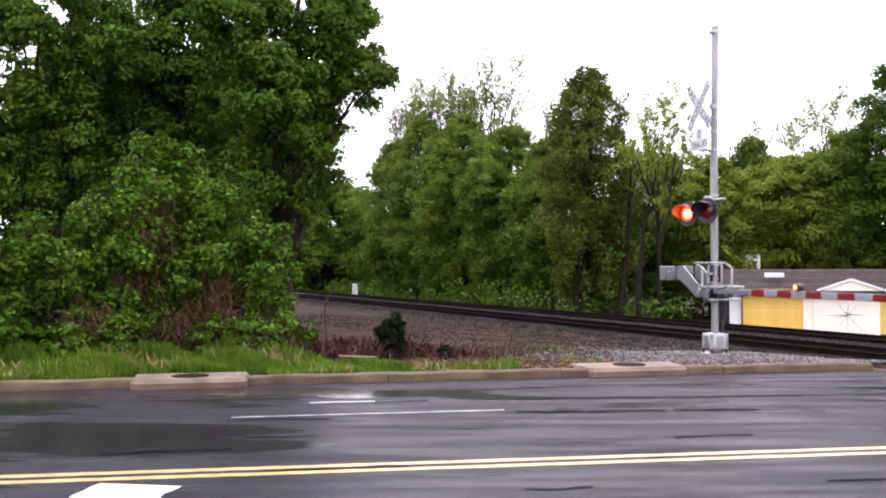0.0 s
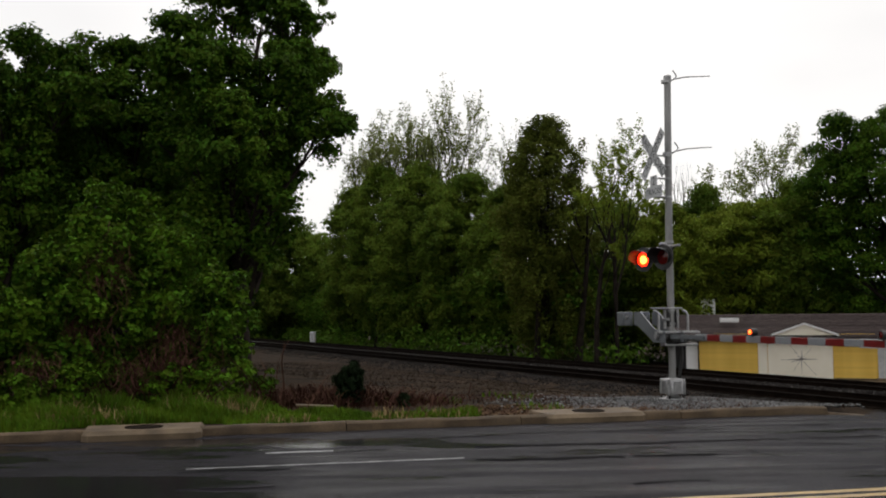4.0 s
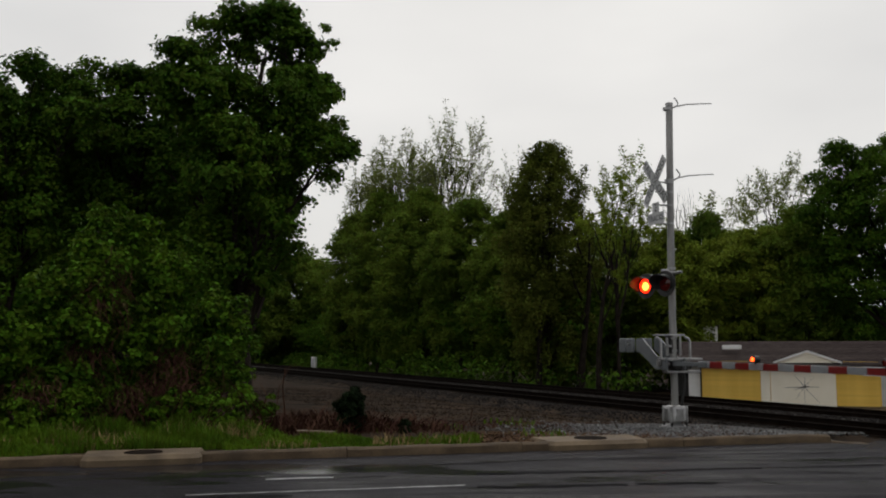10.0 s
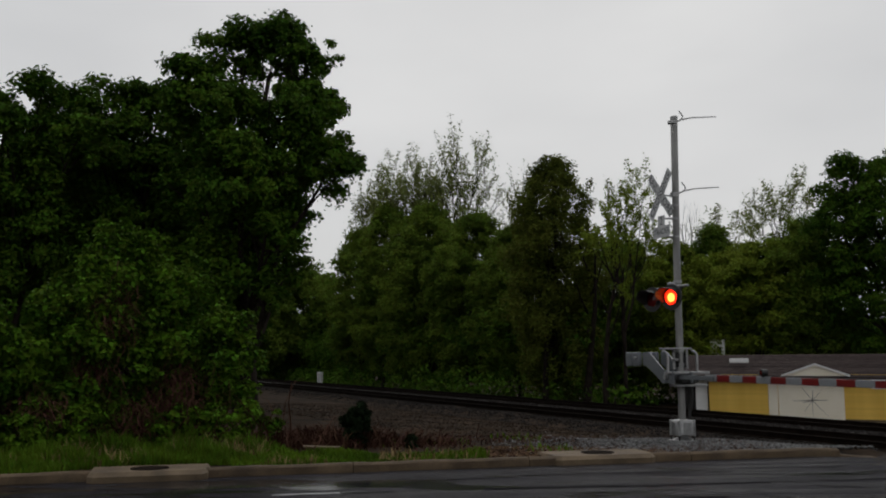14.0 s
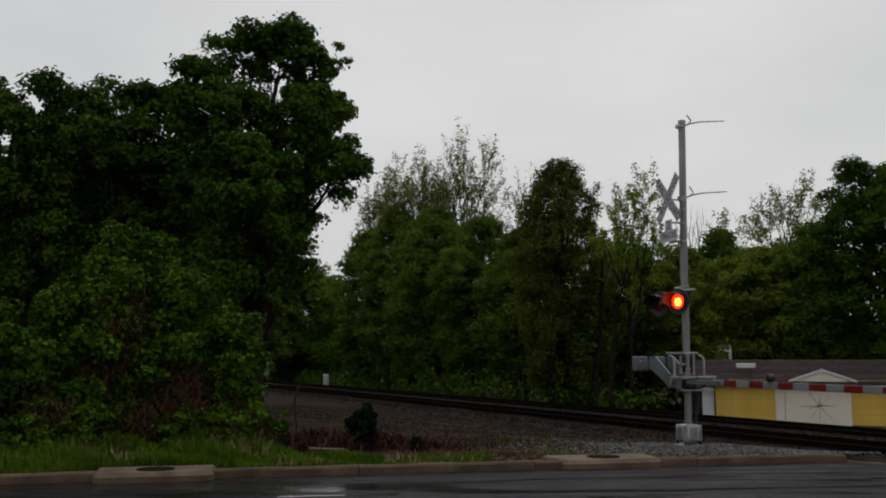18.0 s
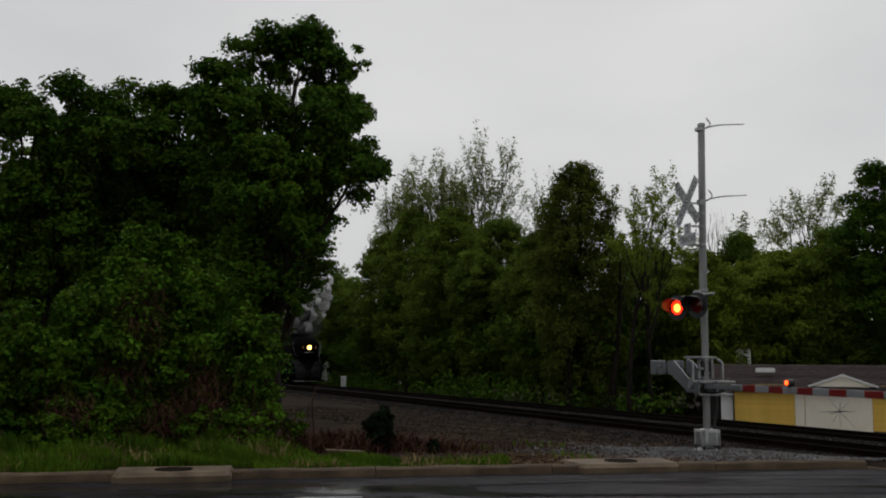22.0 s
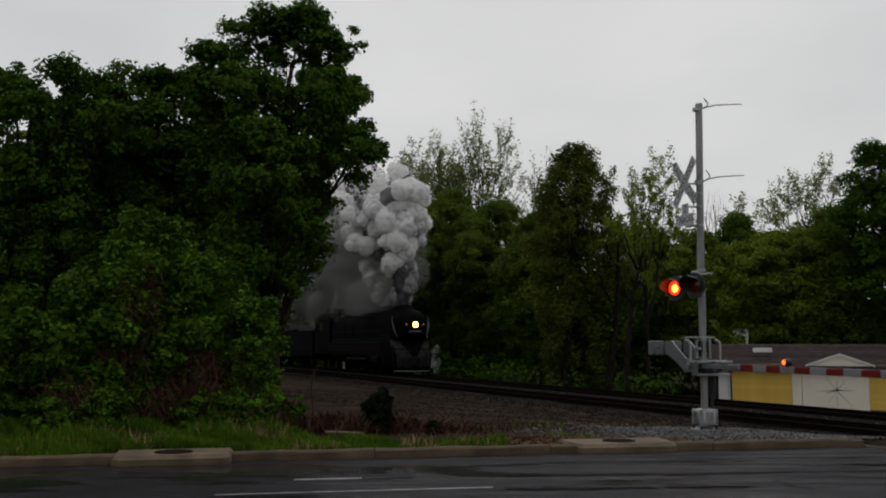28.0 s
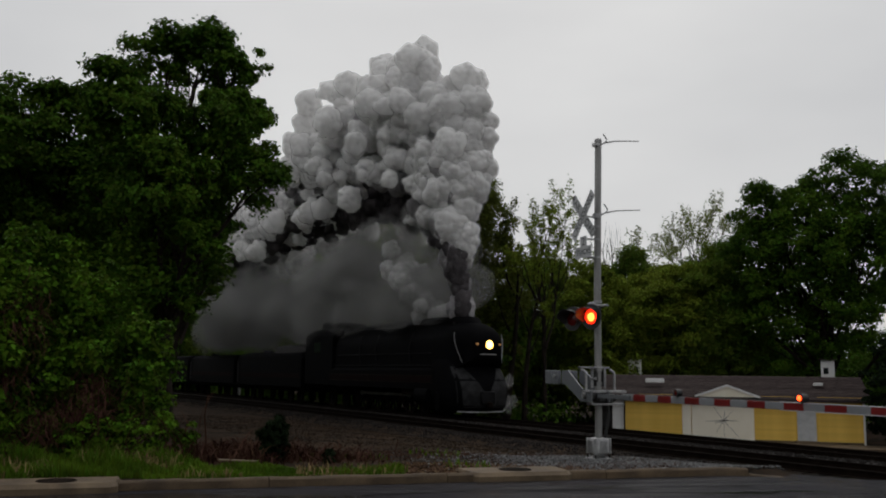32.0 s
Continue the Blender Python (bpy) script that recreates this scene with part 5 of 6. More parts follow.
def crossing_signal():
    root = thing("crossing_signal", "aluminium level crossing signal mast with lit red flasher and lowered gate", "railway signal",
                 at=pose(5.40, 18.63, 0.0, 0, 0, math.degrees(math.atan2(-0.975, 0.22))))
    alu = M["aluminium"]
    part("foundation", Shape().lathe((0, 0, 0), (0, 0, 1), [(-0.45, 0.42), (-0.10, 0.42), (-0.085, 0.40), (-0.085, 0.0)], 24), M["concrete"], root, "round concrete footing")
    foot = Shape().box((0, 0, -0.066), (0.42, 0.42, 0.03), 0.008)
    foot.loft([[(sx * w, sy * w, h) for sx, sy in ((-1, -1), (1, -1), (1, 1), (-1, 1))] for w, h in ((0.16, -0.052), (0.085, -0.01), (0.085, 0.06))])
    part("foot_flange", foot, alu, root)
    for sx in (-1, 1):
        for sy in (-1, 1):
            part("anchor_bolt", Shape().cyl((sx * 0.16, sy * 0.16, -0.085), (sx * 0.16, sy * 0.16, 0.015), 0.014, seg=8), M["steel"], root)
    base = Shape()
    base.loft([[(sx * w, sy * w, h) for sx, sy in ((-1, -0.7), (-0.7, -1), (0.7, -1), (1, -0.7), (1, 0.7), (0.7, 1), (-0.7, 1), (-1, 0.7))] for w, h in ((0.15, 0.035), (0.185, 0.05), (0.185, 0.315), (0.17, 0.335), (0.09, 0.35))])
    jb = part("junction_base", base, alu, root, "cast aluminium junction box base")
    for a in range(4):
        m = Matrix.Rotation(a * math.pi / 2, 4, "Z")
        part("cover_plate", Shape().box(m @ Vector((0.188, 0, 0.185)), (0.014, 0.17, 0.22), 0.005, turn=m), alu, jb)
        part("rib", Shape().box(m @ Vector((0.165, 0.165, 0.185)), (0.035, 0.07, 0.31), 0.008, turn=m @ Matrix.Rotation(math.pi / 4, 4, "Z")), alu, jb)
    part("pole", Shape().tube([(0, 0, 0.28), (0, 0, 3.2), (0, 0.05, 6.46)], [0.071, 0.071, 0.070], 24), M["pole_metal"], root)
    part("pole_cap", Shape().lathe((0, 0.05, 6.46), (0, 0, 1), [(-0.03, 0.076), (0.02, 0.076), (0.035, 0.06), (0.04, 0.0)], 24), alu, root)
    for h in (6.36, 4.87):
        br = part("wire_bracket", Shape().tube([(0.0, 0.05, h), (0, 0.22, h + 0.07), (0, 0.45, h + 0.125), (0, 0.75, h + 0.155), (0, 1.03, h + 0.18)], [0.018, 0.016, 0.014, 0.012, 0.010], 8), alu, root)
        part("hook", Shape().tube([(0, 0.05, h - 0.01), (0, 0.14, h + 0.03), (0, 0.24, h + 0.10), (0, 0.255, h + 0.14), (0, 0.22, h + 0.19), (0, 0.17, h + 0.25)], 0.014, 8), alu, br)
        part("clamp", Shape().lathe((0, 0, h - 0.03), (0, 0, 1), [(0, 0.071), (0, 0.086), (0.06, 0.086), (0.06, 0.071)], 20), alu, br)
    # crossbuck and track count sign
    cb = 4.83
    for sgn, word, y in ((-1, "RAIL   ROAD", -0.31), (1, "CROSSING", -0.322)):
        rot = Matrix.Rotation(radians(-sgn * 45), 4, "Y")
        blade = part("crossbuck_blade", Shape().box((0, y, cb), (1.22, 0.006, 0.23), 0.003, turn=rot), M["sign_white"], root, "white sheeted sign blade")
        at = Matrix.Translation((0, y - 0.0035, cb)) @ rot @ Matrix.Rotation(math.pi / 2, 4, "X")
        letters("lettering", word, 0.165, M["sign_black"], blade, at, 0.001)
    for dz in (-0.84, -0.47, -0.20, 0.0):
        part("sign_band", Shape().box((0, -0.185, cb + dz), (0.05, 0.24, 0.03), 0.005).lathe((0, 0, cb + dz - 0.02), (0, 0, 1), [(0, 0.071), (0, 0.082), (0.04, 0.082), (0.04, 0.071)], 20), alu, root)
    ts = 4.17
    plate = Shape().prism([(-0.34, -0.2), (0.34, -0.2), (0.34, 0.03), (0.14, 0.03), (0.14, 0.24), (-0.14, 0.24), (-0.14, 0.03), (-0.34, 0.03)], lambda u, v, w: (u, -0.31 - w, ts + v), 0.005)
    pl = part("track_count_sign", plate, M["sign_white"], root, "white two-track plate")
    up = Matrix.Rotation(math.pi / 2, 4, "X")
    letters("lettering", "2", 0.17, M["sign_black"], pl, Matrix.Translation((0, -0.316, ts + 0.125)) @ up, 0.001)
    letters("lettering", "TRACKS", 0.12, M["sign_black"], pl, Matrix.Translation((0, -0.316, ts - 0.085)) @ up, 0.001)
    # flashers
    part("crossarm", Shape().cyl((-0.62, -0.12, 2.965), (0.62, -0.12, 2.965), 0.026, seg=12).box((0, -0.08, 2.965), (0.16, 0.2, 0.12), 0.015), alu, root)
    part("terminal_box", Shape().box((0.0, -0.14, 3.03), (0.14, 0.12, 0.06), 0.015), alu, root)
    lamps = {}
    for key, x in (("far", -0.47), ("near", 0.34)):
        part("drop_pipe", Shape().cyl((x, -0.12, 2.965), (x, -0.16, 2.79), 0.03, seg=10), M["black_paint"], root)
        lamps[key] = flasher(root, x, -0.33, 2.745, 20)
    # gate mechanism
    hub = 1.18
    part("platform", Shape().box((0.05, 0.105, 1.26), (0.30, 0.86, 0.05), 0.008), alu, root, "pale aluminium mounting shelf")
    part("lower_bracket", Shape().box((0.05, 0.14, 1.01), (0.22, 0.74, 0.04), 0.006).box((0.05, -0.22, 1.13), (0.2, 0.03, 0.26), 0.006), alu, root)
    part("gate_motor", Shape().box((0.02, 0.08, 1.135), (0.30, 0.34, 0.19), 0.03).cyl((0.0, 0.2, 1.135), (0.0, 0.36, 1.135), 0.08), M["black_paint"], root, "black gate motor housing")
    part("mechanism_frame", Shape().box((0, -0.1, 1.74), (0.2, 0.62, 0.035), 0.006).cyl((0, -0.14, 1.33), (0, -0.14, 1.72), 0.03).cyl((0.09, 0.1, 1.33), (0.09, 0.1, 1.72), 0.025).box((0, -0.12, 1.52), (0.16, 0.1, 0.05), 0.01), alu, root)
    # black block that stands in for the shaded inside of the mechanism
    part("mechanism_cover", Shape().box((-0.02, 0.03, 1.52), (0.16, 0.26, 0.3), 0.03), M["black_paint"], root)
    for y in (-0.34, 0.30):
        part("guard_bar", Shape().tube([(0.12, y, 1.26), (0.12, y, 1.60), (0.115, y - 0.015, 1.645), (0.11, y - 0.05, 1.68), (0.10, y - 0.10, 1.695)], 0.026, 10), alu, root)
    for dz in (1.40, 1.68, 3.05):
        part("u_bolt", Shape().lathe((0, 0, dz), (0, 0, 1), [(0, 0.071), (0, 0.088), (0.05, 0.088), (0.05, 0.071)], 20), alu, root)
    cable = [(0.05, 0.17, 1.02), (0.06, 0.20, 0.85), (0.06, 0.19, 0.70), (0.05, 0.14, 0.48), (0.05, 0.12, 0.29)]
    part("conduit", Shape().tube(cable, 0.032, 10), M["rubber"], root, "black flexible conduit")
    # gate arm with counterweights
    for y in (-0.30, 0.10):
        sh = Shape().prism([(0.25, -0.12), (0.25, 0.1), (-0.15, 0.14), (-0.75, 0.50), (-1.0, 0.50), (-1.0, 0.26), (-0.55, 0.06), (-0.2, -0.12)], lambda u, v, w: (u, y + w, hub + v), 0.03)
        part("support_arm", sh, M["grey_paint"], root, "grey counterweight support arm")
        for k in range(2):
            part("counterweight", Shape().box((-1.32 - 0.33 * k, y + 0.015, hub + 0.35), (0.32, 0.07, 0.30), 0.02), M["grey_paint"], root, "grey slab counterweight")
        part("weight_bolt", Shape().cyl((-1.3, y - 0.06, hub + 0.38), (-1.3, y + 0.1, hub + 0.38), 0.03, seg=8), alu, root)
    part("pivot_shaft", Shape().cyl((0, -0.36, hub), (0, 0.2, hub), 0.06), alu, root)
    arm = part("gate_arm", Shape().tube([(0.2, -0.1, hub), (0.9, -0.1, hub), (1.45, -0.1, hub)], [0.06, 0.055, 0.05], 4), M["grey_paint"], root, "lowered gate arm with red and white stripes")
    x, red = 1.115, False
    while x < 11.0:
        hgt = 0.125 - 0.004 * (x - 1)
        part("stripe", Shape().box((x + 0.2075, -0.1, hub), (0.415, 0.032, hgt), 0.006), M["arm_red" if red else "arm_white"], arm, "red stripe" if red else "white stripe")
        x += 0.415
        red = not red
    for z in (0.056, -0.056):
        part("edge_strip", Shape().box((8.3, -0.1, hub + z), (5.4, 0.036, 0.012), 0.003), M["sign_white"], arm, "white edging of the outer arm")
    for key, x in (("inner", 2.98), ("outer", 6.08)):
        z = hub + 0.125
        hs = part("arm_light", Shape().lathe((x, -0.1, z), (0, 1, 0), [(-0.055, 0.045), (-0.05, 0.062), (0.05, 0.062), (0.055, 0.045), (0.055, 0.0)], 16).box((x, -0.1, z - 0.06), (0.05, 0.05, 0.04), 0.008), M["black_paint"], arm, "small arm light housing")
        part("lens", Shape().lathe((x, -0.152, z), (0, -1, 0), [(-0.02, 0.05), (0.0, 0.05), (0.01, 0.0)], 16), M["red_lens"], hs, "dark red lens")
        lamp = part("lit_lamp", Shape().lathe((0, 0, 0), (0, -1, 0), [(-0.01, 0.038), (0.0, 0.038), (0.012, 0.024), (0.016, 0.0)], 16), M["arm_lamp"], root, "glowing orange-red lamp")
        lamps[key] = (lamp, (x, -0.152, z), 0)
    part("arm_cable", Shape().tube([(1.2, -0.08, hub + 0.065), (2.9, -0.08, hub + 0.07), (6.0, -0.08, hub + 0.065)], 0.008, 5), M["rubber"], arm)
    return lamps


def relay_cabinet():
    p = on_track(26.9, 85.8)
    z = -1.2
    root = thing("relay_cabinet", "white metal trackside equipment cabinet beyond the line", "cabinet", at=pose(p.x, p.y, z, 0, 0, -20))
    part("body", Shape().box((0, 0, 0.72), (0.42, 0.4, 1.44), 0.03), M["white_trim"], root)
    part("cap", Shape().box((0, 0, 1.46), (0.48, 0.46, 0.05), 0.02), M["white_trim"], root)
    part("door_panel", Shape().box((0, -0.205, 0.76), (0.34, 0.012, 1.2), 0.004), M["sign_white"], root)


# ---- yellow building beyond the line ----
def building():
    d, az = 52.0, 24.0
    x, y, _ = polar(az, 0, d)
    z0 = -1.77
    root = thing("building", "long low yellow building with cream garage door and dark shingle roof", "building", at=pose(x, y, z0, 0, 0, -az))
    eave, ridge, depth = 2.28, 3.37, 8.0
    part("wall", Shape().box((0.2, 4.0, eave / 2), (11.9, 7.9, eave), 0.0), M["siding"], root, "yellow sided walls")
    board_mesh = {}

    def boards(u0, u1, a, b):
        key = round(u1 - u0, 2)
        if key not in board_mesh:
            prof = [(0, 0), (-0.022, 0.005), (-0.004, 0.118), (0, 0.118)]
            board_mesh[key] = Shape().loft([[(u, v, w) for v, w in prof] for u in (0, u1 - u0)]).mesh("siding_board", M["siding"])
        h = a
        while h < b - 0.02:
            part("siding_board", board_mesh[key], None, root, at=Matrix.Translation((u0, 0.045, h)))
            h += 0.118
    boards(-5.70, -2.76, 0.12, eave)
    boards(0.92, 2.9, 0.12, eave)
    boards(4.0, 6.14, 0.12, eave)
    part("footing", Shape().box((-0.1, 0.06, 0.05), (12.4, 0.06, 0.14), 0.01), M["concrete"], root)
    part("corner_trim", Shape().box((6.17, 0.02, eave / 2), (0.09, 0.1, eave), 0.01), M["white_trim"], root)
    part("corner_trim", Shape().box((-5.76, 0.02, eave / 2), (0.07, 0.1, eave), 0.01), M["dark_void"], root, "dark downpipe")
    part("side_panel", Shape().box((-2.5, 0.03, 1.1), (0.46, 0.06, 2.2), 0.01), M["cream"], root, "pale grey-cream upright panel")
    gd = part("garage_door", Shape().box((-0.67, 0.0, 1.12), (3.14, 0.07, 2.24), 0.012), M["cream"], root, "cream garage door with black spidery cracks")
    rays = ((-0.95, -0.05, 0.02), (0.75, 0.0, 0.02), (-0.55, 0.75, 0.012), (0.5, 0.55, 0.01), (0.06, 0.5, 0.02), (-0.4, -0.6, 0.01), (0.75, -0.85, 0.012), (0.02, -0.85, 0.01), (-0.5, -0.16, 0.025), (0.25, 0.02, 0.04))
    for a, b, w in rays:
        c = Vector((-0.62, -0.0365, 1.06))
        e = c + Vector((a, 0, b))
        dirn = (e - c).normalized()
        nrm = Vector((-dirn.z, 0, dirn.x)) * w
        part("crack", Shape().add([c - nrm, c + nrm, e + nrm * 0.3, e - nrm * 0.3], [(0, 1, 2, 3)]), M["sign_black"], gd, smooth=False)
    part("side_door", Shape().box((3.45, 0.02, 1.03), (0.92, 0.06, 2.06), 0.012), M["sign_white"], root, "grey-white side door")
    part("door_handle", Shape().lathe((3.1, -0.02, 1.0), (0, -1, 0), [(0, 0.015), (0.03, 0.015), (0.035, 0.035), (0.06, 0.03), (0.065, 0.0)], 12), M["aluminium"], root)
    part("door_step", Shape().box((3.45, -0.2, 0.07), (1.1, 0.5, 0.16), 0.02), M["concrete"], root)
    # lean-to with a white door at the far end; its shade is dark colour
    part("lean_to", Shape().box((-6.55, 4.3, 1.1), (1.1, 7.2, 2.2), 0.0), M["dark_void"], root, "lean-to as a closed box, coloured dark for its shaded inside")
    part("white_door", Shape().box((-6.12, 0.25, 1.05), (0.62, 0.06, 2.1), 0.012), M["white_trim"], root, "white door of the lean-to")
    # roof in shingle courses
    roof = Shape()
    n = 15
    part("roof", Shape().prism([(-0.35, eave - 0.07), (depth / 2, ridge - 0.03), (depth + 0.35, eave - 0.07), (depth + 0.35, eave - 0.15), (depth / 2, ridge - 0.13), (-0.35, eave - 0.15)],
                               lambda u, v, w: (-7.3 + w, u, v), 13.8), M["shingle"], root, "dark wet shingle roof")
    for k in range(n):
        f0, f1 = k / n, (k + 1) / n
        a, b = -0.38 + (depth / 2 + 0.38) * f0, -0.38 + (depth / 2 + 0.38) * f1
        za, zb = eave - 0.06 + (ridge - eave + 0.04) * f0, eave - 0.06 + (ridge - eave + 0.04) * f1
        sh = Shape().loft([[(u, a, za), (u, a, za + 0.028), (u, b + 0.04, zb + 0.012), (u, b + 0.04, zb)] for u in (-7.35, 6.55)])
        part("shingle_course", sh, M["shingle"], root, smooth=False)
    part("ridge_cap", Shape().prism([(-0.14, -0.04), (0, 0.025), (0.14, -0.04), (0, 0.0)], lambda u, v, w: (-7.35 + w, depth / 2 + u, ridge + v), 13.9), M["shingle"], root)
    part("fascia", Shape().box((-0.4, -0.39, eave - 0.11), (13.8, 0.03, 0.13), 0.006), M["shingle"], root, "dark fascia and gutter")
    # porch gable over the garage door
    gx, ge, ga = -0.42, 2.30, 2.83
    part("gable_wall", Shape().prism([(-1.5, ge), (1.5, ge), (0, ga)], lambda u, v, w: (gx + u, -0.42 + w, v), 0.5), M["cream"], root, "pale gable over the garage door")
    for s in (-1, 1):
        part("gable_trim", Shape().prism([(0, ga + 0.0), (s * 1.62, ge - 0.04), (s * 1.62, ge + 0.06), (0, ga + 0.11)], lambda u, v, w: (gx + u, -0.5 + w, v), 0.12), M["white_trim"], root, "white barge board")
        part("gable_roof", Shape().prism([(0, ga + 0.10), (s * 1.64, ge + 0.05), (s * 1.64, ge + 0.09), (0, ga + 0.15)], lambda u, v, w: (gx + u, -0.42 + w, v), 3.4), M["shingle"], root)
    part("roof_vent", Shape().box((-4.25, 1.6, 3.08), (0.98, 0.3, 0.24), 0.02), M["white_trim"], root, "white box vent on the roof")
    part("roof_vent", Shape().box((4.2, 1.9, 3.0), (0.45, 0.3, 0.16), 0.02), M["white_trim"], root, "small pale roof vent")
    # pale yard strip in front of the doors
    strip_ = Shape().box((5.0, -1.6, -0.01), (9.0, 2.6, 0.08), 0.02)
    part("apron", strip_, M["concrete"], root, "pale concrete apron")


def far_house():
    x, y, _ = polar(18.3, 0, 64.3)
    root = thing("house", "white house glimpsed through the trees", "house", at=pose(x, y, -1.75, 0, 0, -18))
    part("wall", Shape().box((0, 1.2, 2.2), (0.9, 2.0, 4.4), 0.0), M["white_trim"], root)
    part("roof", Shape().prism([(0.0, 4.38), (1.2, 4.52), (2.4, 4.38)], lambda u, v, w: (-0.6 + w, u, v), 1.2), M["shingle"], root)
    part("window", Shape().box((0.1, 0.19, 3.7), (0.3, 0.04, 0.4), 0.01), M["glass"], root)
    x, y, _ = polar(29.0, 0, 64.0)
    root = thing("house", "pale house front glimpsed under the large tree", "house", at=pose(x, y, -1.7, 0, 0, -29))
    part("wall", Shape().box((0, 1.2, 2.2), (0.8, 2.0, 4.4), 0.0), M["white_trim"], root)
    part("roof", Shape().prism([(0.0, 4.38), (1.2, 4.52), (2.4, 4.38)], lambda u, v, w: (-0.55 + w, u, v), 1.1), M["shingle"], root)
    part("window", Shape().box((-0.1, 0.19, 3.7), (0.3, 0.04, 0.4), 0.01), M["glass"], root)


# ---- steam train; x runs forward, z up from the rail ----
def body_section(x, w, top, low, r, n=18):
    """A jacket section: round top, upright sides."""
    pts = [(x, -w, low)]
    for k in range(n + 1):
        a = math.pi * (1 - k / n)
        c, s = math.cos(a), math.sin(a)
        pts.append((x, w * (abs(c) ** 0.9) * (1 if c > 0 else -1), top - r + r * (abs(s) ** 0.9)))
    pts.append((x, w, low))
    return pts


def wheel(parent, x, y, r, spoked, name="wheel"):
    side = 1 if y > 0 else -1
    w = part(name, Shape().lathe((0, 0, 0), (0, 1, 0), [(-0.07, r - 0.09), (-0.07, r + 0.025), (-0.045, r + 0.025), (-0.04, r), (0.07, r - 0.005), (0.07, r - 0.09), (-0.07, r - 0.09)], 28), M["steel"], parent, at=pose(x, y, r))
    c = Shape().lathe((0, 0, 0), (0, 1, 0), [(-0.08, 0.0), (-0.08, 0.16 * r / 0.46), (0.1, 0.16 * r / 0.46), (0.1, 0.0)], 16)
    if spoked:
        for k in range(10):
            m = Matrix.Rotation(2 * math.pi * k / 10, 4, "Y")
            part("spoke", Shape().box(m @ Vector((0, 0, r * 0.55)), (0.09, 0.08, r * 0.75), 0.012, turn=m), M["loco_black"], w)
        part("crank_boss", Shape().box((0.34 * side, 0.0, 0), (0.2, 0.09, 0.2), 0.02), M["loco_black"], w)
    else:
        c.lathe((0, 0, 0), (0, 1, 0), [(-0.03, 0.1), (-0.02, r - 0.08), (0.02, r - 0.08), (0.03, 0.1)], 24)
    part("wheel_centre", c, M["loco_black"], w)
    return w


def locomotive():
    root = thing("steam_locomotive", "black streamlined steam locomotive with lit headlamp under smoke", "locomotive")
    K, G = M["loco_black"], M["loco_grey"]
    jacket = Shape()
    secs = []
    for k in range(9):
        a = k / 8 * math.pi / 2
        f = max(0.06, math.sin(a)) ** 0.75
        secs.append(body_section(-1.75 * (1 - math.cos(a)), 1.32 * f, 3.43 + 1.12 * f, 3.43 - 1.18 * f, 1.12 * f))
    for x in (-3.0, -6.0, -10.0, -15.0):
        secs.append(body_section(x, 1.40, 4.56, 2.0, 1.25))
    jacket.loft(secs)
    part("boiler_jacket", jacket, K, root, "glossy black bullet-nosed boiler jacket")
    crest = []
    for x, w, t in ((-1.05, 0.28, 4.40), (-1.45, 0.42, 4.78), (-2.2, 0.5, 4.90), (-5, 0.5, 4.92), (-9, 0.5, 4.86), (-14.5, 0.48, 4.72), (-15.2, 0.4, 4.5)):
        crest.append([(x, -w, 4.25), (x, -w, t - 0.16), (x, -w * 0.75, t - 0.03), (x, 0, t), (x, w * 0.75, t - 0.03), (x, w, t - 0.16), (x, w, 4.25)])
    part("skyline_casing", Shape().loft(crest), K, root, "long low casing along the boiler top")
    part("chimney", Shape().lathe((-2.4, 0, 4.8), (0, 0, 1), [(0, 0.42), (0.16, 0.42), (0.18, 0.36), (0.1, 0.33), (-0.2, 0.33)], 24), G, root)
    # rounded prow and pilot
    prow = Shape()
    for_secs = []
    for z, w, f, ch in ((0.32, 1.25, -0.35, 0.5), (0.55, 1.45, -0.20, 0.6), (1.2, 1.52, -0.12, 0.65), (1.75, 1.52, -0.25, 0.7), (2.3, 1.5, -0.7, 0.75), (2.75, 1.42, -1.1, 0.75)):
        for_secs.append([(-2.9, -w, z), (f - ch, -w, z), (f - ch * 0.45, -w * 0.86, z), (f - 0.08, -w * 0.5, z), (f, 0, z), (f - 0.08, w * 0.5, z), (f - ch * 0.45, w * 0.86, z), (f - ch, w, z), (-2.9, w, z)])
    prow.loft(for_secs)
    part("pilot_shroud", prow, K, root, "black rounded pilot shroud")
    zs, ws, fs, cs = (0.32, 0.55, 1.2, 1.75, 2.3, 2.75), (1.25, 1.45, 1.52, 1.52, 1.5, 1.42), (-0.35, -0.20, -0.12, -0.25, -0.7, -1.1), (0.5, 0.6, 0.65, 0.7, 0.75, 0.75)

    def front(y, z):
        w, f, ch = np.interp(z, zs, ws), np.interp(z, zs, fs), np.interp(z, zs, cs)
        return f - float(np.interp(abs(y) / w, (0, 0.5, 0.86, 1), (0, 0.08, 0.45 * ch, ch)))
    for y in (-1, 1):
        rows = []
        for k in range(9):
            z = 0.50 + 1.9 * k / 8
            y0, y1 = float(np.interp(z, (0.5, 1.25, 2.4), (0.10, 0.16, 0.95))), float(np.interp(z, zs, ws)) * 0.93
            rows.append([(front(y0 + (y1 - y0) * j / 6, z) + 0.02, y * (y0 + (y1 - y0) * j / 6), z) for j in range(7)])
        plate = Shape().loft([r + [(px - 0.015, py, pz) for px, py, pz in reversed(r)] for r in rows])
        part("pilot_plate", plate, M["pilot_grey"], root, "pilot plate in lighter grey for the sheen")
    part("coupler_cover", Shape().box((-0.12, 0, 0.95), (0.2, 0.8, 0.62), 0.05), G, root)
    part("coupler", Shape().box((0.05, 0, 0.62), (0.3, 0.24, 0.28), 0.05), M["steel"], root)
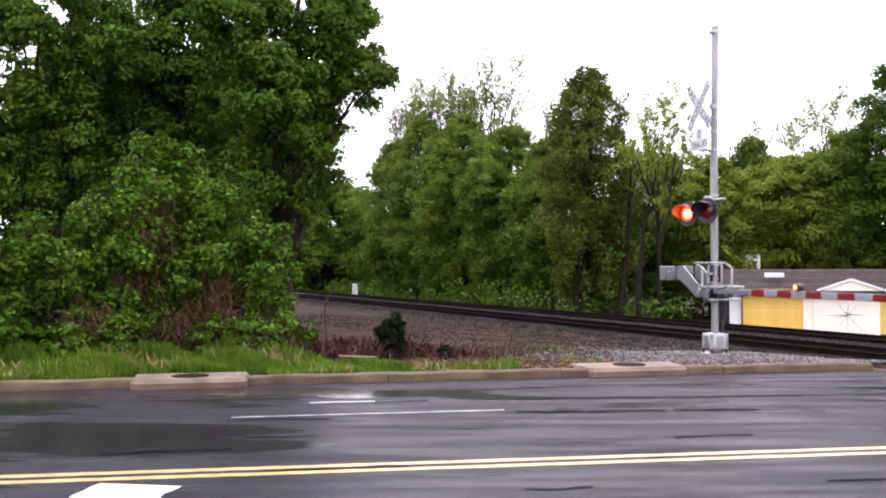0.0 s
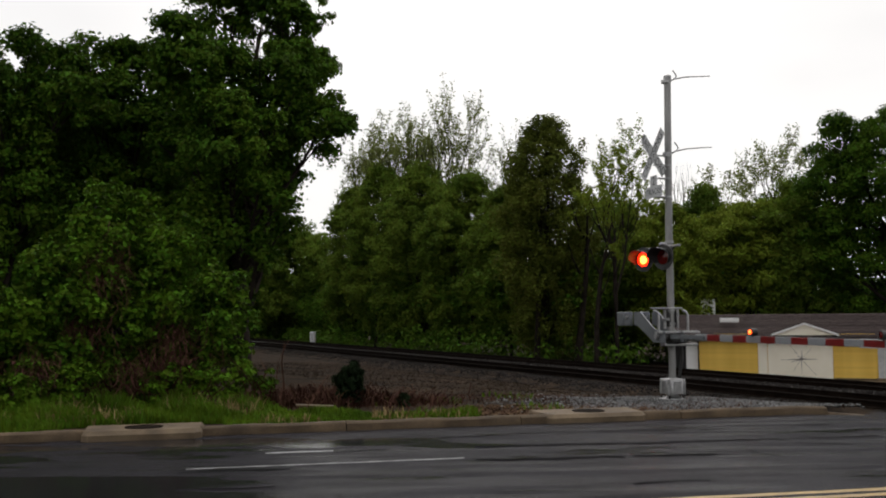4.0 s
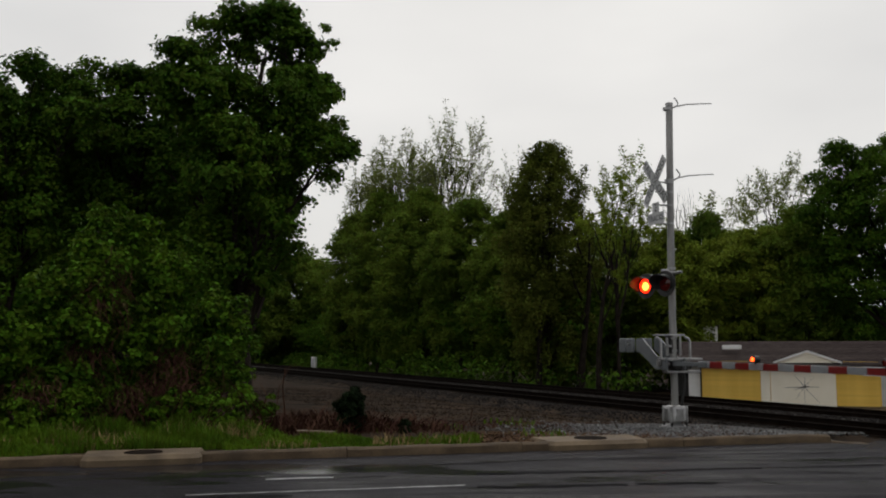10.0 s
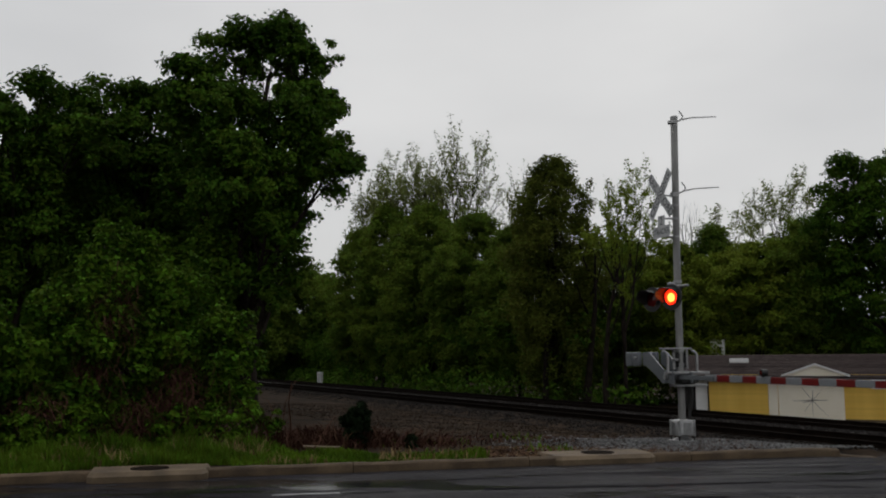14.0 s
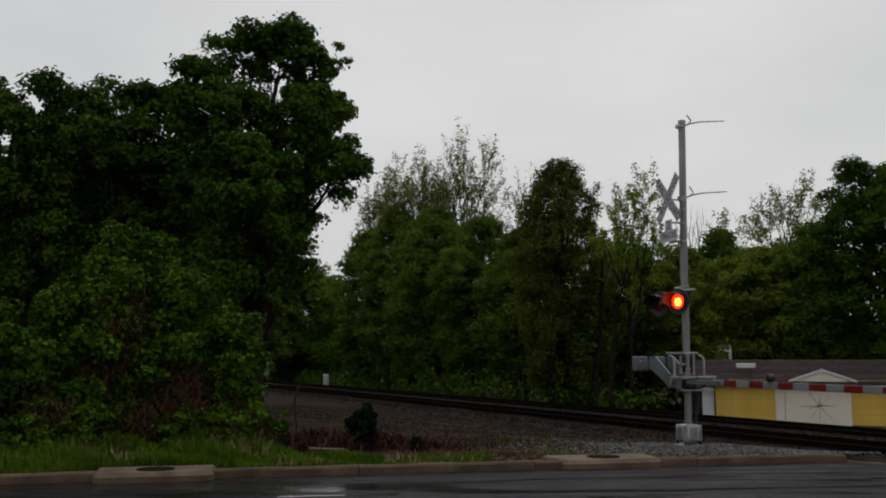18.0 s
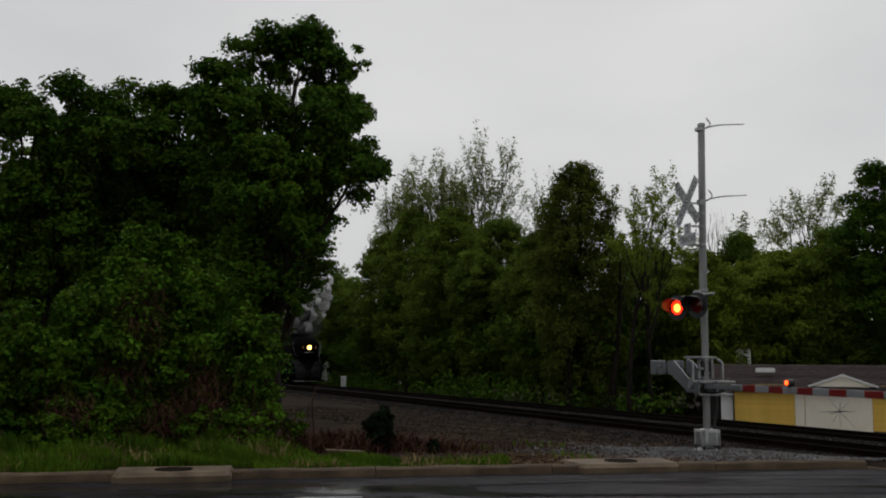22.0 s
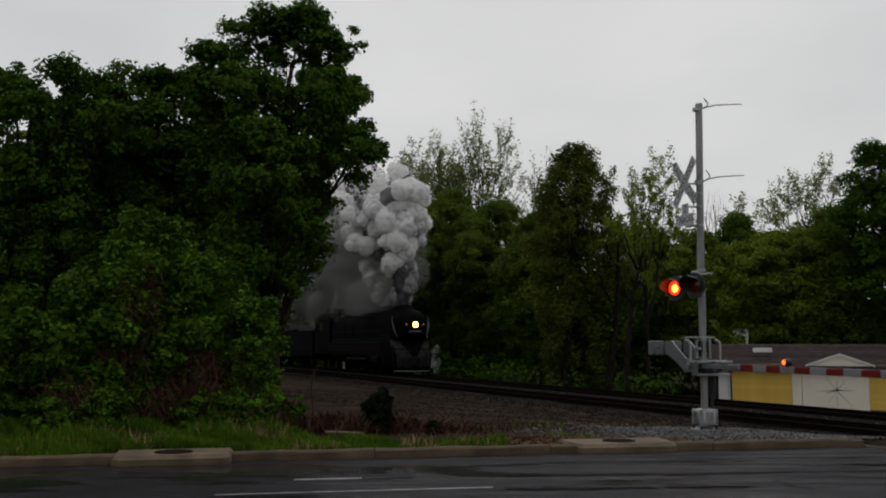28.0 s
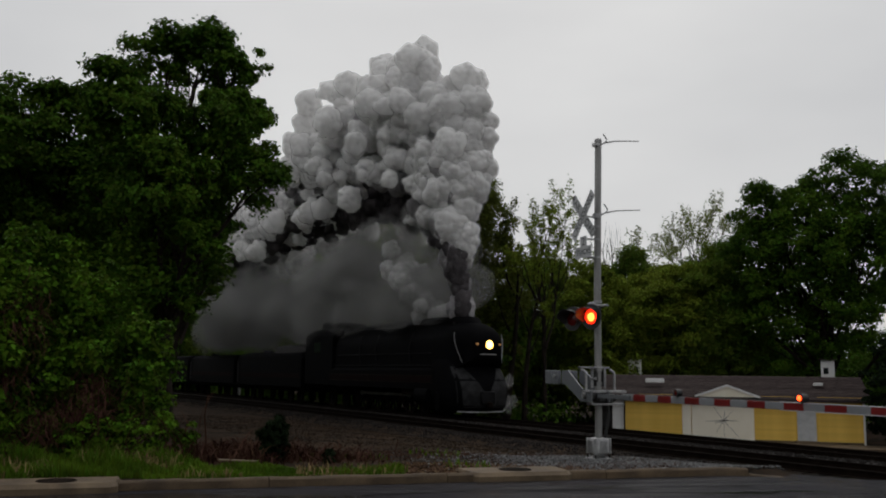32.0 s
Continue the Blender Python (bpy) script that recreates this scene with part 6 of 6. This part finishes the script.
    part("pilot_lip", Shape().tube([(-0.75, -1.3, 0.30), (-0.42, -0.9, 0.29), (-0.30, 0, 0.28), (-0.42, 0.9, 0.29), (-0.75, 1.3, 0.30)], 0.03, 8), M["handrail"], root, "worn bright pilot lip")
    # lamps and rails on the nose
    hl = part("headlamp", Shape().lathe((-0.12, 0, 3.43), (1, 0, 0), [(-0.2, 0.26), (0.14, 0.26), (0.17, 0.235), (0.13, 0.20), (0.06, 0.0)], 24), K, root, "round headlamp in the nose")
    part("lamp_glass", Shape().lathe((0.0, 0, 3.43), (1, 0, 0), [(0.0, 0.20), (0.03, 0.18), (0.05, 0.0)], 24), M["headlamp"], hl, "blazing warm white lamp glass")
    for y in (-1, 1):
        part("marker_lamp", Shape().lathe((-0.14, y * 0.62, 3.45), (1, 0, 0), [(-0.15, 0.04), (0.12, 0.05), (0.15, 0.035), (0.155, 0.0)], 12), M["small_lamp"], root, "small glowing marker lamp")
        rail = [(-1.02, y * 1.32, 4.0), (-0.98, y * 1.36, 3.7), (-0.86, y * 1.28, 3.2), (-0.66, y * 1.10, 2.6)]
        part("nose_handrail", Shape().tube(rail, 0.018 if y > 0 else 0.012, 8), M["handrail"], root, "bright curved handrail")
        part("skirt", Shape().loft([[(x, y * 1.47, 1.28), (x, y * 1.53, 1.28), (x, y * 1.53, 2.2), (x, y * 1.40, 2.32), (x, y * 1.36, 2.3)] for x in (-2.6, -15.2)]), K, root, "black running board skirt")
        part("stripe", Shape().box((-9.2, y * 1.535, 1.78), (12.8, 0.012, 0.30), 0.003), M["loco_red"], root, "dark red band")
        for dz in (-0.17, 0.17):
            part("lining", Shape().box((-9.2, y * 1.538, 1.78 + dz), (12.8, 0.01, 0.022), 0.003), M["gold"], root, "dull gold line")
        cyl = part("cylinder", Shape().lathe((-3.1, y * 1.22, 0.98), (-1, 0, 0), [(-0.02, 0.0), (0, 0.3), (0.05, 0.46), (1.35, 0.46), (1.4, 0.3), (1.42, 0.0)], 20), K, root)
        part("valve_chest", Shape().box((-3.8, y * 1.2, 1.45), (1.3, 0.5, 0.5), 0.12), K, cyl)
        part("crosshead_guide", Shape().box((-5.4, y * 1.3, 1.1), (1.9, 0.12, 0.3), 0.02), M["steel"], root)
        part("cab_window", Shape().box((-17.6, y * 1.545, 3.55), (1.1, 0.02, 0.62), 0.01), M["glass"], root)
        for zz, L in ((3.05, 11.5), (2.45, 12.4)):
            part("boiler_handrail", Shape().cyl((-3.0, y * (1.46 if zz > 3 else 1.42), zz), (-3.0 - L, y * (1.46 if zz > 3 else 1.42), zz), 0.018, seg=8), G, root)
        part("side_step", Shape().box((-2.2, y * 1.5, 0.75), (0.4, 0.1, 0.9), 0.02), K, root)
    part("nose_bar", Shape().tube([(-0.82, -1.15, 2.98), (-0.34, -0.78, 2.98), (-0.08, -0.42, 2.98), (0.0, 0, 2.98), (-0.08, 0.42, 2.98), (-0.34, 0.78, 2.98), (-0.82, 1.15, 2.98)], 0.025, 8), M["handrail"], root, "bright bar across the nose")
    part("bell", Shape().lathe((-0.75, 0, 4.2), (0, 0, 1), [(-0.1, 0.2), (0.0, 0.18), (0.12, 0.12), (0.2, 0.0)], 16), G, root)
    part("frame", Shape().box((-9.5, 0, 0.95), (14.5, 1.1, 0.5), 0.05), K, root)
    part("firebox", Shape().box((-13.6, 0, 1.7), (3.4, 2.6, 1.2), 0.15), K, root)
    cab = Shape().loft([body_section(x, 1.53, t, 1.3, 0.62) for x, t in ((-15.2, 4.62), (-16.0, 4.78), (-19.0, 4.80), (-19.6, 4.7))])
    part("cab", cab, K, root, "black cab with curved roof")
    part("roof_hatch", Shape().loft([body_section(x, w, t, 4.6, 0.2) for x, w, t in ((-16.6, 0.5, 4.8), (-16.9, 0.75, 5.12), (-18.6, 0.8, 5.2), (-19.2, 0.6, 4.95))]), K, root)
    part("turret", Shape().loft([body_section(x, w, t, 4.3, 0.3) for x, w, t in ((-14.6, 0.5, 4.7), (-15.0, 0.8, 5.0), (-16.2, 0.85, 5.08), (-16.7, 0.6, 4.9))]), K, root)
    for x in (-5.2, -9.2, -11.3):
        part("pipe", Shape().tube([(x, -1.2, 2.2), (x - 0.1, -1.46, 2.8), (x - 0.15, -1.45, 3.4), (x - 0.2, -1.2, 4.1)], 0.045, 8), G, root)
    drivers = []
    for y in (-0.78, 0.78):
        for x in (-6.4, -8.35, -10.3, -12.25):
            drivers.append(wheel(root, x, y, 0.86, True, "driving_wheel"))
        for x, r in ((-2.75, 0.44), (-4.75, 0.44), (-14.6, 0.5), (-16.6, 0.5)):
            drivers.append(wheel(root, x, y, r, False))
    rods = []
    for y in (-1.02, 1.02):
        rods.append(part("side_rod", Shape().box((0, 0, 0), (6.15, 0.06, 0.14), 0.02).cyl((-2.925, -0.05, 0), (-2.925, 0.05, 0), 0.13).cyl((2.925, -0.05, 0), (2.925, 0.05, 0), 0.13), M["loco_rod"], root, "oily steel side rod", at=pose(-9.325, y, 0.86)))
    return root, drivers, rods


def tender(x0, length, top, label, name="tender", bunker=True):
    root = thing(name, label, "railway vehicle")
    K = M["loco_black"]
    part("body", Shape().loft([body_section(x, 1.5, t, 1.05, 0.35) for x, t in ((x0, top - 0.3), (x0 - 0.3, top), (x0 - length + 0.3, top), (x0 - length, top - 0.25))]), K, root, "black riveted tank body")
    if bunker:
        part("coal_space", Shape().loft([body_section(x, w, t, top - 0.2, 0.25) for x, w, t in ((x0 - 0.5, 1.1, top + 0.15), (x0 - 1.2, 1.25, top + 0.42), (x0 - 5.6, 1.25, top + 0.42), (x0 - 6.4, 1.1, top + 0.1))]), M["dark_void"], root, "heaped coal bunker")
    for y in (-1, 1):
        part("stripe", Shape().box((x0 - length / 2, y * 1.505, 1.78), (length - 0.8, 0.012, 0.3), 0.003), M["loco_red"], root, "dark red band")
        part("grab_rail", Shape().cyl((x0 - 0.2, y * 1.53, 1.4), (x0 - 0.2, y * 1.53, 2.8), 0.02, seg=8), M["loco_grey"], root)
        part("ladder", Shape().box((x0 - length + 0.3, y * 1.53, 2.0), (0.4, 0.05, 1.6), 0.01), M["loco_grey"], root)
    part("frame", Shape().box((x0 - length / 2, 0, 0.9), (length + 0.6, 2.2, 0.3), 0.04), K, root)
    for f in (0.14, 0.27, 0.73, 0.86):
        for y in (-0.78, 0.78):
            wheel(root, x0 - length * f, y, 0.46, False)
    part("hatch", Shape().lathe((x0 - length * 0.8, 0, top), (0, 0, 1), [(-0.05, 0.35), (0.12, 0.35), (0.16, 0.28), (0.17, 0.0)], 16), K, root)
    return root


def puff_mesh(name, mats, seed, sub, lobes=13, deep=0.40, knobs=26, fine=1.0):
    """A cauliflower billow of radius about 1: swelling lobes with rounder knobs on them, in thinner and thinner veils."""
    rng = np.random.default_rng(seed)
    C = rng.normal(size=(lobes, 3))
    C /= np.linalg.norm(C, axis=1, keepdims=True)
    T = rng.uniform(0.5, 0.9, lobes)
    K = rng.normal(size=(knobs, 3))
    K /= np.linalg.norm(K, axis=1, keepdims=True)
    size, sink = rng.uniform(0.22, 0.46, knobs) * fine, rng.uniform(0.72, 0.9, knobs)

    def lobed(D):
        A = np.arccos(np.clip(D @ C.T, -1, 1)) / T
        return 0.86 - deep + deep * 0.8 * np.sqrt(np.clip(1 - A ** 2, 0, 1)).max(1)

    def radius(D):
        R = lobed(D)
        for c, r in zip(K * (lobed(K) * sink)[:, None], size):
            along = D @ c
            disc = r * r - c @ c + along ** 2
            R = np.where((disc > 0) & (along > 0), np.maximum(R, along + np.sqrt(np.maximum(disc, 0))), R)
        return R
    verts, tris, slot, k = [], [], [], 0
    for layer, (swell, level) in enumerate(((1.0, sub), (1.10, 3), (1.22, 3))[:len(mats)]):
        bm = bmesh.new()
        bmesh.ops.create_icosphere(bm, subdivisions=level, radius=1.0)
        D = np.array([v.co.normalized() for v in bm.verts])
        verts.append(D * (radius(D) * swell)[:, None])
        tris.append(np.array([[v.index for v in f.verts] for f in bm.faces]) + k)
        slot.append(np.full(len(tris[-1]), layer))
        k += len(D)
        bm.free()
    me = quick_mesh(name, np.concatenate(verts), np.concatenate(tris), mats[0])
    for m in mats[1:]:
        me.materials.append(m)
    me.polygons.foreach_set("material_index", np.concatenate(slot).astype(np.int32))
    me.polygons.foreach_set("use_smooth", np.ones(len(me.polygons), bool))
    return me


TRAIN = [(0, 175.0), (4, 159.3), (8, 143.5), (12, 127.6), (15, 115.4), (17, 107.2), (18.5, 101.0), (20, 94.8), (21.5, 88.7), (23, 82.5), (24, 78.2), (25, 73.7), (26, 69.1), (27, 64.3),
         (28, 59.3), (29, 54.0), (30, 48.7), (30.5, 45.9), (31, 43.1), (31.5, 40.3), (32, 37.4)]
HEADING = math.degrees(math.atan2(-U.y, -U.x))


def train_s(t):
    ts, ss = [a for a, _ in TRAIN], [b for _, b in TRAIN]
    k = max(1, min(len(ts) - 1, next((i for i, q in enumerate(ts) if q >= t), len(ts) - 1)))

    def slope(i):
        i = max(1, min(len(ts) - 2, i))
        return (ss[i + 1] - ss[i - 1]) / (ts[i + 1] - ts[i - 1])
    h = ts[k] - ts[k - 1]
    f = (t - ts[k - 1]) / h
    a, b, ma, mb = ss[k - 1], ss[k], slope(k - 1) * h, slope(k) * h
    return (2 * f ** 3 - 3 * f ** 2 + 1) * a + (f ** 3 - 2 * f ** 2 + f) * ma + (-2 * f ** 3 + 3 * f ** 2) * b + (f ** 3 - f ** 2) * mb


def train_pose(t):
    p = on_track(FAR_TRACK, train_s(t), RAIL)
    return pose(p.x, p.y, p.z, 0, 0, HEADING)


RIDE = [0, 4, 8, 12, 15, 17, 18.5] + [19.5 + 0.5 * k for k in range(26)]


def smoke():
    """Billows that leave the chimney one after another, and the haze that hangs over the train."""
    rng = random.Random(44)
    cloud = (M["billow"], M["wisp"], M["veil"])
    white = [puff_mesh("billow", cloud[:2], k, 4) for k in range(6)]
    large = [puff_mesh("billow", cloud[:2], 10 + k, 5, 15, 0.42, 64, 0.7) for k in range(6)]
    sooty = [puff_mesh("soot_puff", (M["soot"],), 20 + k, 3) for k in range(4)]
    greys = [puff_mesh("grey_puff", (M["grey_smoke"],), 30 + k, 3) for k in range(4)]
    dark = thing("chimney_smoke", "dense dark smoke column over the chimney", "smoke")
    hazes = thing("smoke_haze", "thin grey smoke hanging over the train", "smoke")
    moves = []
    # rising billows, in three clouds one after another
    for t0, t1, count, label in ((18.6, 24.0, 140, "older grey-white smoke drifting away over the line"), (24.0, 28.6, 280, "billowing grey-white smoke trailing behind the locomotive"),
                                 (28.6, 31.95, 460, "billowing grey-white smoke rising from the locomotive chimney")):
        plume = thing("smoke_plume", label, "smoke")
        for i in range(count):
            te = t0 + (t1 - t0) * i / count
            r = rng.uniform(0.48, 0.80) if i % 3 else rng.uniform(0.92, 1.14)
            ob = part("billow", rng.choice(white if r < 0.9 else large), None, plume)
            ob.scale = (r, r * rng.uniform(0.9, 1.1), r * rng.uniform(0.85, 1.05))
            a = rng.uniform(0, 2 * math.pi)
            moves.append(("rise", ob, te, r, rng.uniform(6.9, 11.6) if r < 0.9 else 6.0 + 7.2 * rng.random() ** 0.55, 3.3 * math.sqrt(rng.random()) + 0.2, a, rng.uniform(0, 6)))
    te = 19.0
    while te < 31.97:
        for _ in range(2):
            r = rng.uniform(0.36, 0.60)
            ob = part("soot_puff", rng.choice(sooty), None, dark)
            ob.scale = (r * 0.9, r * 0.9, r * 1.25)
            moves.append(("soot", ob, te + rng.uniform(0, 0.03), r, rng.uniform(2.4, 4.8), rng.uniform(0.1, 0.7), rng.uniform(0, 6.28), rng.uniform(0, 6)))
        r = rng.uniform(0.5, 0.85)
        ob = part("grey_puff", rng.choice(greys), None, dark)
        ob.scale = (r, r, r * 1.1)
        moves.append(("soot", ob, te + 0.02, r, rng.uniform(4.6, 8.0), rng.uniform(0.5, 1.9), rng.uniform(0, 6.28), rng.uniform(0, 6)))
        te += 0.12 if te < 24 else 0.07 if te < 28 else 0.042
    hz_mesh = [puff_mesh("haze_puff", (M["haze"], M["haze"]), 40 + k, 3, 12, 0.25, 12) for k in range(4)]
    st_mesh = [puff_mesh("steam_puff", (M["plume_steam"], M["veil"]), 50 + k, 4) for k in range(3)]
    for i in range(76):
        ob = part("haze_puff", rng.choice(hz_mesh), None, hazes)
        f = rng.random()
        r = rng.uniform(1.2, 2.2) + 1.4 * f
        ob.scale = (r * 1.5, r * 0.9, r * rng.uniform(0.7, 1.0))
        moves.append(("haze", ob, rng.uniform(0, 6), -5.5 - 36 * f, rng.uniform(-1.2, 1.2), 4.4 + r * 0.4 + rng.uniform(0, 5.0) * (1 - 0.55 * f)))
    safety = thing("safety_valve_steam", "soft white steam lifting from the boiler top", "steam")
    for i in range(30):
        ob = part("steam_puff", rng.choice(st_mesh), None, safety)
        r = rng.uniform(0.35, 0.8)
        ob.scale = (r, r, r * 1.1)
        k = rng.random()
        moves.append(("haze", ob, rng.uniform(0, 6), -5.6 - 4.2 * k + rng.uniform(-0.6, 0.6), rng.uniform(-0.6, 0.6), 4.8 + 3.2 * k + rng.uniform(-0.2, 0.6)))
    return moves


def steam_jets():
    rng = random.Random(9)
    me = [puff_mesh("steam_puff", (M["steam"], M["steam"]), 60 + k, 3) for k in range(3)]
    out = []
    for label, cx, cy in (("white steam drifting from the cylinder on the far side", -1.0, 2.0),):
        root = thing("steam_jet", label, "steam")
        for k in range(9):
            r = rng.uniform(0.16, 0.36)
            ob = part("steam_puff", rng.choice(me), None, root)
            ob.scale = (r, r, r * 1.3)
            out.append(("jet", ob, rng.uniform(0, 6), cx - rng.uniform(0, 0.9), cy + rng.uniform(-0.15, 0.3), 0.3 + rng.uniform(0, 1.5)))
    return out


def motions():
    for ob in TRAIN_THINGS:
        walk(ob, [(t, train_pose(t)) for t in sorted(set([a for a, _ in TRAIN] + RIDE))])
    step = [0.0]
    while step[-1] < 31.9:
        step.append(round(step[-1] + (0.3 if step[-1] < 18 else 0.2), 3))
    step[-1] = 32.0
    for w in DRIVERS:
        r = w.matrix_basis.translation.z
        k = 0.86 if r > 0.8 else r
        loc = w.matrix_basis.translation.copy()
        if k < 0.8:
            continue
        walk(w, [(t, Matrix.Translation(loc) @ Matrix.Rotation((175 - train_s(t)) / k, 4, "Y")) for t in step])
    for ob in RODS:
        side = 1 if ob.matrix_basis.translation.y > 0 else -1
        rows = []
        for t in step:
            a = (175 - train_s(t)) / 0.86
            rows.append((t, pose(-9.325 + 0.34 * side * math.cos(a), 1.02 * side, 0.86 - 0.34 * side * math.sin(a))))
        walk(ob, rows)
    # flashing lamps: the lit lamp stands proud of its lens while it burns
    for key, (ob, (x, y, z), yaw) in LAMPS.items():
        fx, fy = math.sin(radians(yaw)), -math.cos(radians(yaw))
        on_first = key in ("near", "outer")
        rows = []
        lit = not on_first
        t0 = 0.12 if key in ("near", "far") else 0.06
        t = t0
        rows.append((0.0, lit))
        k = 0
        while t < 32:
            lit = on_first if k % 2 == 0 else not on_first
            rows.append((t, not lit))
            rows.append((t + 1 / 30, lit))
            k += 1
            t = t0 + 0.7435 * k
        rows.append((32.0, rows[-1][1]))
        walk(ob, [(t, pose(x + fx * (0.022 if on else -0.045), y + fy * (0.022 if on else -0.045), z, 0, 0, yaw)) for t, on in rows])
    # smoke
    for m in MOVES:
        kind, ob = m[0], m[1]
        rows = []
        if kind in ("rise", "soot"):
            _, _, te, r, high, wide, a, spin = m
            park = (-8.0 - 4.5 * math.sin(spin * 3), 0, 3.28)
            for t in [q for q in RIDE if q < te - 0.35]:
                rows.append((t, train_pose(t) @ pose(*park, 0, 0, 20 * spin)))
            start = train_pose(te) @ Vector((-2.5, 0, 4.2 if r < 0.65 else 3.5)) + Vector((0, 0.7 if kind == "rise" else 0.25 if high > 4.85 else -0.3, 0))
            high0 = high
            if kind == "rise":
                high = high * math.sqrt(1 - (0.62 * min(1, wide / 3.6)) ** 2) + 0.5
            high = high * float(np.interp(te, (20, 24, 27, 28, 29.5), (0.62, 0.76, 0.98, 1.06, 1.30)))
            rows.append((te, Matrix.Translation(start) @ Matrix.Rotation(radians(20 * spin), 4, "Z")))
            v = 4.8 if te < 28 else 5.5
            for dt in (0.06, 0.15, 0.3, 0.5, 0.75, 1.05, 1.4, 1.9, 2.5, 3.3, 4.5, 6.5, 9, 14):
                t = te + dt
                if t >= 32.0:
                    t = 32.0
                    dt = 32.0 - te
                    if dt < 0.05:
                        break
                if kind == "rise":
                    up = high * (0.44 * min(1, dt / 0.06) + 0.56 * (1 - math.exp(-max(0, dt - 0.06) / 0.6))) + 0.2 * dt
                else:
                    up = high * (1 - math.exp(-dt / 0.8)) + 2.2 * dt * math.exp(-dt / 6)
                if kind == "rise":
                    ahead = v * 0.76 * 1.1 * (1 - math.exp(-dt / 1.1)) - 0.4 * max(0, dt - 2.0)
                else:
                    ahead = v * 0.9 * 1.6 * (1 - math.exp(-dt / 1.6))
                spread = wide * (0.6 + 0.045 * high0) * (1 - math.exp(-max(0, dt - 0.06) / 0.75)) + 0.15 * max(0, dt - 0.06)
                p = start + Vector((0, 0, up)) - U * ahead + (N * math.cos(a) + U * math.sin(a)) * spread + N * 0.2 * (1 - math.exp(-max(0, dt - 0.22) / 0.7))
                rows.append((t, Matrix.Translation(p) @ Euler((0.25 * dt * math.sin(spin), 0.3 * dt * math.cos(spin), radians(20 * spin))).to_matrix().to_4x4()))
                if t >= 32.0:
                    break
            rows = [q for k, q in enumerate(rows) if k == 0 or frame(q[0]) > frame(rows[k - 1][0])]
            if rows[-1][0] < 32.0:
                rows.append((32.0, rows[-1][1]))
        else:
            _, _, ph, x, y, z = m
            for t in RIDE:
                w = 0.35 if kind == "haze" else 0.06
                rows.append((t, train_pose(t) @ pose(x + w * math.sin(t * 1.1 + ph), y + 0.5 * w * math.cos(t * 0.9 + ph), z + w * math.sin(t * 0.8 + 2 * ph), 0, 0, 8 * math.sin(t * 0.5 + ph))))
        walk(ob, rows)


# ---- build ----
ground()
road()
markings()
kerb()
catch_basin("catch_basin", -4.35, -2.75, -0.24, 0.55, "concrete storm drain top with round iron cover in the verge")
catch_basin("catch_basin", 2.15, 3.85, -0.08, 0.75, "sandy-coloured concrete storm drain top with round iron cover")
tracks()
ballast()
LAMPS = crossing_signal()
relay_cabinet()
building()
far_house()
LOCO, DRIVERS, RODS = locomotive()
TRAIN_THINGS = [LOCO,
                tender(-20.3, 13.6, 3.45, "long black tender heaped with coal behind the locomotive"),
                tender(-34.8, 13.0, 3.35, "black auxiliary water tender", bunker=False),
                tender(-48.7, 17.0, 3.4, "dark baggage car behind the water tender", "baggage_car", False),
                tender(-66.6, 20.0, 3.6, "dark passenger car at the rear", "passenger_car", False)]
plants()
verge()
MOVES = smoke() + steam_jets()
motions()
